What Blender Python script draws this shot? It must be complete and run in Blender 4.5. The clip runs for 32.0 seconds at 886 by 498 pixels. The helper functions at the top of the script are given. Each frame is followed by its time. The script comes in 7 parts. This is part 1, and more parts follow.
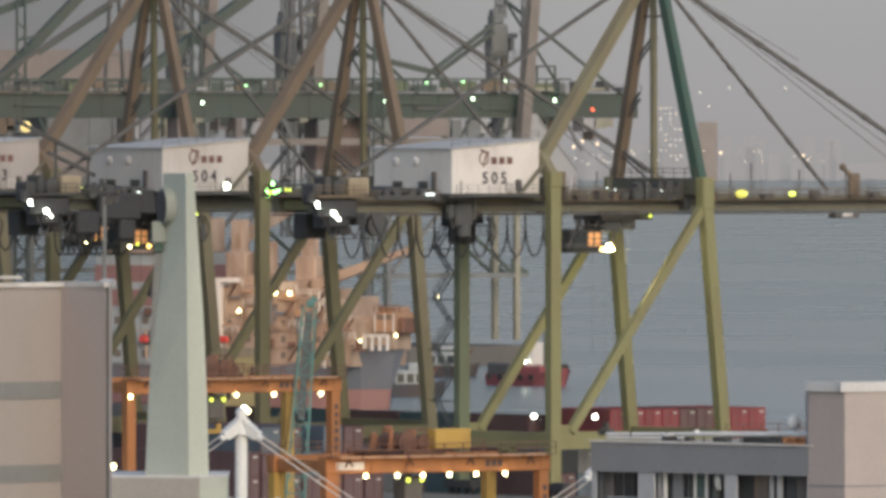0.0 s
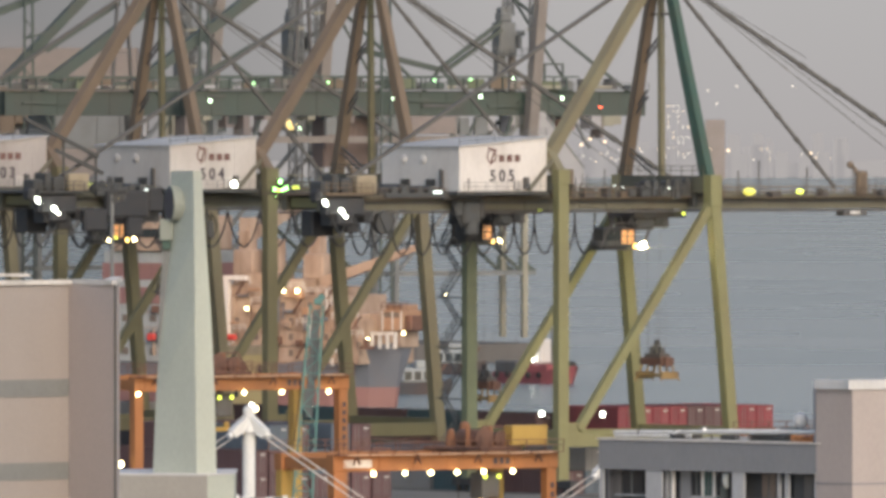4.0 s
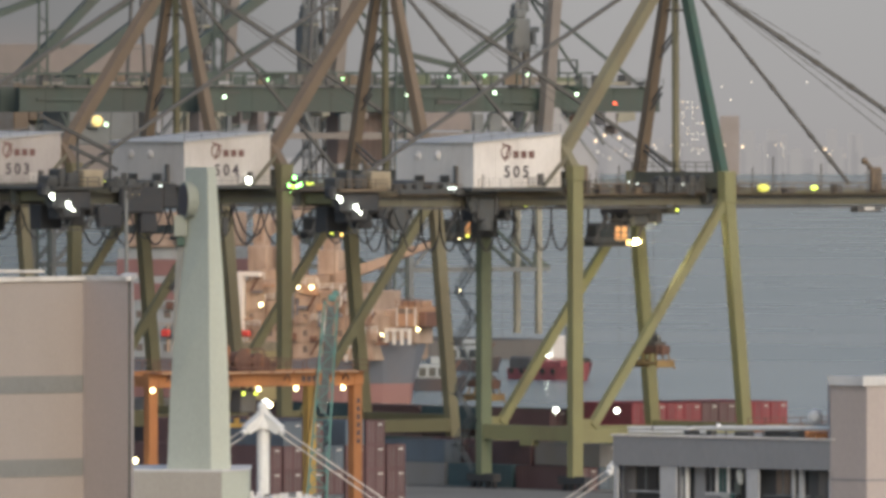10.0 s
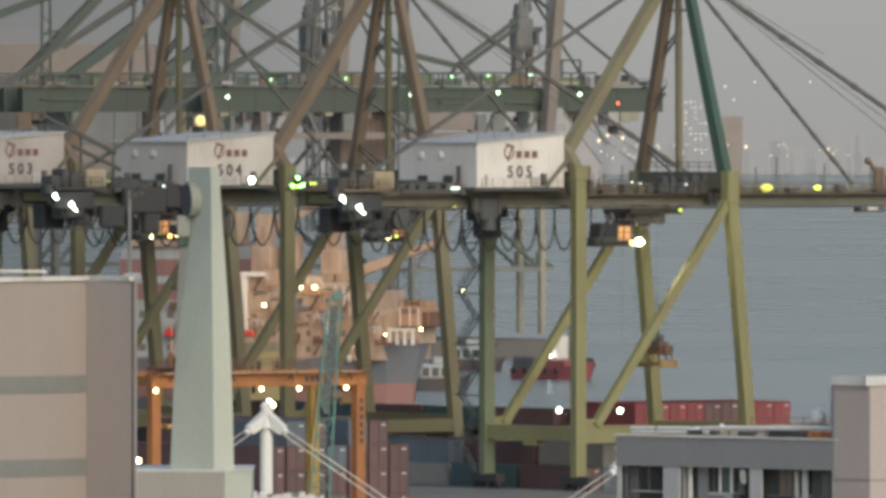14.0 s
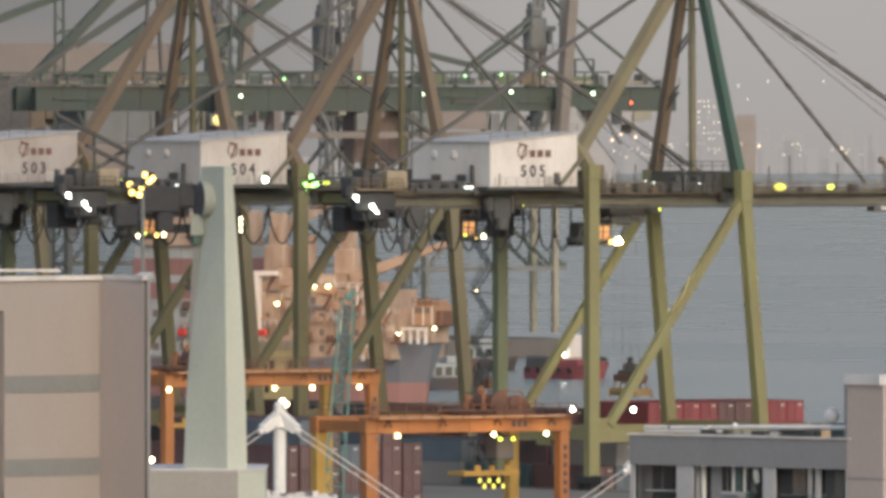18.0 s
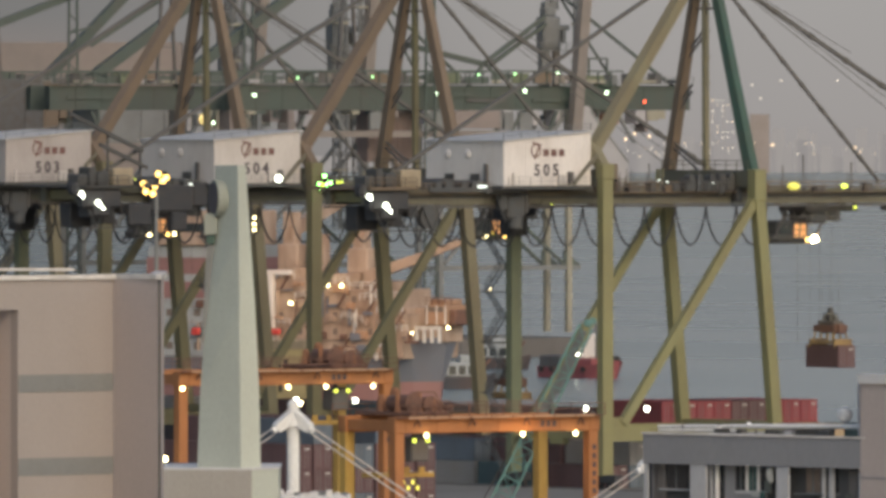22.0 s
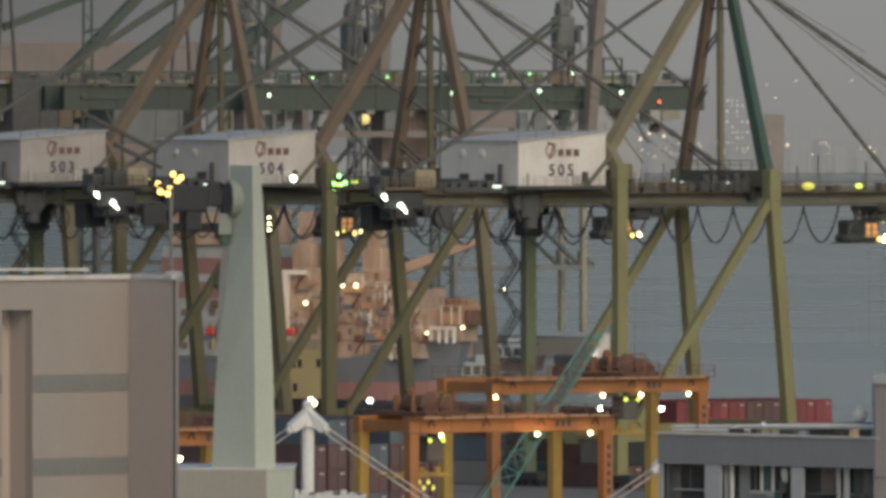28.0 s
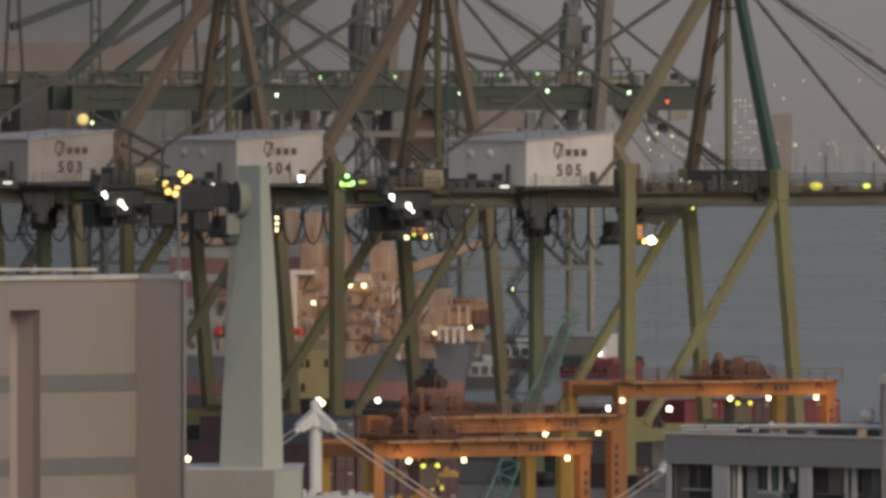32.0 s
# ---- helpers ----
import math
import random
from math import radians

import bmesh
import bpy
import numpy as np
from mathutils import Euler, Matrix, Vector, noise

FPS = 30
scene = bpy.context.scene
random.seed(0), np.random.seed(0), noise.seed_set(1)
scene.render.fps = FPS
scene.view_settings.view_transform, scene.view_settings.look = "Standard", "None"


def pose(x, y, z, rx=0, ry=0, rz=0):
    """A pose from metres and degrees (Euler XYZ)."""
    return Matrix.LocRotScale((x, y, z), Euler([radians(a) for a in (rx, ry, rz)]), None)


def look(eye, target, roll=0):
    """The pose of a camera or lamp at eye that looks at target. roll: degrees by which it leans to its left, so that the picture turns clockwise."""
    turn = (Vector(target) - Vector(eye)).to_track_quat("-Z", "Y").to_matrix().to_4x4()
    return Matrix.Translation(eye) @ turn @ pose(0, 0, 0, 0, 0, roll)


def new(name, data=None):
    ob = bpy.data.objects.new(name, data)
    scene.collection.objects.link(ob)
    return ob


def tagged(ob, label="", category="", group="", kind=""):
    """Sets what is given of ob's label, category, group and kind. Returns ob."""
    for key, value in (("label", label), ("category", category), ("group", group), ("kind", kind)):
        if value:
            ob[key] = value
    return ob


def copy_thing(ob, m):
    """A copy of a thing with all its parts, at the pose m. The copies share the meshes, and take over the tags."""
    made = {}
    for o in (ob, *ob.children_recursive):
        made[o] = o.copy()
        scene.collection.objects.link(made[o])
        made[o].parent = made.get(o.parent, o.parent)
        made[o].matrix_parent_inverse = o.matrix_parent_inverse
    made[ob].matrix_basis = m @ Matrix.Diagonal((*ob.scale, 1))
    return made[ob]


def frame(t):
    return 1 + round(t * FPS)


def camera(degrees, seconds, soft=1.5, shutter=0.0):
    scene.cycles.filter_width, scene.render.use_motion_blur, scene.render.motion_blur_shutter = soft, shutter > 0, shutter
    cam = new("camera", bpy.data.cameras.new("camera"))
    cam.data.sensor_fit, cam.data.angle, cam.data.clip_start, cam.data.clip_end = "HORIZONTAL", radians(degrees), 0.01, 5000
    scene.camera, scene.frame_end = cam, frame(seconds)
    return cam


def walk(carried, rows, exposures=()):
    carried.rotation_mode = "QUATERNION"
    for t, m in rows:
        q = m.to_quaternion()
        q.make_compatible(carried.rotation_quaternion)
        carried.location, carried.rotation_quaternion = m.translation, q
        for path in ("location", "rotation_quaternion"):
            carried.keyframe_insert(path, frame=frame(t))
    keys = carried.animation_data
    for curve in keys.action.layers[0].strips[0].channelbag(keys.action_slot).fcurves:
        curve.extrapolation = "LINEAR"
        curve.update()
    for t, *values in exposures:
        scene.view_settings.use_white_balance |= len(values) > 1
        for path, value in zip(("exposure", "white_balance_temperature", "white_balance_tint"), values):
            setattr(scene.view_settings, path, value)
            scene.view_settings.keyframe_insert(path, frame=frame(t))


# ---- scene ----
cam = camera(3.589, 32.0, soft=3.7)

# the eye stands on a high balcony, 43.5 m over the quay, and only turns: seconds, turn to its left, tilt down (degrees)
EYE = (0.0, 0.0, 43.5)
PAN = (
    (0, -0.0772, 0.5502), (0.5, -0.0749, 0.5536), (1, -0.0749, 0.5536), (1.5, -0.0735, 0.5571),
    (2, -0.0701, 0.5571), (2.5, -0.0561, 0.5582), (3, -0.0561, 0.5571), (3.5, -0.0527, 0.5582),
    (5.5, -0.0222, 0.5607), (6, -0.0174, 0.5607), (6.5, -0.0174, 0.5607), (7, -0.0140, 0.5653),
    (7.5, -0.0105, 0.5713), (8, -0.0105, 0.5758), (8.5, -0.0071, 0.5747), (9, 0.0000, 0.5747),
    (9.5, 0.0140, 0.5747), (10, 0.0117, 0.5747), (10.5, 0.0140, 0.5747), (11, 0.0140, 0.5736),
    (11.5, 0.0176, 0.5747), (12, 0.0176, 0.5747), (12.5, 0.0176, 0.5747), (13, 0.0245, 0.5747),
    (13.5, 0.0245, 0.5747), (14, 0.0245, 0.5747), (14.5, 0.0282, 0.5747), (16.5, 0.0385, 0.5747),
    (17, 0.0595, 0.5758), (17.5, 0.0666, 0.5747), (18, 0.0783, 0.5781), (18.5, 0.0806, 0.5781),
    (19, 0.0923, 0.5818), (19.5, 0.0948, 0.5852), (20, 0.1227, 0.5818), (20.5, 0.1262, 0.5829),
    (21, 0.1298, 0.5818), (21.5, 0.1333, 0.5818), (22, 0.1333, 0.5818), (22.5, 0.1367, 0.5818),
    (23, 0.1472, 0.5818), (23.5, 0.1578, 0.5818), (24, 0.1614, 0.5818), (24.5, 0.1649, 0.5818),
    (25, 0.1717, 0.5818), (25.5, 0.1754, 0.5807), (27.5, 0.1928, 0.5793), (28, 0.1928, 0.5818),
    (28.5, 0.1965, 0.5818), (29, 0.1965, 0.5818), (29.5, 0.1999, 0.5818), (30, 0.2033, 0.5818),
    (30.5, 0.2033, 0.5818), (31, 0.2104, 0.5818), (31.5, 0.2209, 0.5818), (32, 0.2244, 0.5818),
)
EXPOSURES = ((0, 0.15, 6480, 7), (1, 0.19, 6550, 5), (2, 0.36, 6600, 9), (3, 0.43, 6600, 9), (6, 0.33, 6600, 8), (7, 0.42, 6600, 8), (8, 0.2, 6550, 8), (9, 0.2, 6500, 10), (10, 0.2, 6550, 7), (11, 0.04, 6500, 3), (12, 0.15, 6450, 4), (13, 0.09, 6450, 4), (14, 0.17, 6500, 3), (17, 0.32, 6700, 6), (18, 0.29, 6750, 8), (19, 0.22, 6700, 7), (20, 0.25, 6780, 7), (21, 0.15, 6780, 6), (22, 0.05, 6780, 8), (23, 0.05, 6800, 9), (24, 0.12, 6750, 8), (25, -0.05, 6780, 6), (28, -0.36, 6600, 3), (29, -0.20, 6750, 6), (30, -0.34, 6800, 5), (31, -0.45, 6900, 9), (32, -0.71, 6850, 11))
walk(cam, [(t, pose(*EYE, 90 - tilt, 0, turn)) for t, turn, tilt in PAN], EXPOSURES)

# ---- light: overcast dusk, the bright part of the sky behind the eye and to its right ----
world = bpy.data.worlds.new("dusk_sky")
scene.world = world
world.use_nodes = True
wn = world.node_tree
sky = wn.nodes.new("ShaderNodeTexSky")
sky.sky_type, sky.sun_disc = "NISHITA", False
sky.sun_elevation, sky.sun_rotation = radians(27), radians(155.1)
sky.air_density, sky.dust_density = 1.1, 1.8
wn.nodes["Background"].inputs["Strength"].default_value = 0.138
wn.links.new(sky.outputs["Color"], wn.nodes["Background"].inputs["Color"])
sun = new("sun", bpy.data.lights.new("sun", "SUN"))
sun.data.energy, sun.data.angle, sun.data.color = 1.05, radians(35), (1.0, 0.86, 0.77)
sun.matrix_world = look((45, -97, 62), (0, 0, 0))


def flood(x, y, z, watts, colour, size=0.6):
    lamp = new("flood_light_source", bpy.data.lights.new("flood_light_source", "POINT"))
    lamp.data.energy, lamp.data.color, lamp.data.shadow_soft_size = watts, colour, size
    lamp.location = (x, y, z)


# ---- materials ----
def material(name, colour, rough=0.6, metal=0.0, dirt=(0.1, 0.08, 0.06), amount=0.35, scale=0.6, fine=6.0, bump=0.05, vary=0.0, streak=1.0):
    """A painted or bare surface with stains at two sizes; streak under 1 draws the stains out along z."""
    m = bpy.data.materials.new(name)
    m.use_nodes = True
    n, l = m.node_tree.nodes, m.node_tree.links
    b = n["Principled BSDF"]
    b.inputs["Metallic"].default_value = metal
    co = n.new("ShaderNodeTexCoord")
    mp = n.new("ShaderNodeMapping")
    mp.inputs["Scale"].default_value = (1, 1, streak)
    l.new(co.outputs["Object"], mp.inputs["Vector"])
    big = n.new("ShaderNodeTexNoise")
    big.inputs["Scale"].default_value, big.inputs["Detail"].default_value = scale, 6
    small = n.new("ShaderNodeTexNoise")
    small.inputs["Scale"].default_value, small.inputs["Detail"].default_value = fine, 4
    for t in (big, small):
        l.new(mp.outputs["Vector"], t.inputs["Vector"])
    ramp = n.new("ShaderNodeMapRange")
    ramp.inputs["From Min"].default_value, ramp.inputs["From Max"].default_value = 0.42, 0.72
    l.new(big.outputs["Fac"], ramp.inputs["Value"])
    mul = n.new("ShaderNodeMath")
    mul.operation = "MULTIPLY"
    l.new(ramp.outputs["Result"], mul.inputs[0])
    mul.inputs[1].default_value = amount
    mix = n.new("ShaderNodeMix")
    mix.data_type = "RGBA"
    mix.inputs[6].default_value, mix.inputs[7].default_value = (*colour, 1), (*dirt, 1)
    l.new(mul.outputs[0], mix.inputs[0])
    hsv = n.new("ShaderNodeHueSaturation")
    l.new(mix.outputs[2], hsv.inputs["Color"])
    val = n.new("ShaderNodeMapRange")
    val.inputs["To Min"].default_value, val.inputs["To Max"].default_value = 0.86, 1.12
    l.new(small.outputs["Fac"], val.inputs["Value"])
    last = val.outputs["Result"]
    if vary:
        info = n.new("ShaderNodeObjectInfo")
        r = n.new("ShaderNodeMapRange")
        r.inputs["To Min"].default_value, r.inputs["To Max"].default_value = 1 - vary, 1 + vary
        l.new(info.outputs["Random"], r.inputs["Value"])
        p = n.new("ShaderNodeMath")
        p.operation = "MULTIPLY"
        l.new(last, p.inputs[0])
        l.new(r.outputs["Result"], p.inputs[1])
        last = p.outputs[0]
    l.new(last, hsv.inputs["Value"])
    l.new(hsv.outputs["Color"], b.inputs["Base Color"])
    rr = n.new("ShaderNodeMapRange")
    rr.inputs["To Min"].default_value, rr.inputs["To Max"].default_value = max(0.05, rough - 0.12), min(1, rough + 0.12)
    l.new(small.outputs["Fac"], rr.inputs["Value"])
    l.new(rr.outputs["Result"], b.inputs["Roughness"])
    if bump:
        bp = n.new("ShaderNodeBump")
        bp.inputs["Strength"].default_value, bp.inputs["Distance"].default_value = 0.5, bump
        l.new(small.outputs["Fac"], bp.inputs["Height"])
        l.new(bp.outputs["Normal"], b.inputs["Normal"])
    return m


def glow(name, colour, strength):
    m = bpy.data.materials.new(name)
    m.use_nodes = True
    b = m.node_tree.nodes["Principled BSDF"]
    b.inputs["Base Color"].default_value = (*colour, 1)
    b.inputs["Emission Color"].default_value = (*colour, 1)
    b.inputs["Emission Strength"].default_value = strength
    return m


OLIVE = material("olive_crane_paint", (0.235, 0.225, 0.11), 0.55, dirt=(0.15, 0.11, 0.07), amount=0.45, scale=0.25, streak=0.35)
BROWN = material("faded_brown_crane_paint", (0.18, 0.133, 0.094), 0.6, dirt=(0.105, 0.085, 0.06), amount=0.5, scale=0.25, streak=0.5)
GREEN = material("dark_green_crane_paint", (0.05, 0.10, 0.08), 0.6, dirt=(0.08, 0.07, 0.05), amount=0.3, scale=0.3)
FARGREEN = material("dull_green_crane_paint", (0.078, 0.098, 0.086), 0.65, dirt=(0.10, 0.085, 0.075), amount=0.4, scale=0.2)
MAROONHOUSE = material("dull_maroon_sheet", (0.17, 0.125, 0.112), 0.75, dirt=(0.12, 0.095, 0.085), amount=0.5, scale=0.3, streak=0.4)
FARGIRDER = material("deep_green_girder_paint", (0.068, 0.086, 0.075), 0.7, dirt=(0.085, 0.075, 0.066), amount=0.5, scale=0.15, streak=0.3)
FARGREY = material("weathered_grey_steel", (0.185, 0.19, 0.19), 0.6, dirt=(0.1, 0.09, 0.08), amount=0.4, scale=0.2)
FARPINK = material("dull_pinkish_sheet", (0.24, 0.20, 0.185), 0.7, dirt=(0.16, 0.13, 0.12), amount=0.4, scale=0.3)
FARLEG = material("pale_olive_leg_paint", (0.30, 0.28, 0.22), 0.6, dirt=(0.2, 0.17, 0.14), amount=0.4, scale=0.2)
FARBROWN = material("brown_grey_pylon_paint", (0.22, 0.19, 0.17), 0.65, dirt=(0.12, 0.1, 0.09), amount=0.4, scale=0.2)
FARCASE = material("pale_violet_grey_sheet", (0.36, 0.35, 0.36), 0.7, dirt=(0.28, 0.27, 0.27), amount=0.3, scale=0.3)
FARCAB = material("faded_red_cab_paint", (0.36, 0.14, 0.10), 0.6, amount=0.3)
GIRDER = material("grey_olive_girder_paint", (0.165, 0.155, 0.115), 0.6, dirt=(0.10, 0.08, 0.06), amount=0.5, scale=0.2)
# BLACK, DARKOLIVE, DIMGIRDER and DARK are raised in colour for haze
BLACK = material("grimy_black_machinery", (0.07, 0.073, 0.076), 0.65, dirt=(0.07, 0.055, 0.04), amount=0.5, scale=0.8)
NEARBLACK = material("near_black_gear_steel", (0.04, 0.042, 0.047), 0.7, dirt=(0.065, 0.055, 0.05), amount=0.5, scale=0.8)
STEEL = material("blue_grey_stair_steel", (0.12, 0.135, 0.145), 0.6, dirt=(0.08, 0.07, 0.06), amount=0.4, scale=0.8)
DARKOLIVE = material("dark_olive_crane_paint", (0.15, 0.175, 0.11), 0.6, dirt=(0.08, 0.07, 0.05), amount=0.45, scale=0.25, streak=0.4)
DIMGIRDER = material("dark_olive_girder_paint", (0.115, 0.115, 0.09), 0.65, dirt=(0.05, 0.045, 0.038), amount=0.5, scale=0.2)
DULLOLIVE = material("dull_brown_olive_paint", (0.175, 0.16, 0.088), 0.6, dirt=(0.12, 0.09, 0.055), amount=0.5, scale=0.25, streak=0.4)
FADED = material("faded_tan_olive_paint", (0.225, 0.20, 0.125), 0.6, dirt=(0.17, 0.125, 0.08), amount=0.55, scale=0.2, streak=0.35)
CREAM = material("cream_winch_cover", (0.33, 0.275, 0.195), 0.7, dirt=(0.18, 0.14, 0.1), amount=0.5, scale=0.8)
DARK = material("dark_machinery_steel", (0.11, 0.108, 0.108), 0.6, metal=0.1, dirt=(0.09, 0.06, 0.04), amount=0.5, scale=0.8)
WHITE = material("white_sheet_cladding", (0.69, 0.65, 0.62), 0.6, dirt=(0.42, 0.37, 0.34), amount=0.4, scale=0.4, streak=0.3, bump=0.01)
# whites set darker for the houses of cranes 504, 503 and 502
DIMWHITE = material("darker_white_cladding", (0.53, 0.495, 0.47), 0.65, dirt=(0.34, 0.3, 0.27), amount=0.45, scale=0.4, streak=0.3, bump=0.01)
GREYWHITE = material("darkest_white_cladding", (0.40, 0.365, 0.35), 0.65, dirt=(0.27, 0.24, 0.22), amount=0.45, scale=0.4, streak=0.3, bump=0.01)
ROOFSHEET = material("pale_roof_sheet", (0.50, 0.495, 0.49), 0.5, dirt=(0.4, 0.37, 0.33), amount=0.4, scale=0.5)
INK = material("dark_lettering_paint", (0.06, 0.05, 0.06), 0.5, amount=0.1)
EMBLEM = material("brown_emblem_paint", (0.16, 0.08, 0.07), 0.5, amount=0.1)
ORANGE = material("orange_gantry_paint", (0.36, 0.15, 0.055), 0.55, dirt=(0.17, 0.08, 0.035), amount=0.5, scale=0.4, streak=0.5)
AMBERPALE = material("pale_chalky_orange_paint", (0.46, 0.30, 0.20), 0.7, dirt=(0.3, 0.17, 0.09), amount=0.5, scale=0.8)
AMBER = material("amber_gantry_paint", (0.44, 0.29, 0.075), 0.5, dirt=(0.25, 0.12, 0.04), amount=0.4, scale=0.4)
RUST = material("rusty_machinery", (0.165, 0.085, 0.062), 0.75, dirt=(0.05, 0.04, 0.035), amount=0.6, scale=1.2)
CONCRETE = material("quay_concrete", (0.185, 0.178, 0.17), 0.85, dirt=(0.12, 0.115, 0.11), amount=0.6, scale=0.05, fine=0.8)
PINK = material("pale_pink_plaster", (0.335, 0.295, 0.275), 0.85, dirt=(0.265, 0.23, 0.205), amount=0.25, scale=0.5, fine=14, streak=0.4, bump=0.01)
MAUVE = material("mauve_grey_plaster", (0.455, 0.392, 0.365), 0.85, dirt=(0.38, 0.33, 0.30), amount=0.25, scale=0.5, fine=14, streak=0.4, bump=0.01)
BANDGREY = material("grey_band_paint", (0.205, 0.208, 0.205), 0.8, dirt=(0.16, 0.16, 0.155), amount=0.3, scale=0.6)
MINT = material("pale_grey_green_concrete", (0.50, 0.525, 0.455), 0.85, dirt=(0.38, 0.40, 0.345), amount=0.35, scale=0.35, fine=9, streak=0.5, bump=0.015)
SLATE = material("slate_grey_plaster", (0.235, 0.24, 0.258), 0.85, dirt=(0.18, 0.183, 0.197), amount=0.3, scale=0.5, streak=0.4)
PIERGREY = material("blue_grey_pier_plaster", (0.42, 0.43, 0.455), 0.85, dirt=(0.32, 0.325, 0.34), amount=0.35, scale=0.5, streak=0.4)
TOWERPINK = material("pale_tower_plaster", (0.43, 0.375, 0.355), 0.85, dirt=(0.36, 0.31, 0.285), amount=0.3, scale=0.5, fine=12, streak=0.4, bump=0.01)
PALEGREY = material("pale_grey_plaster", (0.62, 0.61, 0.61), 0.85, dirt=(0.46, 0.45, 0.44), amount=0.35, scale=0.5, streak=0.4)
COPING = material("worn_white_coping", (0.66, 0.63, 0.6), 0.8, dirt=(0.36, 0.33, 0.3), amount=0.6, scale=1.2, fine=10)
PIPEWHITE = material("white_pipe_paint", (0.78, 0.77, 0.76), 0.6, dirt=(0.5, 0.45, 0.4), amount=0.4, scale=1.5)
MASTWHITE = material("white_mast_paint", (0.72, 0.71, 0.69), 0.55, dirt=(0.5, 0.48, 0.45), amount=0.3, scale=0.8)
TEAL = material("teal_boom_paint", (0.10, 0.235, 0.22), 0.55, dirt=(0.11, 0.13, 0.12), amount=0.35, scale=0.5)
GLASS = material("dark_window_glass", (0.025, 0.03, 0.035), 0.08, amount=0.1)
FARGLASS = material("dim_ship_window", (0.16, 0.125, 0.105), 0.3, amount=0.2)
GREENGLASS = material("green_tinted_glass", (0.05, 0.11, 0.105), 0.1, amount=0.1)
TYRE = material("black_rubber", (0.03, 0.03, 0.03), 0.85, amount=0.3)
CABLE = material("black_festoon_cable", (0.05, 0.05, 0.055), 0.6, amount=0.2)
STAY = material("grey_jointed_stay", (0.105, 0.1, 0.095), 0.6, dirt=(0.09, 0.08, 0.07), amount=0.4, scale=0.4)
WIRE = material("dark_wire_rope", (0.09, 0.075, 0.06), 0.5, metal=0.4, amount=0.3)
PALEWIRE = material("pale_stay_cable", (0.55, 0.50, 0.46), 0.5, amount=0.2)
LAMPBODY = material("lamp_housing", (0.07, 0.07, 0.07), 0.5, amount=0.2)
G_WHITE = glow("cool_white_lamp", (0.95, 1.0, 0.86), 11)
G_WARM = glow("warm_lamp", (1.0, 0.86, 0.46), 10)
G_CABFLOOD = glow("cab_floodlight", (1.0, 0.9, 0.42), 400)
G_AMBER = glow("sodium_lamp", (1.0, 0.62, 0.16), 4.5)
G_COOL = glow("cool_tube_lamp", (0.9, 1.0, 0.95), 1.6)
G_GREEN = glow("green_lamp", (0.30, 1.0, 0.22), 12)
G_LIME = glow("lime_lamp", (0.85, 1.0, 0.12), 2.2)
G_DIMLIME = glow("dim_yellow_glow", (0.9, 0.85, 0.16), 0.6)
G_ORANGE = glow("orange_cab_light", (1.0, 0.50, 0.20), 0.08)
G_FAR = glow("greenish_discharge_lamp", (0.72, 1.0, 0.68), 5)
G_PALEGREEN = glow("pale_green_lamp", (0.45, 1.0, 0.42), 3)
G_RED = glow("red_lamp", (1.0, 0.12, 0.05), 4)


# ---- small builders ----
def thing(name, m, label, category, group="", kind=""):
    ob = new(name)
    ob.empty_display_size = 0.5
    ob.matrix_world = m
    return tagged(ob, label, category, group, kind)


def part(name, bm, mat, parent=None, label=""):
    me = bpy.data.meshes.new(name)
    bm.to_mesh(me)
    bm.free()
    me.materials.append(mat)
    ob = new(name, me)
    if parent is not None:
        ob.parent = parent
    if label:
        ob["label"] = label
    return ob


def solid(name, bm, mat, m, label, category, group="", kind=""):
    ob = part(name, bm, mat)
    ob.matrix_world = m
    return tagged(ob, label, category, group, kind)


def box(bm, x0, x1, y0, y1, z0, z1, bevel=0.0):
    r = bmesh.ops.create_cube(bm, size=1.0)
    c = Vector(((x0 + x1) / 2, (y0 + y1) / 2, (z0 + z1) / 2))
    s = (abs(x1 - x0), abs(y1 - y0), abs(z1 - z0))
    for v in r["verts"]:
        v.co = Vector((v.co.x * s[0], v.co.y * s[1], v.co.z * s[2])) + c
    if bevel:
        es = list({e for v in r["verts"] for e in v.link_edges})
        bmesh.ops.bevel(bm, geom=es, offset=bevel, segments=1, affect="EDGES")
    return bm


def beam(bm, a, b, w, h, w2=None, h2=None):
    """A box member from a to b; w across, h in the upright plane; it may taper to w2, h2."""
    a, b = Vector(a), Vector(b)
    d = (b - a).normalized()
    up = Vector((0, 0, 1)) if abs(d.z) < 0.98 else Vector((1, 0, 0))
    side = d.cross(up).normalized()
    up = side.cross(d)
    vs = []
    for p, ww, hh in ((a, w, h), (b, w2 or w, h2 or h)):
        for i, j in ((-1, -1), (1, -1), (1, 1), (-1, 1)):
            vs.append(bm.verts.new(p + side * (i * ww / 2) + up * (j * hh / 2)))
    for i in range(4):
        bm.faces.new((vs[i], vs[(i + 1) % 4], vs[4 + (i + 1) % 4], vs[4 + i]))
    bm.faces.new(vs[3::-1])
    bm.faces.new(vs[4:])
    return bm


def rod(bm, a, b, r, n=8, r2=None):
    a, b = Vector(a), Vector(b)
    d = (b - a)
    m = Matrix.Translation((a + b) / 2) @ d.to_track_quat("Z", "Y").to_matrix().to_4x4()
    bmesh.ops.create_cone(bm, cap_ends=True, segments=n, radius1=r, radius2=r if r2 is None else r2, depth=d.length, matrix=m)
    return bm


def ball(bm, c, r, n=10, squash=1.0):
    bmesh.ops.create_uvsphere(bm, u_segments=n, v_segments=max(6, n - 2), radius=r, matrix=Matrix.Translation(c) @ Matrix.Diagonal((1, 1, squash, 1)))
    return bm


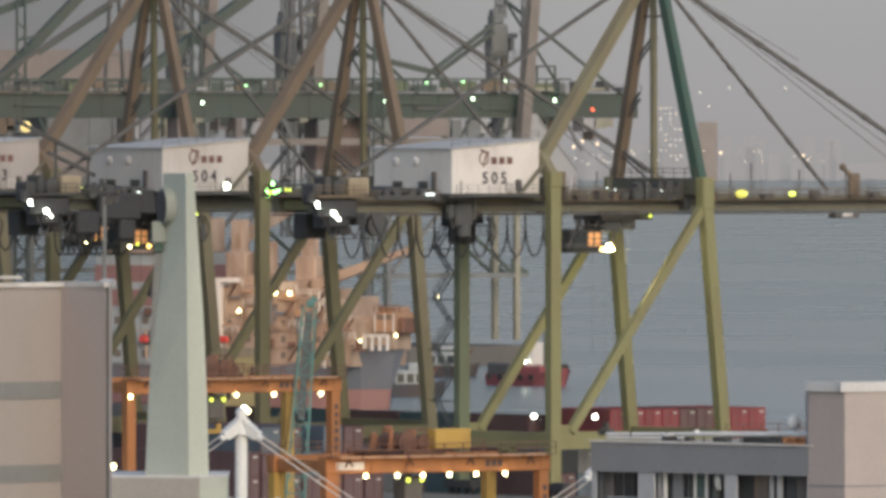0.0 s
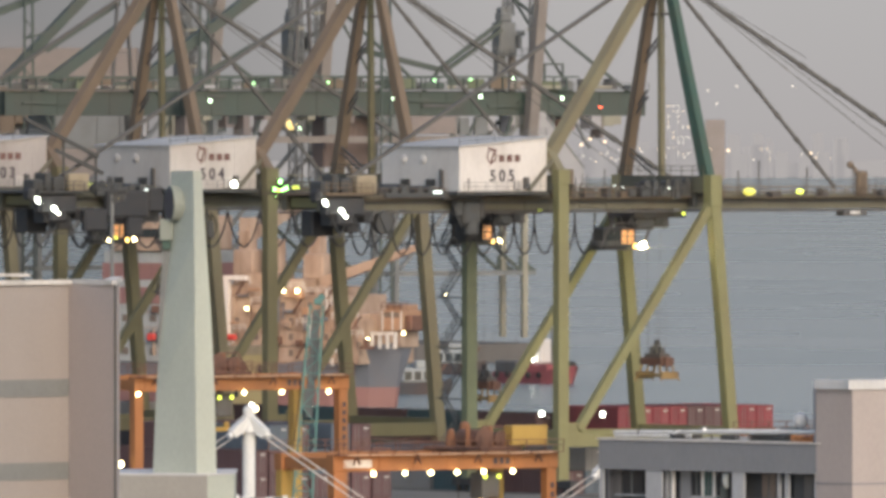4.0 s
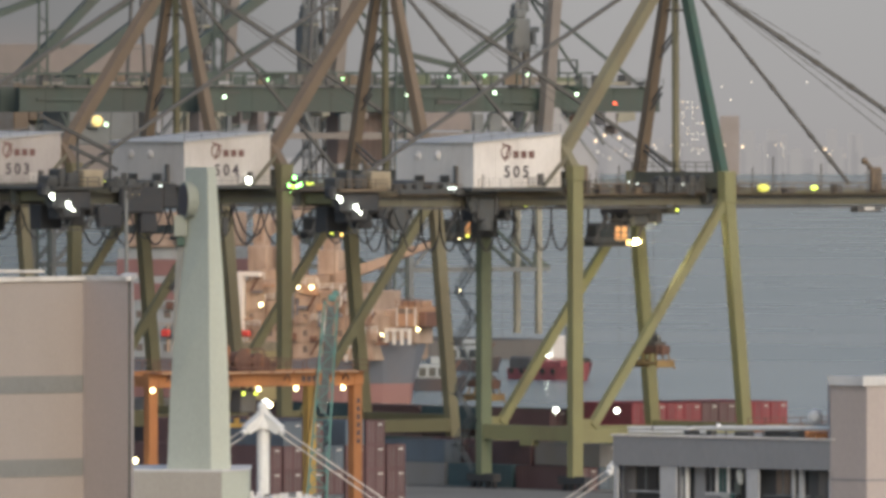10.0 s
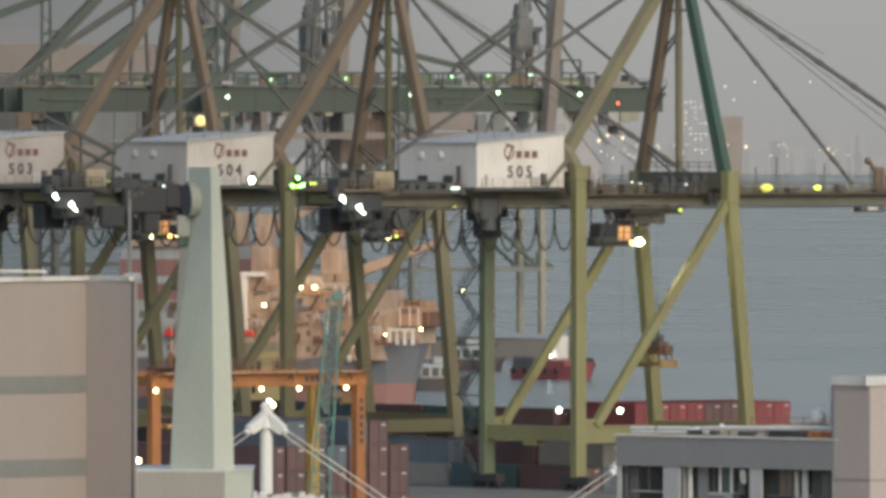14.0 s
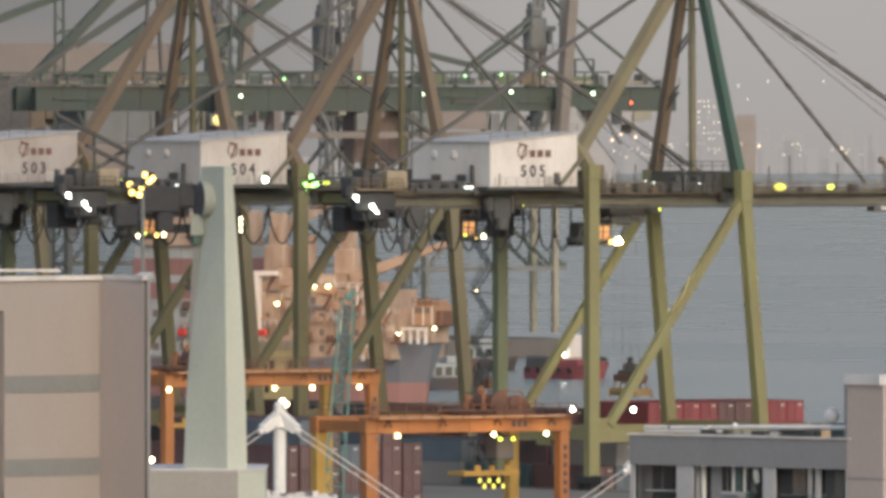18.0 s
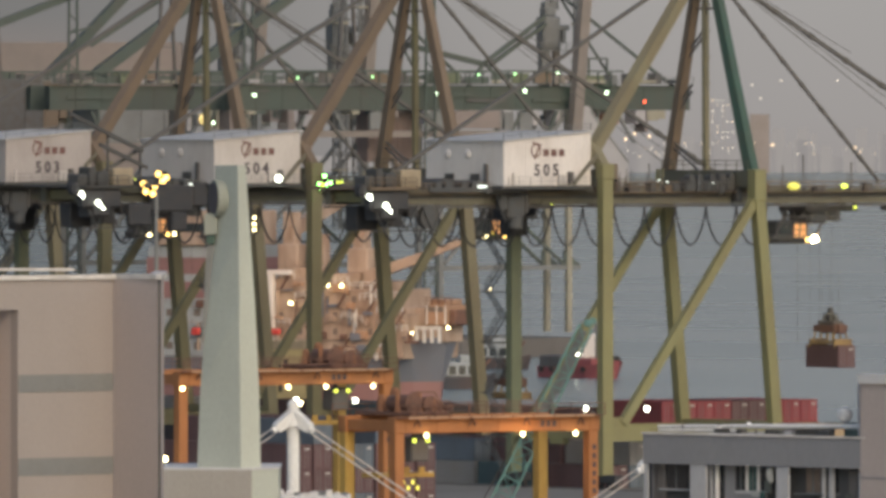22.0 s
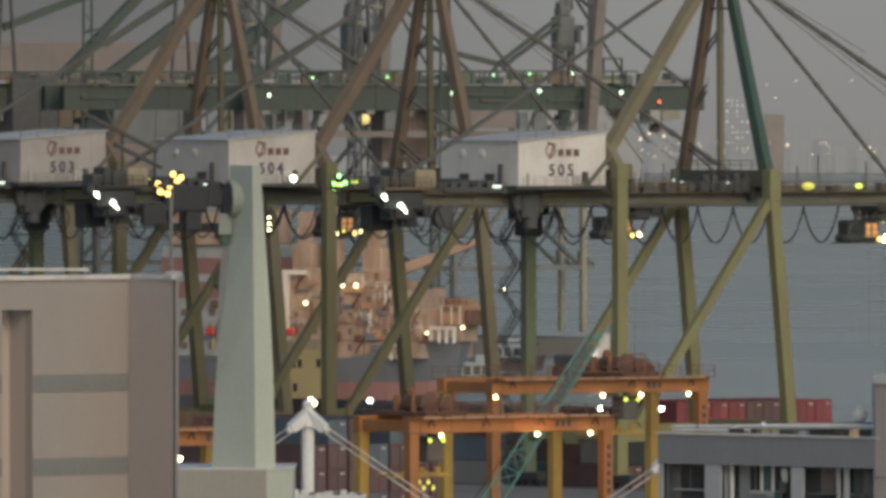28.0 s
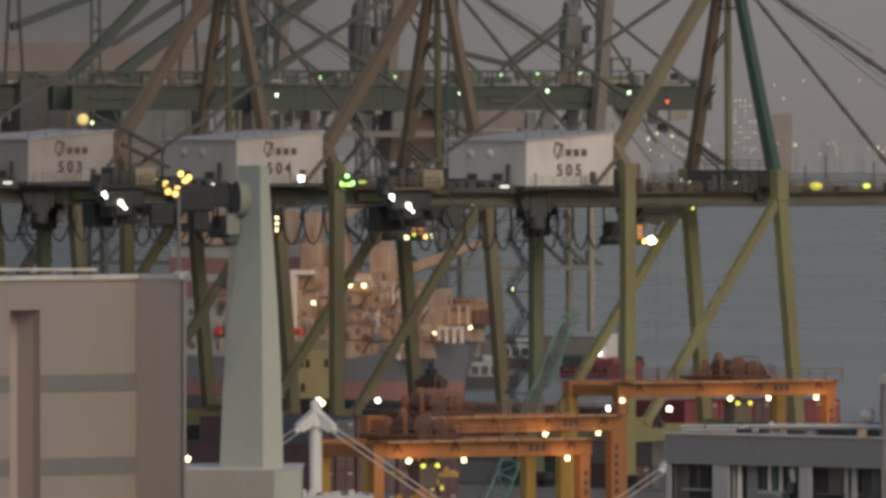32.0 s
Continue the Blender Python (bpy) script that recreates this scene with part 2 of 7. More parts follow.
def tube(bm, pts, r, n=6):
    """One round tube along a row of points that lie in an upright plane along x."""
    rings = []
    for i, p in enumerate(pts):
        d = (pts[min(i + 1, len(pts) - 1)] - pts[max(i - 1, 0)]).normalized()
        side = Vector((0, 1, 0))
        up = d.cross(side).normalized()
        rings.append([bm.verts.new(p + side * (r * math.cos(2 * math.pi * k / n)) + up * (r * math.sin(2 * math.pi * k / n))) for k in range(n)])
    for a, b in zip(rings, rings[1:]):
        for k in range(n):
            bm.faces.new((a[k], a[(k + 1) % n], b[(k + 1) % n], b[k]))
    bm.faces.new(rings[0][::-1])
    bm.faces.new(rings[-1])
    return bm


def lattice(bm, a, b, wa, wb, bays, chord=0.14, lace=0.08):
    """A four-chord lattice from a to b, wide wa at a and wb at b."""
    a, b = Vector(a), Vector(b)
    d = (b - a).normalized()
    up = Vector((0, 0, 1)) if abs(d.z) < 0.9 else Vector((0, 1, 0))
    side = d.cross(up).normalized()
    up = side.cross(d)

    def ring(k):
        p, w = a.lerp(b, k), (wa + (wb - wa) * k) / 2
        return [p + side * (i * w) + up * (j * w) for i, j in ((-1, -1), (1, -1), (1, 1), (-1, 1))]
    for k in range(bays):
        r0, r1 = ring(k / bays), ring((k + 1) / bays)
        for i in range(4):
            beam(bm, r0[i], r1[i], chord, chord)
            j = (i + 1) % 4
            p, q = (r0[i], r1[j]) if k % 2 else (r0[j], r1[i])
            beam(bm, p, q, lace, lace)
            beam(bm, r0[i], r0[j], lace, lace)
    return bm


def bm():
    return bmesh.new()


def lamp(parent, at, r, mat, name="floodlight", face=(0, -1, 0)):
    """A round floodlight: a housing with a glowing lens in front."""
    at, face = Vector(at), Vector(face).normalized()
    h = part(name, rod(bm(), at - face * (r * 0.55), at - face * (r * 1.5), r * 0.98, 12, r * 0.5), LAMPBODY, parent)
    part("lens", ball(bm(), at, r * 0.8, 12), mat, h, "glowing lens")
    return h


def handrail(b, p, q, height=1.1, step=2.5, r=0.035):
    p, q = Vector(p), Vector(q)
    n = max(1, int((q - p).length / step))
    up = Vector((0, 0, height))
    for i in range(n + 1):
        c = p.lerp(q, i / n)
        beam(b, c, c + up, r * 2, r * 2)
    for k in (0.55, 1.0):
        beam(b, p + up * k, q + up * k, r * 2, r * 2)
    return b


# the quay runs away from the eye, 36.6 degrees to its left; each crane's space: x to the sea, y along the quay, z up
TURN = 36.6
QUAY = pose(14.64, 1600.0, 0.0, 0, 0, TURN)


def on_quay(x, y, z=0.0, rz=0.0):
    return QUAY @ pose(x, y, z, 0, 0, rz)

# ---- setting: sea, quays, sky, far shore ----
def water_material():
    m = bpy.data.materials.new("grey_sea_water")
    m.use_nodes = True
    n, l = m.node_tree.nodes, m.node_tree.links
    b = n["Principled BSDF"]
    b.inputs["Base Color"].default_value = (0.075, 0.10, 0.115, 1)
    b.inputs["Roughness"].default_value = 0.26
    b.inputs["Specular IOR Level"].default_value = 0.42
    b.inputs["Specular Tint"].default_value = (0.88, 0.97, 1.0, 1)
    co = n.new("ShaderNodeTexCoord")
    mp = n.new("ShaderNodeMapping")
    mp.inputs["Scale"].default_value = (0.010, 0.006, 1)
    l.new(co.outputs["Object"], mp.inputs["Vector"])
    tex = n.new("ShaderNodeTexNoise")
    tex.inputs["Scale"].default_value, tex.inputs["Detail"].default_value = 1.0, 1.5
    l.new(mp.outputs["Vector"], tex.inputs["Vector"])
    rip = n.new("ShaderNodeTexNoise")
    rip.inputs["Scale"].default_value, rip.inputs["Detail"].default_value = 0.04, 2
    l.new(co.outputs["Object"], rip.inputs["Vector"])
    mix = n.new("ShaderNodeMix")
    mix.data_type = "RGBA"
    mix.inputs[6].default_value, mix.inputs[7].default_value = (0.14, 0.20, 0.225, 1), (0.195, 0.255, 0.28, 1)
    l.new(tex.outputs["Fac"], mix.inputs[0])
    l.new(mix.outputs[2], b.inputs["Base Color"])
    rr = n.new("ShaderNodeMapRange")
    rr.inputs["From Min"].default_value, rr.inputs["From Max"].default_value = 0.35, 0.68
    rr.inputs["To Min"].default_value, rr.inputs["To Max"].default_value = 0.245, 0.295
    l.new(tex.outputs["Fac"], rr.inputs["Value"])
    l.new(rr.outputs["Result"], b.inputs["Roughness"])
    bp = n.new("ShaderNodeBump")
    bp.inputs["Strength"].default_value, bp.inputs["Distance"].default_value = 0.08, 0.5
    l.new(rip.outputs["Fac"], bp.inputs["Height"])
    l.new(bp.outputs["Normal"], b.inputs["Normal"])
    return m


def sea():
    b = bm()
    ys = [-3000, 0, 900, 1400, 1800, 2200, 2600, 3000] + [3000 + 95 * i for i in range(1, 21)]
    rows = []
    for y in ys:
        k = max(0.0, (y - 3000) / 1900)
        rows.append([b.verts.new((x, y, -3.5 + 25.5 * k ** 1.6)) for x in (-3000, -1000, 0, 1000, 3000)])
    for r0, r1 in zip(rows, rows[1:]):
        for i in range(4):
            b.faces.new((r0[i], r0[i + 1], r1[i + 1], r1[i]))
    solid("water", b, water_material(), Matrix(), "calm grey-blue harbour water with faint ripples", "water", kind="structure")


sea()


def ground():
    b = box(bm(), -2600, 27.5, -2600, 330, -6.0, 0.0)
    g = solid("ground", b, CONCRETE, QUAY, "grey concrete container yard and quay apron", "ground", kind="structure")
    kb = bm()
    beam(kb, (27.2, -60, 0.12), (27.2, 330, 0.12), 0.6, 0.24)
    part("quay_kerb", kb, COPING, g, "low kerb along the quay edge")
    for x in (0.0, 24.9):
        part("crane_rail", beam(bm(), (x, -60, 0.03), (x, 330, 0.03), 0.12, 0.14), DARK, g, "steel crane rail")
    return g


ground()


def sky_backdrop():
    m = bpy.data.materials.new("dusk_sky_glow")
    m.use_nodes = True
    n, l = m.node_tree.nodes, m.node_tree.links
    for x in list(n):
        n.remove(x)
    out, em = n.new("ShaderNodeOutputMaterial"), n.new("ShaderNodeEmission")
    co, sp = n.new("ShaderNodeTexCoord"), n.new("ShaderNodeSeparateXYZ")
    l.new(co.outputs["Object"], sp.inputs[0])
    r = n.new("ShaderNodeMapRange")
    r.inputs["From Min"].default_value, r.inputs["From Max"].default_value = 20.0, 130.0
    l.new(sp.outputs["Z"], r.inputs["Value"])
    ramp = n.new("ShaderNodeValToRGB")
    e = ramp.color_ramp.elements
    e[0].position, e[0].color = 0.0, (0.315, 0.295, 0.30, 1)
    e[1].position, e[1].color = 1.0, (0.37, 0.365, 0.37, 1)
    e.new(0.18).color = (0.33, 0.315, 0.32, 1)
    l.new(r.outputs["Result"], ramp.inputs[0])
    # a pink glow low over the land in the west of the view
    g = n.new("ShaderNodeMapRange")
    g.inputs["From Min"].default_value, g.inputs["From Max"].default_value = -75.0, -190.0
    l.new(sp.outputs["X"], g.inputs["Value"])
    mix = n.new("ShaderNodeMix")
    mix.data_type = "RGBA"
    h = n.new("ShaderNodeMapRange")
    h.inputs["From Min"].default_value, h.inputs["From Max"].default_value = 75.0, 48.0
    l.new(sp.outputs["Z"], h.inputs["Value"])
    mu = n.new("ShaderNodeMath")
    mu.operation = "MULTIPLY"
    l.new(g.outputs["Result"], mu.inputs[0])
    l.new(h.outputs["Result"], mu.inputs[1])
    l.new(mu.outputs[0], mix.inputs[0])
    # the cloud is thicker, and the sky darker, towards the land in the west
    w = n.new("ShaderNodeMapRange")
    w.interpolation_type = "SMOOTHSTEP"
    w.inputs["From Min"].default_value, w.inputs["From Max"].default_value = 70.0, -170.0
    l.new(sp.outputs["X"], w.inputs["Value"])
    shade = n.new("ShaderNodeMix")
    shade.data_type = "RGBA"
    l.new(w.outputs["Result"], shade.inputs[0])
    l.new(ramp.outputs["Color"], shade.inputs[6])
    shade.inputs[7].default_value = (0.19, 0.188, 0.192, 1)
    l.new(shade.outputs[2], mix.inputs[6])
    mix.inputs[7].default_value = (0.30, 0.24, 0.225, 1)
    l.new(mix.outputs[2], em.inputs["Color"])
    em.inputs["Strength"].default_value = 1.0
    l.new(em.outputs[0], out.inputs[0])
    b = bm()
    rim = []
    for i in range(41):
        a = radians(-60 + 3 * i)
        x, y = 4880 * math.sin(a), 4880 * math.cos(a)
        rim.append([b.verts.new((x, y, z)) for z in (-4, 40, 120, 500, 1500)])
    for p, q in zip(rim, rim[1:]):
        for i in range(4):
            b.faces.new((p[i], p[i + 1], q[i + 1], q[i]))
    solid("backdrop", b, m, Matrix(), "overcast grey dusk sky with a pinkish glow low down", "sky", kind="structure")


sky_backdrop()


# ---- quay cranes ----
def crane_number(parent, text, at, size, mat):
    cu = bpy.data.curves.new("number", "FONT")
    cu.body, cu.size, cu.extrude, cu.align_x, cu.space_character = text, size, 0.02, "CENTER", 1.45
    cu.offset = 0.045
    tmp = new("number_curve", cu)
    me = bpy.data.meshes.new_from_object(tmp)
    bpy.data.objects.remove(tmp)
    me.materials.clear()
    me.materials.append(mat)
    ob = new("crane_number", me)
    ob.parent = parent
    ob.matrix_local = pose(*at, 90, 0, 0)
    ob["label"] = "black painted crane number " + text
    return ob


def machinery_house(c, number, white):
    x0, x1, y0, y1, zb = -13.4, -1.1, 1.25, 16.0, 34.45
    z0, z1 = 39.4, 40.45
    b = bm()
    v = [b.verts.new(p) for p in ((x0, y0, zb), (x1, y0, zb), (x1, y1, zb), (x0, y1, zb), (x0, y0, z0), (x1, y0, z1), (x1, y1, z1), (x0, y1, z0))]
    for f in ((3, 2, 1, 0), (0, 1, 5, 4), (1, 2, 6, 5), (2, 3, 7, 6), (3, 0, 4, 7)):
        b.faces.new([v[i] for i in f])
    b.faces.new([v[i] for i in (4, 5, 6, 7)])
    h = part("machinery_house", b, white, c, "white sheet-clad machinery house with a sloping roof")
    rb = bm()
    e = 0.25
    vv = [rb.verts.new(p) for p in ((x0 - e, y0 - e, z0 + 0.01), (x1 + e, y0 - e, z1 + 0.03), (x1 + e, y1 + e, z1 + 0.03), (x0 - e, y1 + e, z0 + 0.01),
                                    (x0 - e, y0 - e, z0 + 0.16), (x1 + e, y0 - e, z1 + 0.18), (x1 + e, y1 + e, z1 + 0.18), (x0 - e, y1 + e, z0 + 0.16))]
    for f in ((3, 2, 1, 0), (0, 1, 5, 4), (1, 2, 6, 5), (2, 3, 7, 6), (3, 0, 4, 7), (4, 5, 6, 7)):
        rb.faces.new([vv[i] for i in f])
    part("roof", rb, ROOFSHEET, h, "pale sheet roof")
    # round ventilator hoods, dark louvres and a door on the landward end
    for y in (8.1, 11.85):
        part("ventilator_hood", ball(bm(), (x0 + 0.72, y, 38.0), 0.98, 16, 0.9), white, h)
    for y in (6.6, 11.4):
        lb = box(bm(), x0 - 0.12, x0 - 0.02, y - 0.85, y + 0.85, 35.0, 35.8)
        for k in range(4):
            beam(lb, (x0 - 0.15, y - 0.9, 35.05 + 0.2 * k), (x0 - 0.15, y + 0.9, 35.05 + 0.2 * k), 0.08, 0.05)
        part("louvre", lb, DARK, h, "dark louvre")
    part("duct", box(bm(), x0 - 0.35, x0 - 0.02, 4.1, 4.7, 34.6, 36.9, 0.05), DARK, h)
    part("front_strut", beam(bm(), (-3.9, y0 - 0.5, 34.6), (-0.5, y0 - 0.5, 38.0), 0.3, 0.34), GIRDER, h, "slanting strut before the house")
    part("junction_box", box(bm(), -4.5, -3.9, y0 - 0.55, y0 - 0.1, 34.7, 36.0, 0.05), DARK, h, "dark junction box")
    part("cable_cabinet", box(bm(), -5.9, -4.7, y0 - 0.4, y0 - 0.05, 34.6, 35.7, 0.05), DIMWHITE, h, "pale cable cabinet")
    part("vent_stub", rod(bm(), (-12.2, y0 - 0.25, 34.4), (-12.2, y0 - 0.25, 35.9), 0.16, 8), DIMWHITE, h)
    rl = bm()
    handrail(rl, (x0, y0 - 0.9, 34.43), (x1, y0 - 0.9, 34.43), 1.0, 1.5, 0.02)
    part("front_rail", rl, FARGREY, h)
    sb = bm()
    for i in range(1, 12):
        x = x0 + (x1 - x0) * i / 12
        beam(sb, (x, y0 - 0.004, zb), (x, y0 - 0.004, z0 + (z1 - z0) * i / 12 - 0.1), 0.02, 0.03)
    part("cladding_ribs", sb, white, h)
    # emblem drawn as plain shapes: a ring with a slash, then three plain bars
    eb = bm()
    cx, cz = -8.9, 38.4
    for i in range(16):
        a0, a1 = 2 * math.pi * i / 16, 2 * math.pi * (i + 1) / 16
        beam(eb, (cx + 0.62 * math.cos(a0), y0 - 0.05, cz + 0.72 * math.sin(a0)), (cx + 0.62 * math.cos(a1), y0 - 0.05, cz + 0.72 * math.sin(a1)), 0.05, 0.16)
    beam(eb, (cx - 0.2, y0 - 0.06, cz - 1.0), (cx + 0.5, y0 - 0.06, cz + 0.75), 0.05, 0.2)
    beam(eb, (cx - 0.55, y0 - 0.06, cz + 0.95), (cx + 0.75, y0 - 0.06, cz + 0.6), 0.05, 0.2)
    part("emblem", eb, EMBLEM, h, "brown ring emblem")
    for i in range(3):
        x = cx + 1.05 + 1.1 * i
        wb = bm()
        box(wb, x, x + 0.75, y0 - 0.06, y0 - 0.02, 37.75, 38.55)
        part("emblem_bar", wb, EMBLEM, h, "brown plain lettering block")
    crane_number(h, number, (-7.4, y0 - 0.03, 35.6), 1.8, INK)
    rail = bm()
    handrail(rail, (x0, y0, z0 + 0.15), (x1, y0, z1 + 0.15), 0.9, 2.4, 0.03)
    part("roof_rail", rail, FARGREY, h)
    return h


def festoon(c):
    """Half loops of hanging cable, each hung from a carriage; a pair meets at its lowest point."""
    halves = []
    for side in (1, -1):
        b = bm()
        pts = [Vector((side * 1.4 * (i / 10) ** 2.2, 0, -4.6 * (1 - (1 - i / 10) ** 1.5))) for i in range(11)]
        tube(b, [Vector((0, 0, 0.35))] + pts, 0.11)
        halves.append(part("cable_loop", b, CABLE, c, "half of a hanging festoon cable loop"))
    pairs = [tuple(halves)]
    for i in range(1, 12):
        made = []
        for h in halves:
            o = h.copy()
            scene.collection.objects.link(o)
            o.parent = c
            made.append(o)
        pairs.append(tuple(made))
    return pairs


def hang_festoon(pairs, reach, start=-20.0):
    """Spread the loops evenly between the fixed end and the trolley."""
    for i, (a, b) in enumerate(pairs):
        rows_a, rows_b = [], []
        for t, x in reach:
            d = max(0.8, (x - 2.0 - start) / len(pairs))
            tilt = math.degrees(math.asin(min(0.9, d / 2 / 4.81)) - math.asin(1.4 / 4.81))
            x0 = start + d * i
            rows_a.append((t, pose(x0, 13.0, 31.75, 0, -tilt, 0)))
            rows_b.append((t, pose(x0 + d, 13.0, 31.75, 0, tilt, 0)))
        walk(a, rows_a)
        walk(b, rows_b)


def trolley(c, twin=True):
    """A hoist trolley between the girders with the driver's cab hung below; x = 0 at the cab lamp."""
    t = part("trolley", bm_trolley(), DARK, c, "dark steel hoist trolley")
    cab = part("driver_cab", bm_cab(), BLACK, t, "dark driver's cab hung under the trolley")
    part("cab_window", box(bm(), -2.9, -1.1, 6.82, 6.87, 28.35, 29.9, 0.05), G_ORANGE, t, "window lit orange from inside")
    part("cab_window", box(bm(), -5.0, -3.1, 6.82, 6.87, 28.7, 30.0, 0.05), GLASS, t, "dark cab window")
    for x in (-3.0, -2.1, -1.05):
        part("window_bar", beam(bm(), (x, 6.78, 27.9), (x + 0.1, 6.78, 30.2), 0.1, 0.14), BLACK, cab)
    for z in (28.3, 29.2):
        part("window_bar", beam(bm(), (-3.0, 6.78, z), (-1.0, 6.78, z), 0.08, 0.1), BLACK, cab)
    hood = rod(bm(), (0.0, 6.8, 28.7), (0.0, 6.8, 28.45), 0.1, 12, 0.3)
    part("lamp_hood", hood, BLACK, t)
    part("lamp_glass", rod(bm(), (0.0, 6.7, 28.45), (0.15, 6.7, 27.95), 0.14, 14, 0.24 if twin else 0.36), G_WARM if twin else G_CABFLOOD, t, "bright cab floodlight")
    if twin:
        part("lamp_glass", ball(bm(), (-3.7, 6.7, 28.0), 0.2, 10), G_WARM, t, "bright cab floodlight")
        part("lamp_glass", ball(bm(), (-2.6, 6.7, 28.3), 0.16, 10), G_LIME, t, "yellow-green cab lamp")
    part("lamp_glass", ball(bm(), (-0.95, 6.7, 28.05), 0.24, 10), G_AMBER, t, "amber cab lamp")
    part("lamp_glass", ball(bm(), (5.0, 5.4, 31.75), 0.16, 10), G_LIME, t, "lime signal lamp")
    fb = bm()
    for x in (-5.0, -3.4, -1.8, -0.6, 0.8, 2.4):
        beam(fb, (x, 6.3, 31.4), (x + 0.5, 6.3, 29.9), 0.1, 0.1)
    beam(fb, (-5.0, 6.3, 30.7), (2.4, 6.3, 30.7), 0.12, 0.12)
    beam(fb, (-4.2, 6.6, 31.6), (-5.6, 6.8, 28.4), 0.14, 0.14)
    beam(fb, (0.2, 6.5, 28.6), (1.6, 6.5, 31.4), 0.2, 0.24)
    part("cab_frame", fb, DARK, t)
    for x in (-5.2, -4.4):
        part("cab_hose", tube(bm(), [Vector((x + 0.5 * math.sin(k * math.pi / 8), 6.4, 31.4 - 0.24 * k)) for k in range(9)], 0.07), CABLE, t, "hanging hose loop")
    gb = box(bm(), -1.0, 1.6, 6.2, 7.2, 29.9, 31.3, 0.3)
    box(gb, 1.4, 3.0, 6.2, 7.4, 30.5, 32.0, 0.25)
    rod(gb, (3.6, 6.0, 31.9), (3.6, 7.0, 31.9), 0.55, 12)
    part("hoist_gear", gb, BLACK, t, "grimy hoist gear")
    part("hoist_motor", rod(bm(), (0.4, 6.4, 30.6), (0.4, 8.4, 30.6), 0.7, 14), DARK, t)
    rb = bm()
    for y in (6.6, 10.7):
        for x in (0.7, 2.5):
            rod(rb, (x, y, 31.6), (x, y, 15.9), 0.02, 5)
    part("hoist_ropes", rb, WIRE, t)
    return t


def bm_trolley():
    b = bm()
    box(b, -1.6, 5.8, 6.0, 11.3, 31.3, 32.2, 0.05)
    box(b, -0.6, 3.8, 6.6, 10.7, 30.2, 31.3, 0.05)
    for x in (-1.2, 5.2):
        for y in (5.7, 11.6):
            rod(b, (x, y - 0.15, 32.35), (x, y + 0.15, 32.35), 0.35, 10)
    rod(b, (1.6, 7.0, 32.7), (1.6, 10.3, 32.7), 0.7, 14)
    beam(b, (-1.2, 7.2, 31.3), (-1.6, 7.2, 30.4), 0.25, 0.25)
    beam(b, (-2.6, 8.8, 31.6), (-2.6, 8.8, 30.4), 0.3, 0.3)
    return b


def bm_cab():
    b = bm()
    box(b, -5.2, -0.7, 6.9, 9.3, 27.75, 30.3, 0.3)
    box(b, -5.9, -5.0, 7.1, 9.0, 27.75, 28.7, 0.3)
    handrail(b, (-5.9, 6.8, 27.75), (-0.4, 6.8, 27.75), 0.9, 1.1, 0.03)
    box(b, -5.8, -0.3, 6.6, 9.5, 27.6, 27.76, 0.04)
    return b


def spreader(c):
    """A peaked head block on a tall container spreader; z = 0 at its foot, long side along the quay."""
    b = bm()
    box(b, -1.15, 1.15, -2.3, 2.3, 0.0, 0.35, 0.05)
    for y in (-2.3, 2.3):
        box(b, -1.22, 1.22, y - 0.2, y + 0.2, -0.25, 0.6, 0.04)
        for x in (-1.15, 1.15):
            beam(b, (x, y, 0.1), (x * 1.12, y * 1.07, -0.45), 0.14, 0.2)
    for y in (-1.9, -0.7, 0.7, 1.9):
        for x in (-1.0, 1.0):
            beam(b, (x, y, 0.3), (x * 0.8, y * 0.9, 1.5), 0.16, 0.18)
    s = part("spreader", b, SPREADYELLOW, c, "worn yellow steel container spreader")
    ub = box(bm(), -1.0, 1.0, -2.0, 2.0, 1.4, 2.2, 0.06)
    box(ub, -0.7, 0.3, -2.6, -1.6, 1.2, 2.3, 0.08)
    box(ub, 0.3, 1.2, 1.4, 2.4, 1.2, 2.2, 0.08)
    part("upper_frame", ub, RUST, s, "brown upper frame")
    hb = bm()
    box(hb, -0.75, 0.75, -1.5, 1.5, 2.2, 2.7, 0.08)
    for y in (-0.7, 0.7):
        rod(hb, (-0.25, y, 3.0), (0.25, y, 3.0), 0.5, 14)
        beam(hb, (-0.6, y, 2.6), (0.0, y * 0.3, 4.0), 0.16, 0.2)
        beam(hb, (0.6, y, 2.6), (0.0, y * 0.3, 4.0), 0.16, 0.2)
    box(hb, -0.18, 0.18, -0.4, 0.4, 3.6, 4.2, 0.05)
    part("head_block", hb, DARK, s, "dark peaked head block with rope sheaves")
    rb = bm()
    for x in (-0.5, 0.5):
        for y in (-0.9, 0.9):
            rod(rb, (x, y, 3.2), (x, y, 8.5), 0.02, 5)
    part("ropes", rb, WIRE, s)
    return s


SPREADYELLOW = material("worn_yellow_spreader_paint", (0.30, 0.20, 0.085), 0.65, dirt=(0.13, 0.08, 0.05), amount=0.6, scale=1.0)


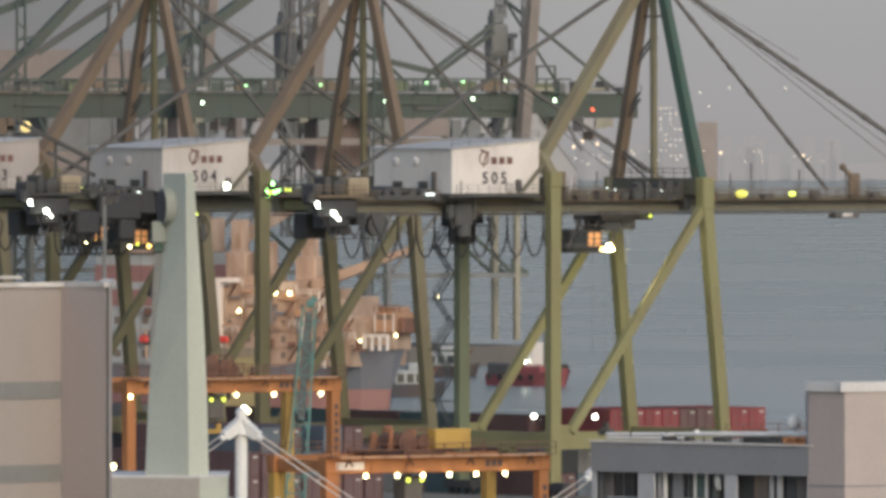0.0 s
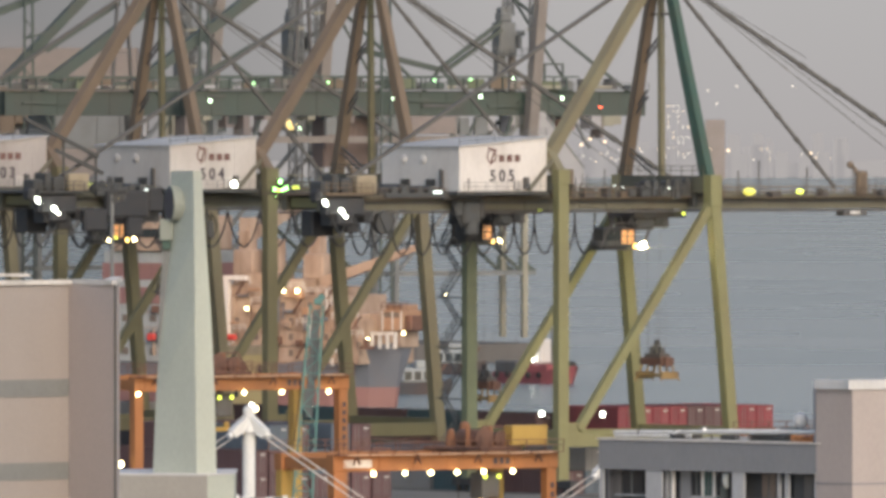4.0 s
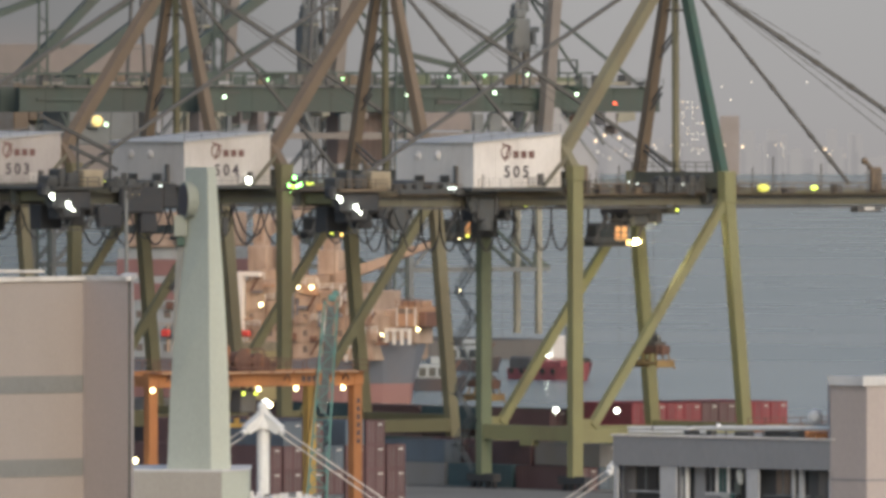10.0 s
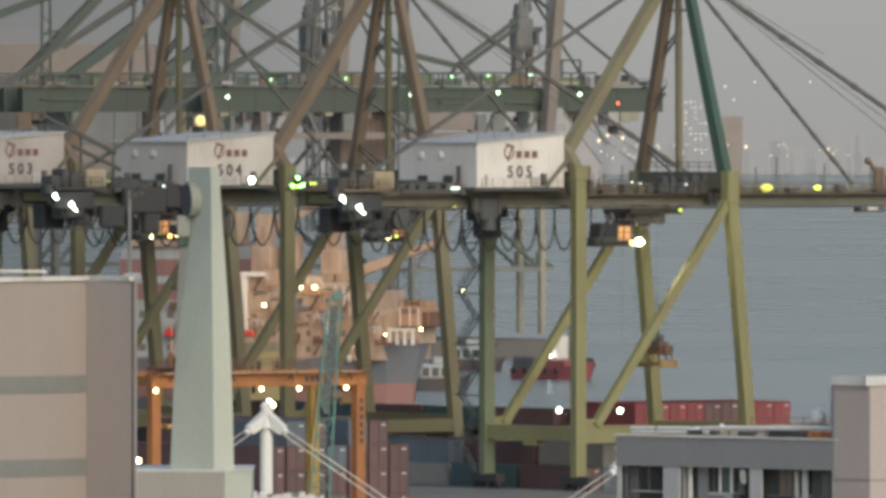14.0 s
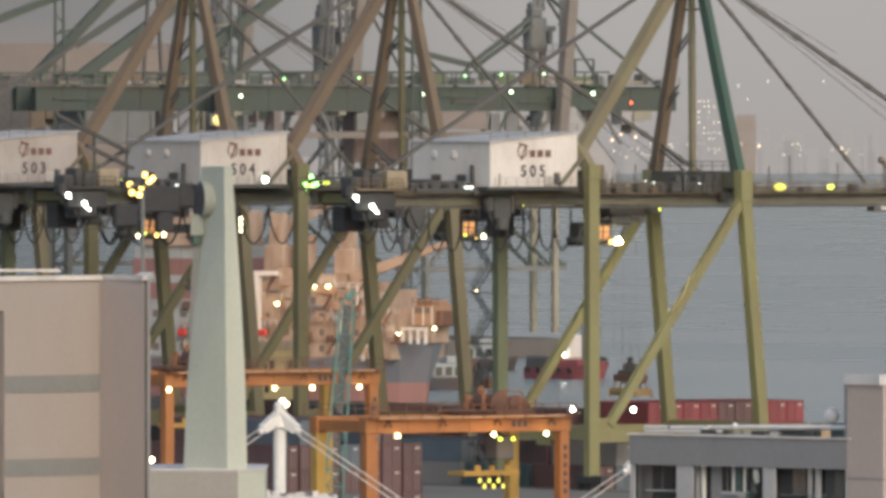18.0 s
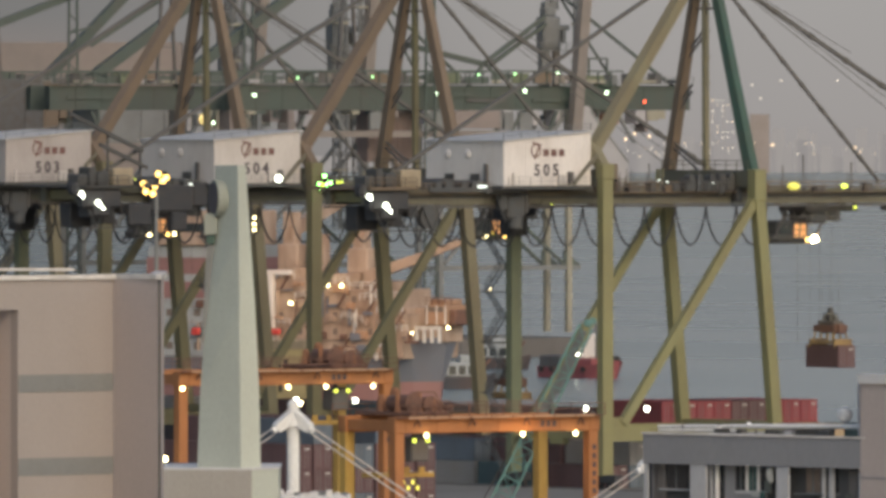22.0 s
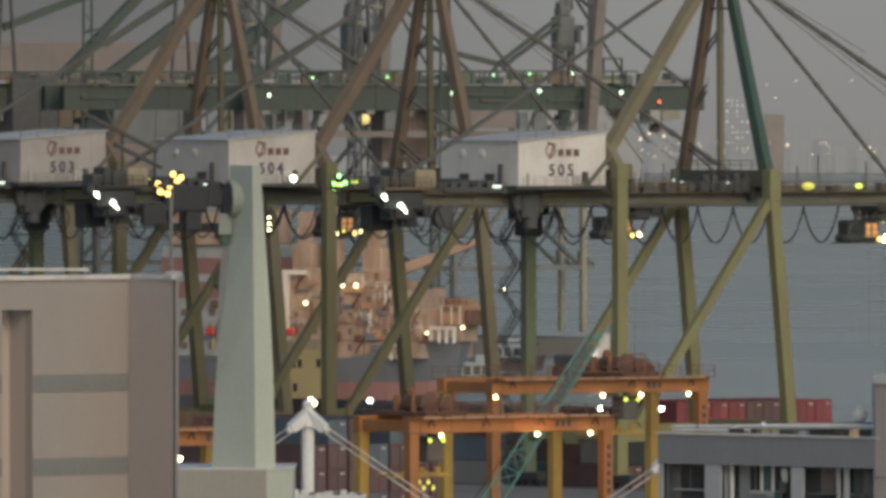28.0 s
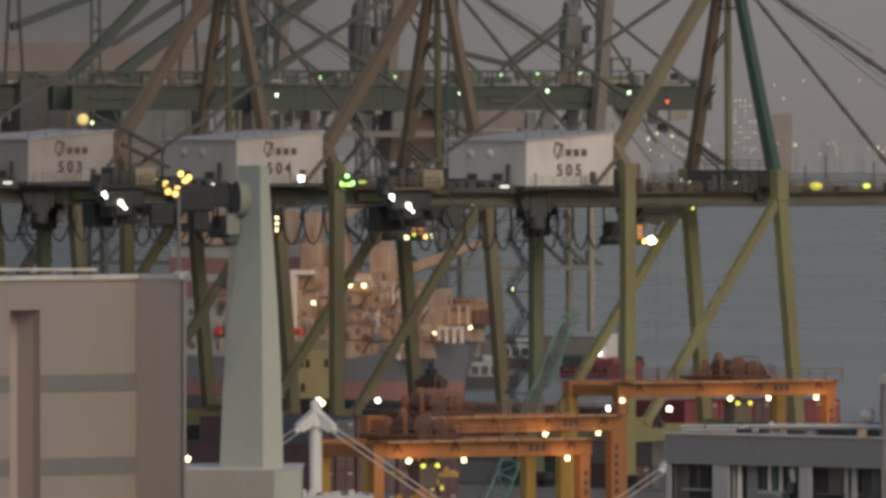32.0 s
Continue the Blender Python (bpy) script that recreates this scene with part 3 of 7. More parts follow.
def quay_crane(number, m, tone, stay_tone, raised=True, dim=True, house=None, group="ship-to-shore cranes on the quay"):
    c = thing("quay_crane", m, "olive-green ship-to-shore crane numbered %s on the quay" % number, "crane", group)
    far = 17.3
    # legs
    for y in (0.0, far):
        b = beam(bm(), (0, y, 1.6), (0, y, 36.6), 1.1, 1.45)
        box(b, -0.82, 0.82, y - 0.68, y + 0.68, 35.2, 36.9, 0.05)
        for z in (8.0, 16.5, 25.0):
            box(b, -0.78, 0.78, y - 0.6, y + 0.6, z, z + 0.25)
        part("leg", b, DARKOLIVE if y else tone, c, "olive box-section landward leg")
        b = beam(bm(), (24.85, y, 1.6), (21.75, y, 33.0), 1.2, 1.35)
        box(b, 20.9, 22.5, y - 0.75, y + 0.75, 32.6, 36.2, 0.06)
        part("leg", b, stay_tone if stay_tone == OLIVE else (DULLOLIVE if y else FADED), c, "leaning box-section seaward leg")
        part("brace", beam(bm(), (2.4, y, 7.4), (21.4, y, 32.8), 0.85, 1.0), tone, c, "olive diagonal brace")
        part("sill_beam", beam(bm(), (0.6, y, 6.2), (24.0, y, 6.2), 1.0, 1.5), tone, c)
        part("gusset", box(bm(), 0.6, 3.4, y - 0.2, y + 0.2, 6.9, 8.2, 0.05), tone, c)
        for x in (0.0, 24.95):
            wb = bm()
            box(wb, x - 0.6, x + 0.6, y - 2.6, y + 2.6, 0.75, 1.7, 0.08)
            for k in (-2.0, -0.8, 0.8, 2.0):
                rod(wb, (x - 0.2, y + k, 0.42), (x + 0.2, y + k, 0.42), 0.35, 12)
            part("bogie", wb, NEARBLACK, c, "dark wheel bogie")
    for x, z, h in ((0.0, 6.5, 1.65), (24.3, 6.7, 1.5)):
        b = beam(bm(), (x, 0.5, z), (x, far - 0.5, z), 1.1, h)
        box(b, x - 0.5, x + 0.5, 7.4, 9.9, z - 1.5, z - 0.75, 0.1)
        part("portal_beam", b, tone, c, "olive portal beam between the legs")
    # main girders with running rails and walkways
    for y in (5.2, 12.1):
        b = bm()
        box(b, -30.0, 74.0, y - 0.55, y + 0.55, 32.3, 34.0, 0.05)
        for i in range(27):
            x = -29 + 3.9 * i
            box(b, x, x + 0.12, y - 0.62, y + 0.62, 32.32, 33.98)
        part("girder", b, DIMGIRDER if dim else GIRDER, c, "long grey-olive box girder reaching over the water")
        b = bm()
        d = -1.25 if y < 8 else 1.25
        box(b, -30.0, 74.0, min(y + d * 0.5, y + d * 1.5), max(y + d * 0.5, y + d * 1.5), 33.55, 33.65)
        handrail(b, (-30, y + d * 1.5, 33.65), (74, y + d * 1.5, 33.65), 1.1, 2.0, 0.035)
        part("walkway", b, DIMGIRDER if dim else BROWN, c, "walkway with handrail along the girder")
        b = bm()
        box(b, -30.0, 74.0, min(y + d * 0.45, y + d * 0.5), max(y + d * 0.45, y + d * 0.5), 33.0, 33.3)
        beam(b, (-30.0, y + d * 0.55, 32.05), (74.0, y + d * 0.55, 32.05), 0.3, 0.22)
        part("cable_track", b, DARK, c)
    for x in (-29.0, -20.0, -8.0, 32.0, 48.0, 66.0):
        part("cross_tie", beam(bm(), (x, 5.7, 33.2), (x, 11.6, 33.2), 0.8, 1.1), tone, c)
    for x, z in ((21.7, 35.15), (0.0, 35.3)):
        b = beam(bm(), (x, 0.6, z), (x, far - 0.6, z), 1.3, 1.9)
        handrail(b, (x - 0.9, 0.6, z + 0.95), (x - 0.9, far - 0.6, z + 0.95), 1.1, 2.0, 0.04)
        part("upper_cross_beam", b, DIMGIRDER, c, "dark olive upper cross beam with a handrail")
    machinery_house(c, number, house or WHITE)
    part("house_frame", box(bm(), -13.8, -0.9, 1.1, 16.2, 34.02, 34.43, 0.03), BLACK, c, "dark frame under the house")
    for i, (x, y, z, w, h) in enumerate(((-29.5, 3.6, 30.6, 2.4, 1.6), (-26.8, 4.6, 29.8, 1.8, 2.4), (-24.8, 3.8, 30.9, 1.4, 1.3), (-29.0, 8.0, 29.4, 3.0, 2.8), (-25.2, 9.5, 30.2, 2.2, 2.0))):
        part("hung_machinery", box(bm(), x, x + w, y, y + 2.2, z, 32.25, 0.12), NEARBLACK, c, "dark machinery hung under the girder end")
    hb = bm()
    for x in (-30.0, -26.9, -23.2):
        beam(hb, (x, 3.4, 32.2), (x + 1.5, 3.4, 29.4), 0.14, 0.14)
        beam(hb, (x + 1.5, 3.4, 29.4), (x + 3.0, 3.4, 32.2), 0.14, 0.14)
    beam(hb, (-30.0, 3.4, 29.4), (-21.0, 3.4, 29.4), 0.14, 0.14)
    part("hung_frame", hb, BLACK, c)
    part("hose_reel", rod(bm(), (-22.0, 3.6, 30.9), (-22.0, 4.4, 30.9), 1.3, 18), BLACK, c, "dark cable reel")
    for x0, x1, y0, y1, z0, z1 in ((-1.3, 1.3, 16.2, 18.4, 28.6, 32.2), (-3.0, -1.2, 15.0, 17.4, 30.6, 32.2), (1.2, 2.6, 16.6, 18.6, 30.9, 32.2)):
        part("leg_head", box(bm(), x0, x1, y0, y1, z0, z1, 0.18), NEARBLACK, c, "dark cable head at the leg top")
    for z, w in ((29.6, 2.6), (30.6, 3.4)):
        lb = box(bm(), -w, w * 0.8, 15.4, 17.2, z, z + 0.1)
        handrail(lb, (-w, 15.4, z + 0.1), (w * 0.8, 15.4, z + 0.1), 0.9, 0.9, 0.03)
        part("head_platform", lb, NEARBLACK, c, "small railed platform at the leg top")
    for x in (-2.3, 1.9, 2.5):
        part("head_hose", tube(bm(), [Vector((x + 0.8 * math.sin(k * math.pi / 9), 15.2, 31.6 - 0.36 * k)) for k in range(10)], 0.08), CABLE, c)
    # rear platform with winches and floodlights
    b = bm()
    box(b, -31.0, -24.5, 2.6, 14.6, 34.05, 34.3)
    handrail(b, (-31, 2.6, 34.3), (-24.5, 2.6, 34.3), 1.1, 1.6, 0.04)
    part("winch_cover", box(bm(), -26.4, -23.6, 3.0, 5.2, 34.3, 36.3, 0.12), CREAM, c, "cream sheet winch cover")
    for x, w, h in ((-31.2, 1.3, 1.3), (-29.6, 0.9, 2.1), (-28.4, 1.6, 1.6)):
        part("winch_gear", box(bm(), x, x + w, 3.2, 5.6, 34.3, 34.3 + h, 0.15), BLACK, c, "grimy winch gear")
    for x, y, z0, w, h in ((-30.6, 3.0, 31.6, 5.4, 2.3), (-31.8, 3.3, 33.2, 2.0, 1.5), (-29.2, 2.8, 30.6, 2.4, 1.6)):
        part("winch_tub", box(bm(), x, x + w, y, y + 1.6, z0, z0 + h, 0.3), NEARBLACK, c, "grimy machinery tub")
    db = box(bm(), -11.4, -8.9, 3.0, 4.6, 30.6, 33.4, 0.3)
    box(db, -14.6, -8.9, 2.8, 4.4, 33.5, 34.4, 0.12)
    rod(db, (-10.0, 3.6, 29.6), (-10.0, 3.6, 31.0), 0.85, 12)
    box(db, -12.4, -11.5, 3.1, 4.2, 31.6, 33.4, 0.15)
    rod(db, (-8.7, 3.3, 31.4), (-8.7, 3.3, 33.6), 0.3, 8)
    beam(db, (-12.9, 3.3, 33.4), (-11.6, 3.3, 30.4), 0.15, 0.15)
    part("switch_cabin", db, BLACK, c, "black switchgear cabin hung on the girder")
    part("deck_skirt", box(bm(), -22.5, -9.0, 3.0, 3.3, 33.7, 34.3, 0.05), BLACK, c)
    for x in (-21.0, -19.6, -17.4, -15.9):
        part("cable_drum", rod(bm(), (x, 3.2, 34.6), (x, 3.9, 34.6), 0.45, 12), BLACK, c, "small black cable drum")
    part("small_lamp", rod(bm(), (-15.9, 2.7, 34.35), (-14.8, 2.7, 34.35), 0.13, 8), G_COOL, c, "small white tube lamp")
    part("rear_platform", b, BLACK if dim else BROWN, c, "brown platform at the landward girder end")
    for i in range(5):
        part("gear_box", box(bm(), -24.0 + 2.3 * i, -22.6 + 2.3 * i, 4.4 + 0.6 * (i % 2), 7.6, 34.05, 34.6 + 0.3 * (i % 3), 0.08), BLACK, c, "dark gear box behind the house")
    for x, z, r in ((-19.5, 34.7, 0.6), (-15.8, 34.6, 0.5)):
        part("winch_drum", rod(bm(), (x, 4.0, z), (x, 7.6, z), r, 12), BLACK, c, "dark winch drum")
    for i, (x, w, h) in enumerate(((2.0, 1.4, 1.0), (4.4, 0.8, 1.9), (6.2, 2.2, 0.7), (9.3, 1.0, 1.4), (11.4, 2.0, 0.9), (14.2, 1.0, 2.2), (16.0, 2.4, 1.1), (18.8, 0.8, 1.8), (25.5, 1.2, 1.0), (33.2, 2.0, 0.6), (40.5, 1.3, 1.1), (49.0, 1.6, 0.9))):
        part("equipment_box", box(bm(), x, x + w * 0.7, 3.6, 4.9, 33.66, 33.8 + h * 0.7, 0.05), DARK if i % 4 else BROWN, c, "small equipment box on the walkway")
    random.seed(5)
    for i in range(30):
        x, h = random.uniform(0.8, 50), random.uniform(0.5, 2.6)
        part("stanchion", beam(bm(), (x, 3.5, 33.6), (x + random.uniform(-0.2, 0.2), 3.5, 33.6 + h), 0.07, 0.07), DARK, c)
    fl = part("light_bracket", beam(bm(), (-31.5, 3.2, 33.6), (-27.5, 3.2, 31.9), 0.15, 0.15), DARK, c)
    for p, r in (((-31.1, 2.7, 33.3), 0.25), ((-30.9, 2.7, 32.95), 0.13), ((-28.8, 2.7, 32.3), 0.26), ((-28.5, 2.7, 31.95), 0.15), ((-28.1, 2.7, 31.6), 0.13)):
        part("lens", ball(bm(), p, r, 12), G_WHITE, fl, "white floodlight")
    if raised:
        crane_stays(c, stay_tone)
    crane_fittings(c)
    return c


def crane_stays(c, stay_tone):
    for y, ty, tone2 in ((0.9, 8.2, GREEN if stay_tone == OLIVE else BROWN), (16.6, 9.2, BROWN)):
        part("pylon_leg", beam(bm(), (21.7, y, 35.6), (20.9, ty, 61.5), 1.1, 1.35, 0.9, 1.0), tone2, c, "tapering pylon leg")
    b = bm()
    beam(b, (20.9, 7.0, 61.5), (20.9, 10.4, 61.5), 1.6, 1.6)
    for y in (7.6, 9.7):
        rod(b, (20.9, y - 0.2, 62.6), (20.9, y + 0.2, 62.6), 0.9, 14)
    part("pylon_head", b, BROWN, c)
    col = beam(bm(), (21.4, 9.15, 35.8), (21.2, 9.1, 60.6), 0.55, 0.62)
    for i in range(8):
        box(col, 21.0, 21.75, 8.75, 9.5, 37.0 + 3 * i, 37.12 + 3 * i)
    part("lift_column", col, FADED if stay_tone == OLIVE else DULLOLIVE, c, "slim upright lift column in the pylon")
    for y0, z0, y1, z1 in ((13.3, 48.9, 9.5, 52.1), (15.3, 42.6, 11.6, 45.9), (16.2, 39.9, 10.6, 36.9)):
        st = bm()
        for k in (0.0, 0.75):
            beam(st, (21.3, y0, z0 - k), (21.3, y1, z1 - k), 0.18, 0.2)
        for i in range(1, 7):
            f = i / 7
            beam(st, (21.3, y0 + (y1 - y0) * f, z0 + (z1 - z0) * f), (21.3, y0 + (y1 - y0) * f, z0 + (z1 - z0) * f - 0.75), 0.07, 0.07)
        part("ladder_flight", st, DARK, c, "dark slanting ladder flight")
    part("pylon_tie", beam(bm(), (21.1, 11.4, 54.6), (21.1, 6.9, 54.6), 0.22, 0.26), BROWN, c)
    part("back_leg", beam(bm(), (-0.3, 2.0, 38.4), (20.3, 7.6, 61.0), 1.2, 1.3), FADED if stay_tone == OLIVE else stay_tone, c, "thick slanting backstay leg")
    part("back_leg_foot", beam(bm(), (0.0, 0.4, 36.4), (-0.5, 2.1, 39.0), 1.3, 1.2), FADED if stay_tone == OLIVE else stay_tone, c)
    for y in (4.4,):
        part("rear_stay", beam(bm(), (-28.5, y, 34.8), (20.0, 8.2, 60.0), 0.34, 0.4), STAY, c)
    for p, w in (((43.7, 5.3, 34.6), 0.32), ((64.6, 5.3, 34.6), 0.42), ((58.4, 5.3, 34.6), 0.07), ((61.4, 5.3, 34.6), 0.07), ((40.6, 6.8, 49.6), 0.06)):
        b = beam(bm(), (20.4, 8.2, 59.9), p, w, w)
        a, e = Vector((20.4, 8.2, 59.9)), Vector(p)
        for k in range(1, 9):
            q = a.lerp(e, k / 9)
            r = (e - a).normalized() * 0.4
            beam(b, q - r, q + r, w * 1.3, w * 1.3)
        part("forestay", b, STAY, c, "jointed slanting stay to the boom")


def crane_fittings(c):
    for x, h in ((24.6, 1.8), (28.5, 3.0), (31.5, 4.2), (38.5, 3.4), (45.3, 3.6), (52.0, 3.0)):
        part("post", rod(bm(), (x, 4.0, 33.6), (x, 4.0, 33.6 + h), 0.09, 6), DARK, c)
    for x in (29.6, 37.0):
        part("boom_lamp", ball(bm(), (x, 3.4, 34.25), 0.42 if x > 30 else 0.75, 12, 0.6), G_LIME if x > 30 else G_DIMLIME, c, "yellow-green lamp on the boom walkway")
    b = box(bm(), 45.9, 47.4, 3.8, 4.6, 33.7, 36.6, 0.2)
    beam(b, (46.2, 4.2, 36.2), (45.2, 4.2, 37.2), 0.35, 0.4)
    ball(b, (45.0, 4.2, 37.3), 0.42, 10)
    part("sheave_bracket", b, BROWN, c)
    part("cable_box", box(bm(), 44.0, 47.5, 4.2, 5.6, 31.4, 32.2, 0.06), DARK, c)
    part("tip_plate", box(bm(), 45.0, 46.4, 4.1, 4.18, 31.6, 32.0), COPING, c)
    for p in ((5.4, -0.7, 9.1), (0.0, 3.6, 9.15)):
        lamp(c, p, 0.36, G_WHITE, face=(-0.35, -0.94, 0))
    # stairs zigzag behind the far landward leg
    z, k = 2.0, 0
    while z < 31:
        y0, y1 = (18.4, 21.4) if k % 2 == 0 else (21.4, 18.4)
        b = bm()
        for x in (-0.95, -0.25):
            beam(b, (x, y0, z), (x, y1, z + 2.9), 0.06, 0.2)
        for i in range(10):
            y, h = y0 + (y1 - y0) * (i + 0.5) / 10, z + 2.9 * (i + 0.5) / 10
            box(b, -0.92, -0.28, y - 0.11, y + 0.11, h - 0.02, h + 0.02)
        f = part("stair_flight", b, STEEL, c, "slim blue-grey stair flight")
        e = 0.9 if y1 > 20 else -0.9
        part("landing", box(bm(), -1.1, -0.1, min(y1, y1 + e), max(y1, y1 + e), z + 2.86, z + 2.95), BLACK, f)
        part("handrail", handrail(bm(), (-1.0, y0, z), (-1.0, y1, z + 2.9), 1.0, 1.2, 0.03), STEEL, f)
        if k % 2:
            part("bracket", beam(bm(), (-0.6, 17.9, z - 0.1), (-0.6, 22.2, z - 0.1), 0.14, 0.14), BLACK, f)
        z, k = z + 2.9, k + 1


crane_a = quay_crane("505", on_quay(0, 0), OLIVE, OLIVE, dim=False)
for x, w, y, z, h in ((12.2, 1.1, 3.2, 33.7, 0.9), (13.8, 1.6, 3.1, 33.7, 1.3), (15.6, 0.7, 3.0, 33.7, 1.9), (16.6, 1.8, 3.2, 33.7, 1.3), (18.7, 0.8, 2.9, 33.4, 2.4), (19.7, 1.4, 3.1, 33.7, 1.6), (21.3, 0.8, 3.1, 32.5, 2.2), (22.8, 1.0, 3.2, 33.7, 1.5), (24.2, 0.7, 3.2, 33.7, 2.0)):
    part("winch_gear", box(bm(), x, x + w, y, y + 1.2, z, z + h, 0.14), BLACK, crane_a, "grimy winch gear by the pylon foot")
for x, z in ((14.6, 35.2), (17.6, 35.2), (20.4, 35.4)):
    part("winch_drum", rod(bm(), (x, 2.9, z), (x, 4.0, z), 0.42, 12), BLACK, crane_a, "dark winch drum")
random.seed(17)
for i in range(16):
    x, z = 9.5 + random.random() * 15.5, 33.7
    pb = rod(bm(), (x, 2.7, z), (x + random.uniform(-0.3, 0.3), 2.7, z + random.uniform(1.0, 3.0)), 0.05, 6)
    rod(pb, (x, 2.7, z + 1.0), (x + random.uniform(0.8, 1.8), 2.7, z + 1.0), 0.045, 6)
    part("pipe_run", pb, (DARK, BLACK, FARGREY)[i % 3], crane_a, "thin pipe on the platform")
for x, z in ((9.6, 35.0), (10.8, 34.8), (17.4, 34.7), (21.8, 35.8), (23.2, 33.9), (23.6, 34.6)):
    part("small_lamp", ball(bm(), (x, 2.6, z), 0.1, 8), G_COOL, crane_a, "small white lamp")
GEAR_B = ((-21.4, -15.6, 31.2, 34.3), (-15.6, -13.4, 31.8, 34.6), (-24.6, -21.4, 29.6, 32.2), (-18.6, -16.4, 28.9, 31.2), (-12.8, -10.0, 30.2, 32.0))
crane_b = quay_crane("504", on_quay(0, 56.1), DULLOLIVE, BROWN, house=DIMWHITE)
for x0, x1, z0, z1 in GEAR_B:
    part("hung_gear", box(bm(), x0, x1, 2.3, 3.4, z0, z1, 0.2), NEARBLACK, crane_b, "near-black switchgear hung under the girder")
lb = bm()
for p, q in (((-32.0, 4.0, 42.6), (-21.6, 4.0, 38.2)), ((-27.7, 4.0, 39.0), (-21.0, 4.0, 36.3))):
    beam(lb, p, q, 0.35, 0.42)
for x, z in ((-21.8, 38.2), (-26.4, 40.1)):
    beam(lb, (x, 4.2, z), (x, 4.2, 33.6), 0.22, 0.22)
part("rear_link", lb, BLACK, crane_b, "pair of black slanting links behind the house")
leg_lamp = part("leg_lamp", box(bm(), -0.35, 0.35, 0.0, 0.4, -0.95, 1.0, 0.08), LAMPBODY, crane_b, "turning twin lamp on the leg")
for z in (0.75, 0.05, -0.65):
    part("lens", ball(bm(), (0, -0.05, z), 0.2, 12, 0.6), G_WARM, leg_lamp, "warm glowing lens")
part("lamp_bracket", beam(bm(), (-6.6, 3.4, 29.0), (-6.6, 3.4, 32.3), 0.2, 0.2), BLACK, crane_b)
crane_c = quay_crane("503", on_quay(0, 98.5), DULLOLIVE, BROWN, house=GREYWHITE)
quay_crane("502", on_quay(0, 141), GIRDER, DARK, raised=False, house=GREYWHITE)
for dx, z, mat, r in ((0.1, 35.3, G_GREEN, 0.24), (-0.7, 34.4, G_GREEN, 0.24), (-0.15, 34.25, G_LIME, 0.24), (0.4, 34.3, G_GREEN, 0.2), (0.95, 34.5, G_GREEN, 0.24), (-0.5, 33.8, G_GREEN, 0.12), (0.7, 33.85, G_GREEN, 0.12)):
    lamp(crane_b, (0.5 + dx, -1.2, z), r, mat, "signal_lamp", (0.6, -0.8, 0))
lamp(crane_b, (-4.6, 0.7, 35.0), 0.46, G_WHITE, face=(0.6, -0.8, 0))
# ---- containers ----
CCOL = {
    "red": material("red_container_paint", (0.27, 0.06, 0.072), 0.55, dirt=(0.16, 0.06, 0.05), amount=0.35, scale=0.7, vary=0.18, streak=0.4),
    "maroon": material("maroon_container_paint", (0.125, 0.07, 0.073), 0.55, dirt=(0.08, 0.04, 0.04), amount=0.4, scale=0.7, vary=0.2, streak=0.4),
    "blue": material("blue_container_paint", (0.10, 0.125, 0.155), 0.55, dirt=(0.07, 0.07, 0.09), amount=0.35, scale=0.7, vary=0.2, streak=0.4),
    "green": material("green_container_paint", (0.06, 0.115, 0.08), 0.55, dirt=(0.06, 0.08, 0.05), amount=0.35, scale=0.7, vary=0.2, streak=0.4),
    "grey": material("grey_container_paint", (0.22, 0.21, 0.21), 0.55, dirt=(0.2, 0.17, 0.15), amount=0.35, scale=0.7, vary=0.2, streak=0.4),
    "cream": material("cream_container_paint", (0.40, 0.30, 0.19), 0.6, dirt=(0.22, 0.15, 0.1), amount=0.4, scale=0.7, vary=0.15, streak=0.4),
    "yellow": material("ochre_container_paint", (0.50, 0.30, 0.10), 0.5, dirt=(0.25, 0.15, 0.08), amount=0.35, scale=0.7, vary=0.15, streak=0.4),
    "teal": material("blue_green_container_paint", (0.06, 0.105, 0.12), 0.5, dirt=(0.07, 0.09, 0.1), amount=0.35, scale=0.7, vary=0.15, streak=0.4),
}
BOXES = {}


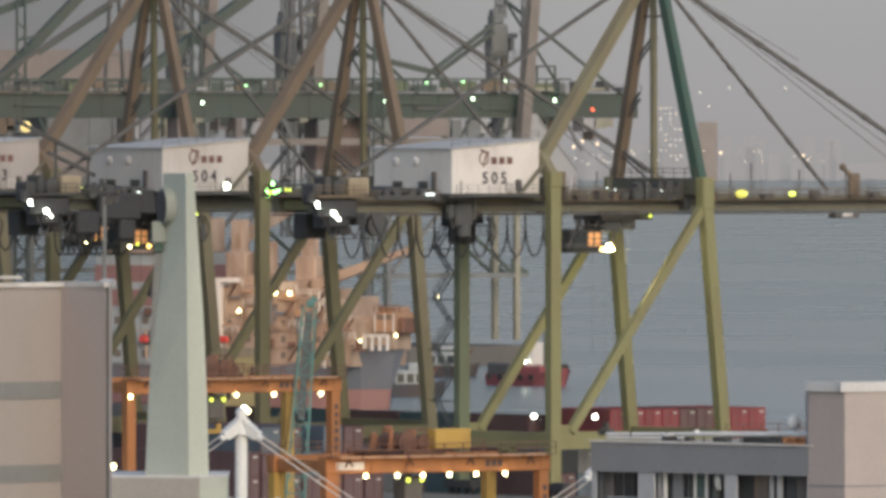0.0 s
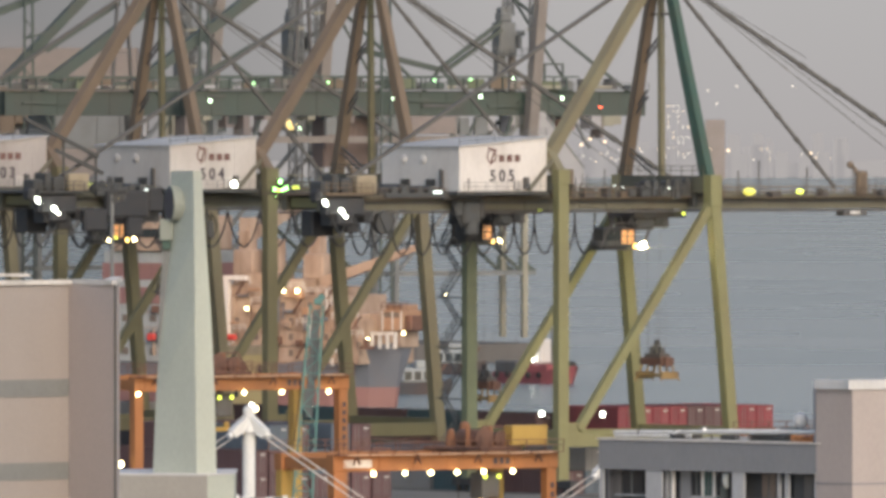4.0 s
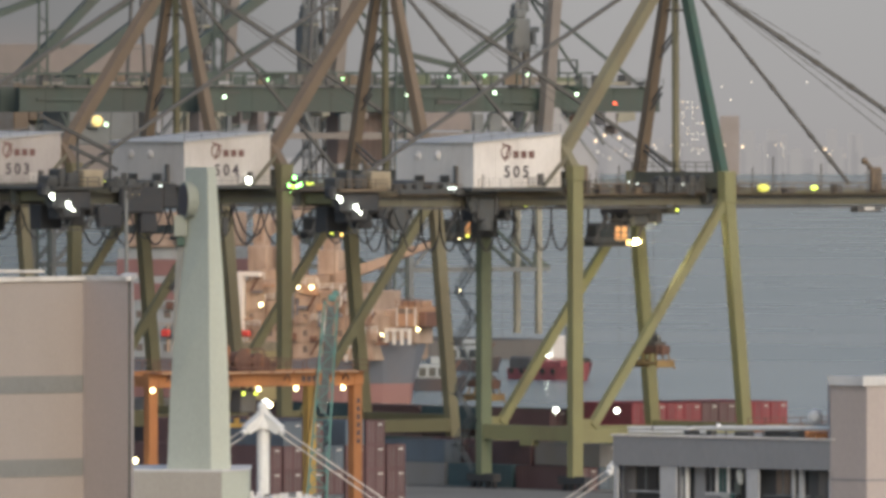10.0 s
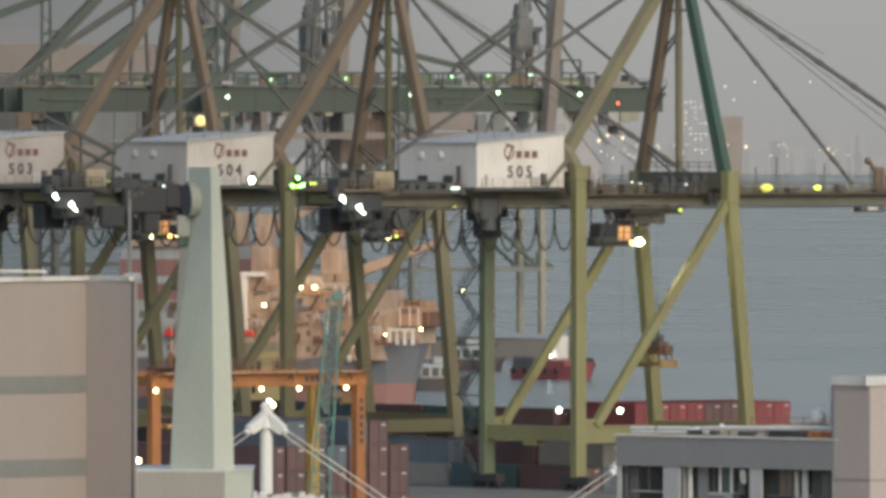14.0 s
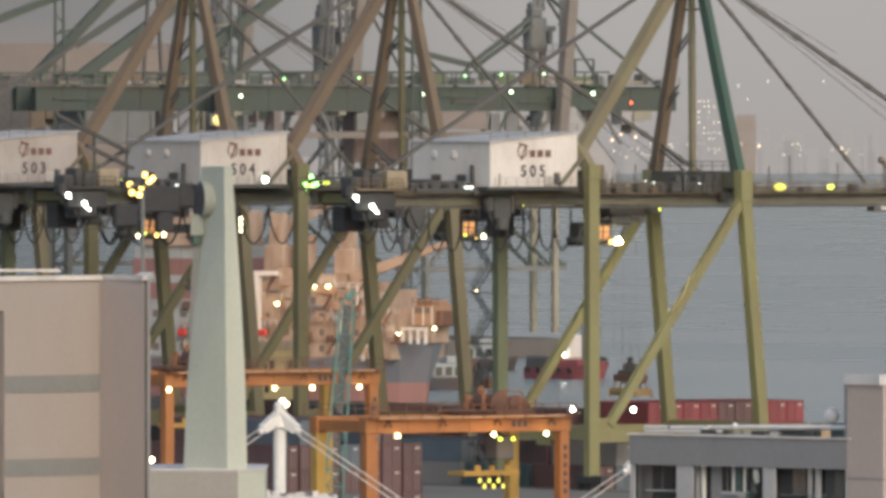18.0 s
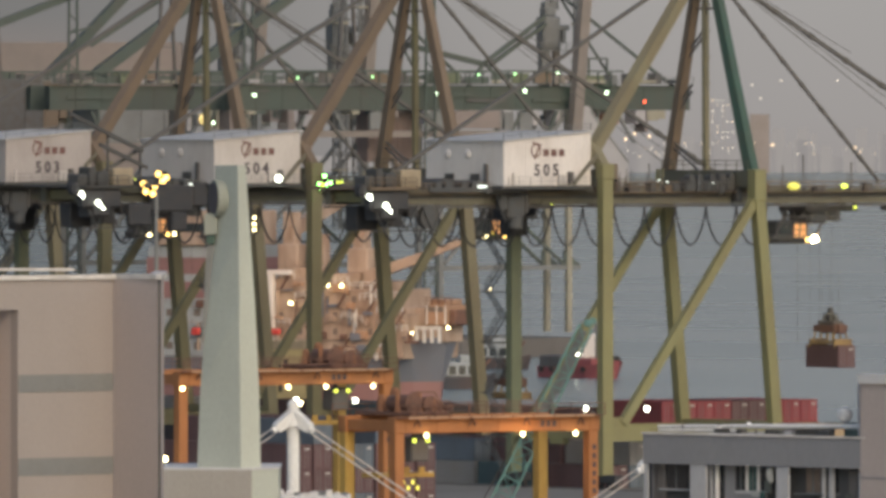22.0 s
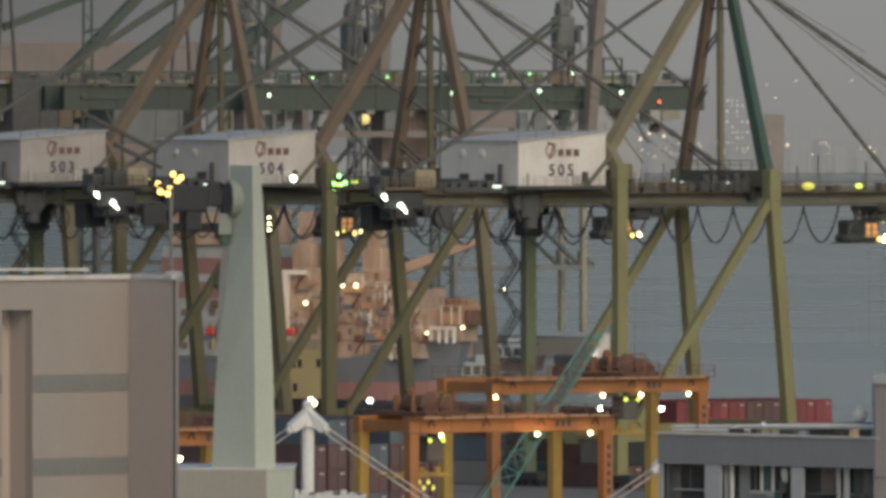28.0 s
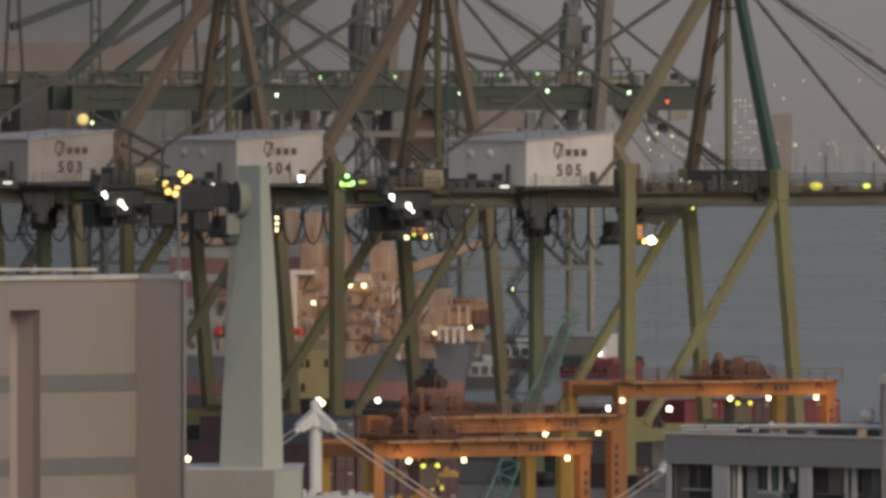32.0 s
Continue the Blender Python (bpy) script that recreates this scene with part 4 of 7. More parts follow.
def container(colour, m, length=12.2, group="stacked shipping containers", where="stacked in the yard"):
    """x across (2.44), y along, z up from its foot; corrugated sides, posts, doors with bars."""
    key = (colour, length)
    if key not in BOXES:
        c = thing("shipping_container", m, "%s corrugated steel shipping container %s" % ({"teal": "blue-green", "yellow": "ochre"}.get(colour, colour), where), "container", group)
        b = bm()
        w, h, L = 1.22, 2.59, length
        n = int(L / 0.6)
        side = [(w - 0.05, 0.08)]
        for i in range(n):
            y = 0.3 + (L - 0.6) * i / n
            side += [(w - 0.05, y), (w - 0.01, y + 0.06), (w - 0.01, y + 0.24), (w - 0.05, y + 0.3)]
        side.append((w - 0.05, L - 0.08))
        plan = side + [(-x, y) for x, y in reversed(side)]
        lo, hi = ([b.verts.new((x, y, z)) for x, y in plan] for z in (0.1, h - 0.06))
        for i in range(len(plan)):
            j = (i + 1) % len(plan)
            b.faces.new((lo[i], lo[j], hi[j], hi[i]))
        b.faces.new(lo[::-1])
        b.faces.new(hi)
        part("shell", b, CCOL[colour], c)
        b = bm()
        for x in (-1, 1):
            for y in (0.0, L - 0.16):
                box(b, x * (w - 0.16), x * w, y, y + 0.16, 0, h)
            for z in (0.0, h - 0.13):
                box(b, x * (w - 0.1), x * (w - 0.002), 0.16, L - 0.16, z, z + 0.13)
        for y in (0.0, L - 0.14):
            for z in (0.0, h - 0.13):
                box(b, -w + 0.16, w - 0.16, y + 0.002, y + 0.138, z, z + 0.13)
        part("frame", b, CCOL[colour], c)
        for x in (-0.56, 0.56):
            d = part("door", box(bm(), x - 0.52, x + 0.52, 0.02, 0.075, 0.16, h - 0.16), CCOL[colour], c)
            for k in (-0.22, 0.22):
                part("locking_bar", rod(bm(), (x + k, 0.0, 0.2), (x + k, 0.0, h - 0.2), 0.03, 6), FARGREY, d)
        part("marking", box(bm(), 0.35, 0.95, -0.012, -0.004, 2.0, 2.2), COPING, c, "small pale marking plate")
        BOXES[key] = c
        return c
    return copy_thing(BOXES[key], m)


# ---- rubber-tyred yard gantries; space: x across the lane, y along it, z up, origin between the front wheels ----
def gantry(m, span, top, tone, label):
    g = thing("yard_gantry_crane", m, label, "gantry crane", "rubber-tyred gantries in the yard")
    for i, y in enumerate((0.0, 7.2)):
        b = box(bm(), -0.6, span + 0.6, y - 0.55, y + 0.55, top - 1.55, top - 0.15, 0.05)
        for k in range(7):
            x = 0.5 + (span - 1) * k / 6
            box(b, x, x + 0.14, y - 0.6, y + 0.6, top - 1.5, top - 0.1)
        part("main_girder", b, tone, g, "orange box girder")
        b = box(bm(), -0.6, span + 0.6, y - (1.3 if i == 0 else -0.56), y - (0.56 if i == 0 else -1.3), top - 0.25, top - 0.17)
        yy = y - 1.28 if i == 0 else y + 1.28
        handrail(b, (-0.6, yy, top - 0.17), (span + 0.6, yy, top - 0.17), 1.0, 1.8, 0.035)
        part("walkway", b, RUST, g)
        for x in (0.0, span):
            lb = beam(bm(), (x, y, 2.2), (x, y, top - 1.5), 0.85, 0.95)
            part("leg", lb, AMBER if i else tone, g, "leg")
            wb = bm()
            box(wb, x - 0.5, x + 0.5, y - 1.4, y + 1.4, 1.3, 2.3, 0.08)
            part("bogie", wb, DARK, g)
            for k in (-0.85, 0.85):
                tb = rod(bm(), (x - 0.25, y + k, 0.78), (x + 0.25, y + k, 0.78), 0.78, 18)
                part("wheel", tb, TYRE, g, "black rubber tyre")
    for x in (0.0, span):
        part("sill_beam", beam(bm(), (x, 0.4, 3.0), (x, 6.8, 3.0), 0.8, 1.0), tone, g)
        part("end_tie", beam(bm(), (x, 0.5, top - 0.9), (x, 6.7, top - 0.9), 0.7, 0.9), tone, g)
    cap = bm()
    for k in range(9):
        x = 0.3 + (span - 0.6) * k / 9
        box(cap, x, x + (span - 0.6) / 9 - 0.25, -1.34, -1.31, top - 0.3, top - 0.14)
    part("kick_plate", cap, AMBERPALE, g, "pale kick plates along the walkway")
    for k in range(4):
        x = 1.6 + (span - 3.2) * k / 3
        br = beam(bm(), (x - 0.35, -0.75, top - 1.0), (x, -0.75, top - 0.35), 0.1, 0.12)
        beam(br, (x + 0.35, -0.75, top - 1.0), (x, -0.75, top - 0.35), 0.1, 0.12)
        part("walkway_bracket", br, RUST, g)
    for x in (0.0, span):
        ld = bm()
        for dx in (-0.22, 0.22):
            beam(ld, (x + dx, 7.75, 2.2), (x + dx, 7.75, top - 0.3), 0.06, 0.06)
        for k in range(18):
            z = 2.6 + (top - 3.4) * k / 18
            beam(ld, (x - 0.22, 7.75, z), (x + 0.22, 7.75, z), 0.04, 0.04)
        part("ladder", ld, AMBER, g)
    part("power_unit", box(bm(), span + 0.5, span + 1.9, 1.8, 5.6, 2.4, 4.6, 0.1), tone, g, "generator box on the sill")
    # plain bars where the owner's letters stand
    for k in range(3):
        part("lettering_bar", box(bm(), span * 0.72 + 0.62 * k, span * 0.72 + 0.4 + 0.62 * k, -0.58, -0.56, top - 1.15, top - 0.6), INK, g, "dark plain lettering block")
    for k in range(6):
        part("lettering_bar", box(bm(), span - 0.16, span + 0.2, -0.5, -0.485, top - 3.2 - 0.75 * k, top - 2.75 - 0.75 * k), INK, g, "dark plain lettering block")
    return g


def gantry_lamps(g, spots, top, r=0.25, mat=None):
    for x in spots:
        part("floodlight", ball(bm(), (x, -0.85, top - 1.75), r * 0.78, 12), mat or G_WARM, g, "round glowing floodlight")


def gantry_trolley(g, top, box_tone=None, lights=True):
    """Crab on rails over the girders: winch drums, motors and frames, cab and spreader below."""
    b = bm()
    box(b, -2.1, 2.1, -0.4, 7.6, top - 0.1, top + 0.25, 0.04)
    handrail(b, (-2.1, -0.4, top + 0.25), (2.1, -0.4, top + 0.25), 0.9, 1.0, 0.04)
    t = part("trolley", b, RUST, g, "rusty brown trolley with winches")
    for x, z, r, y1 in ((-1.2, 0.95, 0.72, 3.4), (0.6, 0.85, 0.6, 3.0), (1.5, 0.6, 0.4, 2.4)):
        db = rod(bm(), (x, 0.4, top + z), (x, y1, top + z), r, 18)
        rod(db, (x, 0.3, top + z), (x, 0.45, top + z), r * 1.25, 18)
        part("winch_drum", db, RUST, t)
    for x, y, w, h in ((-0.4, 0.2, 0.7, 1.5), (1.0, 0.0, 0.6, 1.1), (-1.9, 1.2, 0.5, 1.7), (0.2, 4.4, 1.2, 1.6), (-1.4, 4.2, 0.9, 1.1)):
        mb = rod(bm(), (x, y + 0.5, top + 0.25), (x, y + 0.5, top + 0.25 + h), w * 0.5, 12, w * 0.36)
        ball(mb, (x, y + 0.5, top + 0.25 + h), w * 0.36, 10)
        part("motor", mb, ORANGERUST, t)
    fb = bm()
    for x in (-2.0, 2.0):
        beam(fb, (x, 0.0, top + 0.2), (x * 0.6, 0.6, top + 1.9), 0.14, 0.14)
    beam(fb, (-1.2, 0.6, top + 1.9), (1.2, 0.6, top + 1.9), 0.14, 0.14)
    part("lifting_frame", fb, RUST, t)
    if box_tone:
        part("equipment_box", box(bm(), 0.9, 4.5, -0.7, 0.5, top + 0.35, top + 2.0, 0.06), box_tone, t, "ochre equipment box")
    cb = bm()
    box(cb, -0.9, 0.9, 1.0, 2.8, top - 4.0, top - 1.9, 0.12)
    beam(cb, (0, 1.9, top - 1.9), (0, 1.9, top), 0.3, 0.3)
    part("cab", cb, DARK, t, "dark operator cab")
    if lights:
        for x in (-0.7, 0.7):
            part("cab_lamp", ball(bm(), (x, 0.9, top - 2.2), 0.17, 10), G_LIME, t, "yellow-green lamp")
        part("work_lamp", ball(bm(), (-0.2, 2.2, top - 3.6), 0.46 if box_tone else 0.22, 10), G_AMBER, t, "amber work lamp")
    sb = bm()
    box(sb, -3.0, 3.0, 3.0, 5.4, top - 5.4, top - 5.0, 0.05)
    for x in (-1.6, 0.0, 1.6):
        box(sb, x - 0.3, x + 0.3, 2.9, 3.1, top - 5.0, top - 4.5, 0.03)
    sp = part("spreader", sb, AMBER, t, "yellow spreader under the trolley")
    for x in (-1.0, 1.0):
        part("rope", rod(bm(), (x, 4.2, top - 5.0), (x, 4.2, top), 0.03, 6), WIRE, sp)
    return t


ORANGERUST = material("rust_orange_machinery", (0.27, 0.12, 0.06), 0.75, dirt=(0.1, 0.06, 0.05), amount=0.6, scale=1.5)
# gantry tracks: where each stands at first, then it runs along its lane
def lane(col, row, dist, rz=TURN):
    return pose(col, dist, row, 0, 0, rz)


GA = Vector((-7.8, 1150.0, 0.0))
GB = Vector((-27.15, 1300.8, 0.0))
GC = Vector((-6.7, 1200.0, 0.0))
gantry_a = gantry(lane(GA.x, 0, GA.y), 21.7, 15.7, ORANGE, "weathered orange yard gantry with an ochre box on its trolley")
gantry_lamps(gantry_a, (3.2, 6.4, 9.0, 11.7, 14.4, 17.4), 15.7)
trolley_a = gantry_trolley(gantry_a, 15.7, AMBER)
gantry_b = gantry(lane(GB.x, 0, GB.y), 23.3, 19.2, ORANGE, "tall orange yard gantry with lamps under its girder")
gantry_lamps(gantry_b, (-0.4, 11.6, 15.9, 21.3), 19.2)
trolley_b = gantry_trolley(gantry_b, 19.2)
gantry_c = gantry(lane(GC.x, 0, GC.y), 20.6, 17.2, ORANGE, "orange yard gantry with a brown trolley")
gantry_lamps(gantry_c, (2.5, 12.7, 18.35), 17.2)
trolley_c = gantry_trolley(gantry_c, 17.2)
# the strips are no lamps: lamplight falling on them is put in as glow
for k in range(6):
    part("hazard_strip", box(bm(), -1.5 + 0.5 * k, -1.2 + 0.5 * k, 2.94, 2.98, 11.2 - 0.5 * (k % 2), 11.6 - 0.5 * (k % 2)), G_DIMLIME, trolley_c, "hazard strip with lamplight put in as yellow-green glow")
GE = Vector((-9.64, 1112.0, 0.0))
gantry_e = gantry(lane(GE.x, 0, GE.y), 20.3, 17.25, ORANGE, "orange yard gantry in the lane next to the hall")
gantry_lamps(gantry_e, (2.6, 8.0, 18.2), 17.25)
trolley_e = gantry_trolley(gantry_e, 17.25)
part("pale_panel", box(bm(), 0.4, 3.2, -0.6, -0.57, 14.45, 15.1), COPING, gantry_a, "pale blank sign panel")

# ---- lattice-boom mobile crane between the gantries ----
def mobile_crane():
    c = thing("mobile_crane", pose(-11.5, 1250, 0), "teal lattice-boom mobile crane standing in the yard", "crane")
    b = box(bm(), -4.2, 4.2, -1.5, 1.5, 1.0, 1.9, 0.1)
    part("carrier", b, TEAL, c)
    for x in (-3.2, -1.6, 1.6, 3.2):
        for y in (-1.35, 1.35):
            part("wheel", rod(bm(), (x, y - 0.25, 0.62), (x, y + 0.25, 0.62), 0.62, 16), TYRE, c, "black tyre")
    part("upper_works", box(bm(), -2.8, 2.2, -1.4, 1.4, 2.0, 4.0, 0.15), TEAL, c)
    part("cab", box(bm(), 1.0, 2.6, -2.2, -1.4, 2.0, 4.0, 0.15), GLASS, c)
    j = part("boom", lattice(bm(), (0, 0, 0), (0, 0, 24.0), 1.9, 1.15, 16, 0.17, 0.08), TEAL, c, "teal lattice boom")
    hb = bm()
    box(hb, -0.3, 0.45, -0.3, 0.3, 24.0, 24.6, 0.1)
    rod(hb, (0.35, -0.15, 24.7), (0.35, 0.15, 24.7), 0.32, 12)
    part("boom_sheath", box(bm(), -0.34, 0.34, -0.2, 0.2, 14.0, 23.6, 0.05), STEEL, j, "grey telescoped jib inside the lattice")
    part("boom_plate", box(bm(), 0.1, 0.5, -0.32, -0.26, 17.5, 21.0, 0.03), STEEL, j, "grey plate on the upper boom")
    part("boom_plate", box(bm(), -0.5, -0.1, -0.42, -0.36, 14.5, 16.5, 0.03), STEEL, j, "grey plate on the upper boom")
    part("boom_head", hb, TEAL, j)
    part("hook_line", rod(bm(), (0.75, 0, 24.7), (0.75, 0, 6.0), 0.03, 5), WIRE, j)
    part("pendant", rod(bm(), (-1.6, 0, 3.0), (-0.5, 0, 24.2), 0.05, 5), WIRE, j)
    return c, j


crane_d, boom_d = mobile_crane()


# ---- foreground buildings ----
def prism(pts, z0, z1):
    b = bm()
    lo = [b.verts.new((x, y, z0)) for x, y in pts]
    hi = [b.verts.new((x, y, z1)) for x, y in pts]
    n = len(pts)
    for i in range(n):
        b.faces.new((lo[i], lo[(i + 1) % n], hi[(i + 1) % n], hi[i]))
    b.faces.new(lo[::-1])
    b.faces.new(hi)
    return b


def left_block():
    """Stepped tower block; corner of its recess at the origin."""
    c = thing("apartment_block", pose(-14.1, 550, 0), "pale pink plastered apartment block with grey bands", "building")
    top = 36.75
    a = math.sqrt(0.5)
    P = lambda k, d=0.0: (-a * k + a * d, -a * k - a * d)
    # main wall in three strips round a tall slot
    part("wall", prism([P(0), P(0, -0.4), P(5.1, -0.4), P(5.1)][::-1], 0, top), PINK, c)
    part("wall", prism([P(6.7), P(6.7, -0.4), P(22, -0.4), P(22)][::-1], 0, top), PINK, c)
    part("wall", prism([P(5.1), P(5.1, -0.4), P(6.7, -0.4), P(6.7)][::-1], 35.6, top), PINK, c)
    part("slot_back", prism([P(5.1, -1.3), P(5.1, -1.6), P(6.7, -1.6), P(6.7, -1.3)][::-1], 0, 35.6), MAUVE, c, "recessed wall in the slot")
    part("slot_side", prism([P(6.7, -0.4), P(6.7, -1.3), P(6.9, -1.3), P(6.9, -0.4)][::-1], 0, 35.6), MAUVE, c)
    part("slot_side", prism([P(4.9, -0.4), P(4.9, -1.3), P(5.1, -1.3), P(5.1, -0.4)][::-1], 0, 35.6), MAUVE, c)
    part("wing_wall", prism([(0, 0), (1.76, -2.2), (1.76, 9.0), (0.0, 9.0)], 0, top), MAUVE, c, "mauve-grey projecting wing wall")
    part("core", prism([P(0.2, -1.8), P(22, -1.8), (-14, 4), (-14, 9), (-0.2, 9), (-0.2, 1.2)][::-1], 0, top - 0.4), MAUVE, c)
    for k in range(11):
        z0 = 32.4 - 3.23 * k
        if z0 < 1:
            break
        for s, e in ((0.03, 5.07), (6.73, 21.9)):
            part("band", prism([P(s, 0.03), P(s, 0.005), P(e, 0.005), P(e, 0.03)][::-1], z0, z0 + 0.68), BANDGREY, c, "grey painted band")
    part("coping", prism([P(-0.1, 0.12), P(-0.1, -0.5), P(22, -0.5), P(22, 0.12)][::-1], top, top + 0.18), COPING, c, "weathered white coping")
    part("coping", prism([(-0.1, 0.2), (1.72, -2.34), (1.9, -2.34), (1.9, 9.0), (1.4, 9.0), (1.4, -1.2), (0.2, 0.6)], top + 0.01, top + 0.2), COPING, c)
    part("downpipe", rod(bm(), (1.84, -2.0, 0), (1.84, -2.0, top), 0.06, 8), DARK, c, "dark downpipe")
    part("roof_rail", beam(bm(), (-8.0, -6.4, top + 0.45), (-1.6, 0.4, top + 0.36), 0.2, 0.12), COPING, c)
    return c


left_block()


# darker copy of the tower concrete: shade on drum and bracket is painted in
DULLMINT = material("shade_darkened_concrete", (0.30, 0.32, 0.28), 0.85, dirt=(0.2, 0.215, 0.19), amount=0.4, scale=0.5, fine=9)
SAND = material("grey_beige_plaster", (0.375, 0.35, 0.315), 0.85, dirt=(0.29, 0.27, 0.24), amount=0.35, scale=0.4, fine=10, streak=0.5)


def concrete_tower():
    """A tapering ventilation tower on a wider base."""
    c = thing("concrete_tower", pose(-11.0, 600, 0), "tapering pale grey-green concrete tower on a plain base", "tower")
    zb, zt = 28.03, 40.95
    b = bm()
    # left corner, front corner, right corner, back corner at several heights
    levels = ((zb, -0.86, 1.02, 1.86), (31.5, -0.72, 0.99, 1.78), (35.0, -0.45, 0.95, 1.62), (37.9, -0.16, 0.92, 1.42), (39.6, -0.11, 0.9, 1.3), (zt, -0.10, 0.88, 1.22))
    rings = []
    for z, l, m, r in levels:
        rings.append([b.verts.new((l, 1.5, z)), b.verts.new((m, 0.0, z)), b.verts.new((r, 1.0, z)), b.verts.new(((l + r) / 2, 2.6, z))])
    for r0, r1 in zip(rings, rings[1:]):
        for i in range(4):
            b.faces.new((r0[i], r0[(i + 1) % 4], r1[(i + 1) % 4], r1[i]))
    b.faces.new(rings[0][::-1])
    b.faces.new(rings[-1])
    part("shaft", b, MINT, c)
    part("vent_drum", rod(bm(), (0.3, 1.3, 39.54), (-0.15, 1.16, 39.54), 0.79, 28), DULLMINT, c, "round concrete vent drum")
    # a solid ink-dark disc stands in for the shade inside the hole
    part("opening_shade_disc", rod(bm(), (-0.1, 1.175, 39.54), (-0.17, 1.153, 39.54), 0.68, 28), INK, c, "dark disc for the shaded round opening near the top")
    part("bracket", box(bm(), -0.56, 0.0, 1.1, 1.9, 38.0, 38.9, 0.03), DULLMINT, c)
    part("bracket_foot", box(bm(), -0.46, -0.1, 1.2, 1.8, 37.6, 37.996, 0.03), GREEN, c, "dark green bracket foot")
    # grey strip stands in for the shaft's narrow shadowed side
    part("shadow_side_strip", beam(bm(), (-0.26, 1.5, 37.9), (-0.62, 1.5, 33.4), 0.3, 0.34, 0.1, 0.1), BANDGREY, c)
    part("base", prism([(-2.6, 0.8), (1.5, -0.2), (2.6, 1.4), (2.6, 8.0), (-2.6, 8.0)], 0, zb), MINT, c, "plain concrete base block")
    part("base_plaster", prism([(-2.62, 0.75), (1.46, -0.245), (1.48, -0.2), (-2.6, 0.8)], 0, zb - 0.004), SAND, c, "grey-beige plastered face")
    part("base_coping", prism([(-2.62, 0.76), (1.5, -0.26), (2.66, 1.38), (2.66, 8.0), (-2.62, 8.0)], zb, zb + 0.08), PALEGREY, c)
    return c


concrete_tower()


def stay_mast():
    c = thing("stay_mast", pose(-9.05, 700, 0), "white tubular mast with flared head and stay cables", "mast")
    part("pole", rod(bm(), (0, 0, 22.0), (0, 0, 28.0), 0.31, 20), MASTWHITE, c)
    b = bm()
    rod(b, (0, 0, 27.6), (0, 0, 28.3), 0.5, 20, 0.34)
    rod(b, (0, 0, 28.3), (0, 0, 28.62), 0.3, 16, 0.26)
    ball(b, (0, 0, 28.66), 0.29, 16)
    for sx in (-1, 1):
        for sy in (-1, 1):
            beam(b, (0, 0, 28.15), (sx * 0.84, sy * 0.5, 27.5), 0.6, 0.62, 0.42, 0.46)
            rod(b, (sx * 0.78, sy * 0.46, 27.56), (sx * 1.0, sy * 0.6, 27.36), 0.17, 10)
    part("flared_head", b, MASTWHITE, c, "flared white steel head")
    for sx, ex in ((1, 7.4), (-1, -7.4)):
        for k in (-0.17, 0.17):
            part("stay_cable", rod(bm(), (sx * 0.85, k, 27.45 + k), (ex, 4 * k, 27.45 - (abs(ex) - 0.85) * 0.69 + k), 0.04, 8), PALEWIRE, c, "pale stay cable")
    return c


mast = stay_mast()
copy_thing(mast, pose(9.0, 700, -2.0))


def hall_roof():
    c = thing("hall", pose(-6, 706, 0), "low hall with a cluttered grey roof under the stay mast", "building")
    part("wall", box(bm(), -3.9, 26, -8, 20, 0, 21.9), PALEGREY, c)
    part("roof", box(bm(), -4.2, 26.4, -8.4, 20.4, 21.9, 22.2), PALEGREY, c)
    part("plant_room", box(bm(), -4.0, -0.2, -7.6, -3.0, 22.2, 24.2, 0.05), PALEGREY, c)
    random.seed(8)
    for i in range(9):
        x, w, h = -3.8 + 0.4 * i, random.uniform(0.25, 0.5), random.uniform(0.1, 0.32)
        part("roof_unit", box(bm(), x, x + w, -7.2 + 0.3 * (i % 3), -6.6 + 0.3 * (i % 3), 24.2, 24.2 + h, 0.03), (COPING, PALEGREY, BANDGREY)[i % 3], c, "small roof unit")
    return c


hall_roof()


# near-black plaster: the shade inside the galleries is put into the colour
GALLERY = material("gallery_painted_shade", (0.06, 0.063, 0.068), 0.85, dirt=(0.07, 0.07, 0.075), amount=0.5, scale=1.2)
DUSTCURTAIN = material("brown_grey_curtain", (0.15, 0.14, 0.135), 0.9, dirt=(0.09, 0.08, 0.08), amount=0.5, scale=4.0, streak=0.1)
DARKCLOTH = material("dark_green_grey_cloth", (0.09, 0.105, 0.10), 0.9, amount=0.4, scale=3.0)
CURTAIN = material("pale_curtain_cloth", (0.36, 0.38, 0.38), 0.9, amount=0.3, scale=2.0)


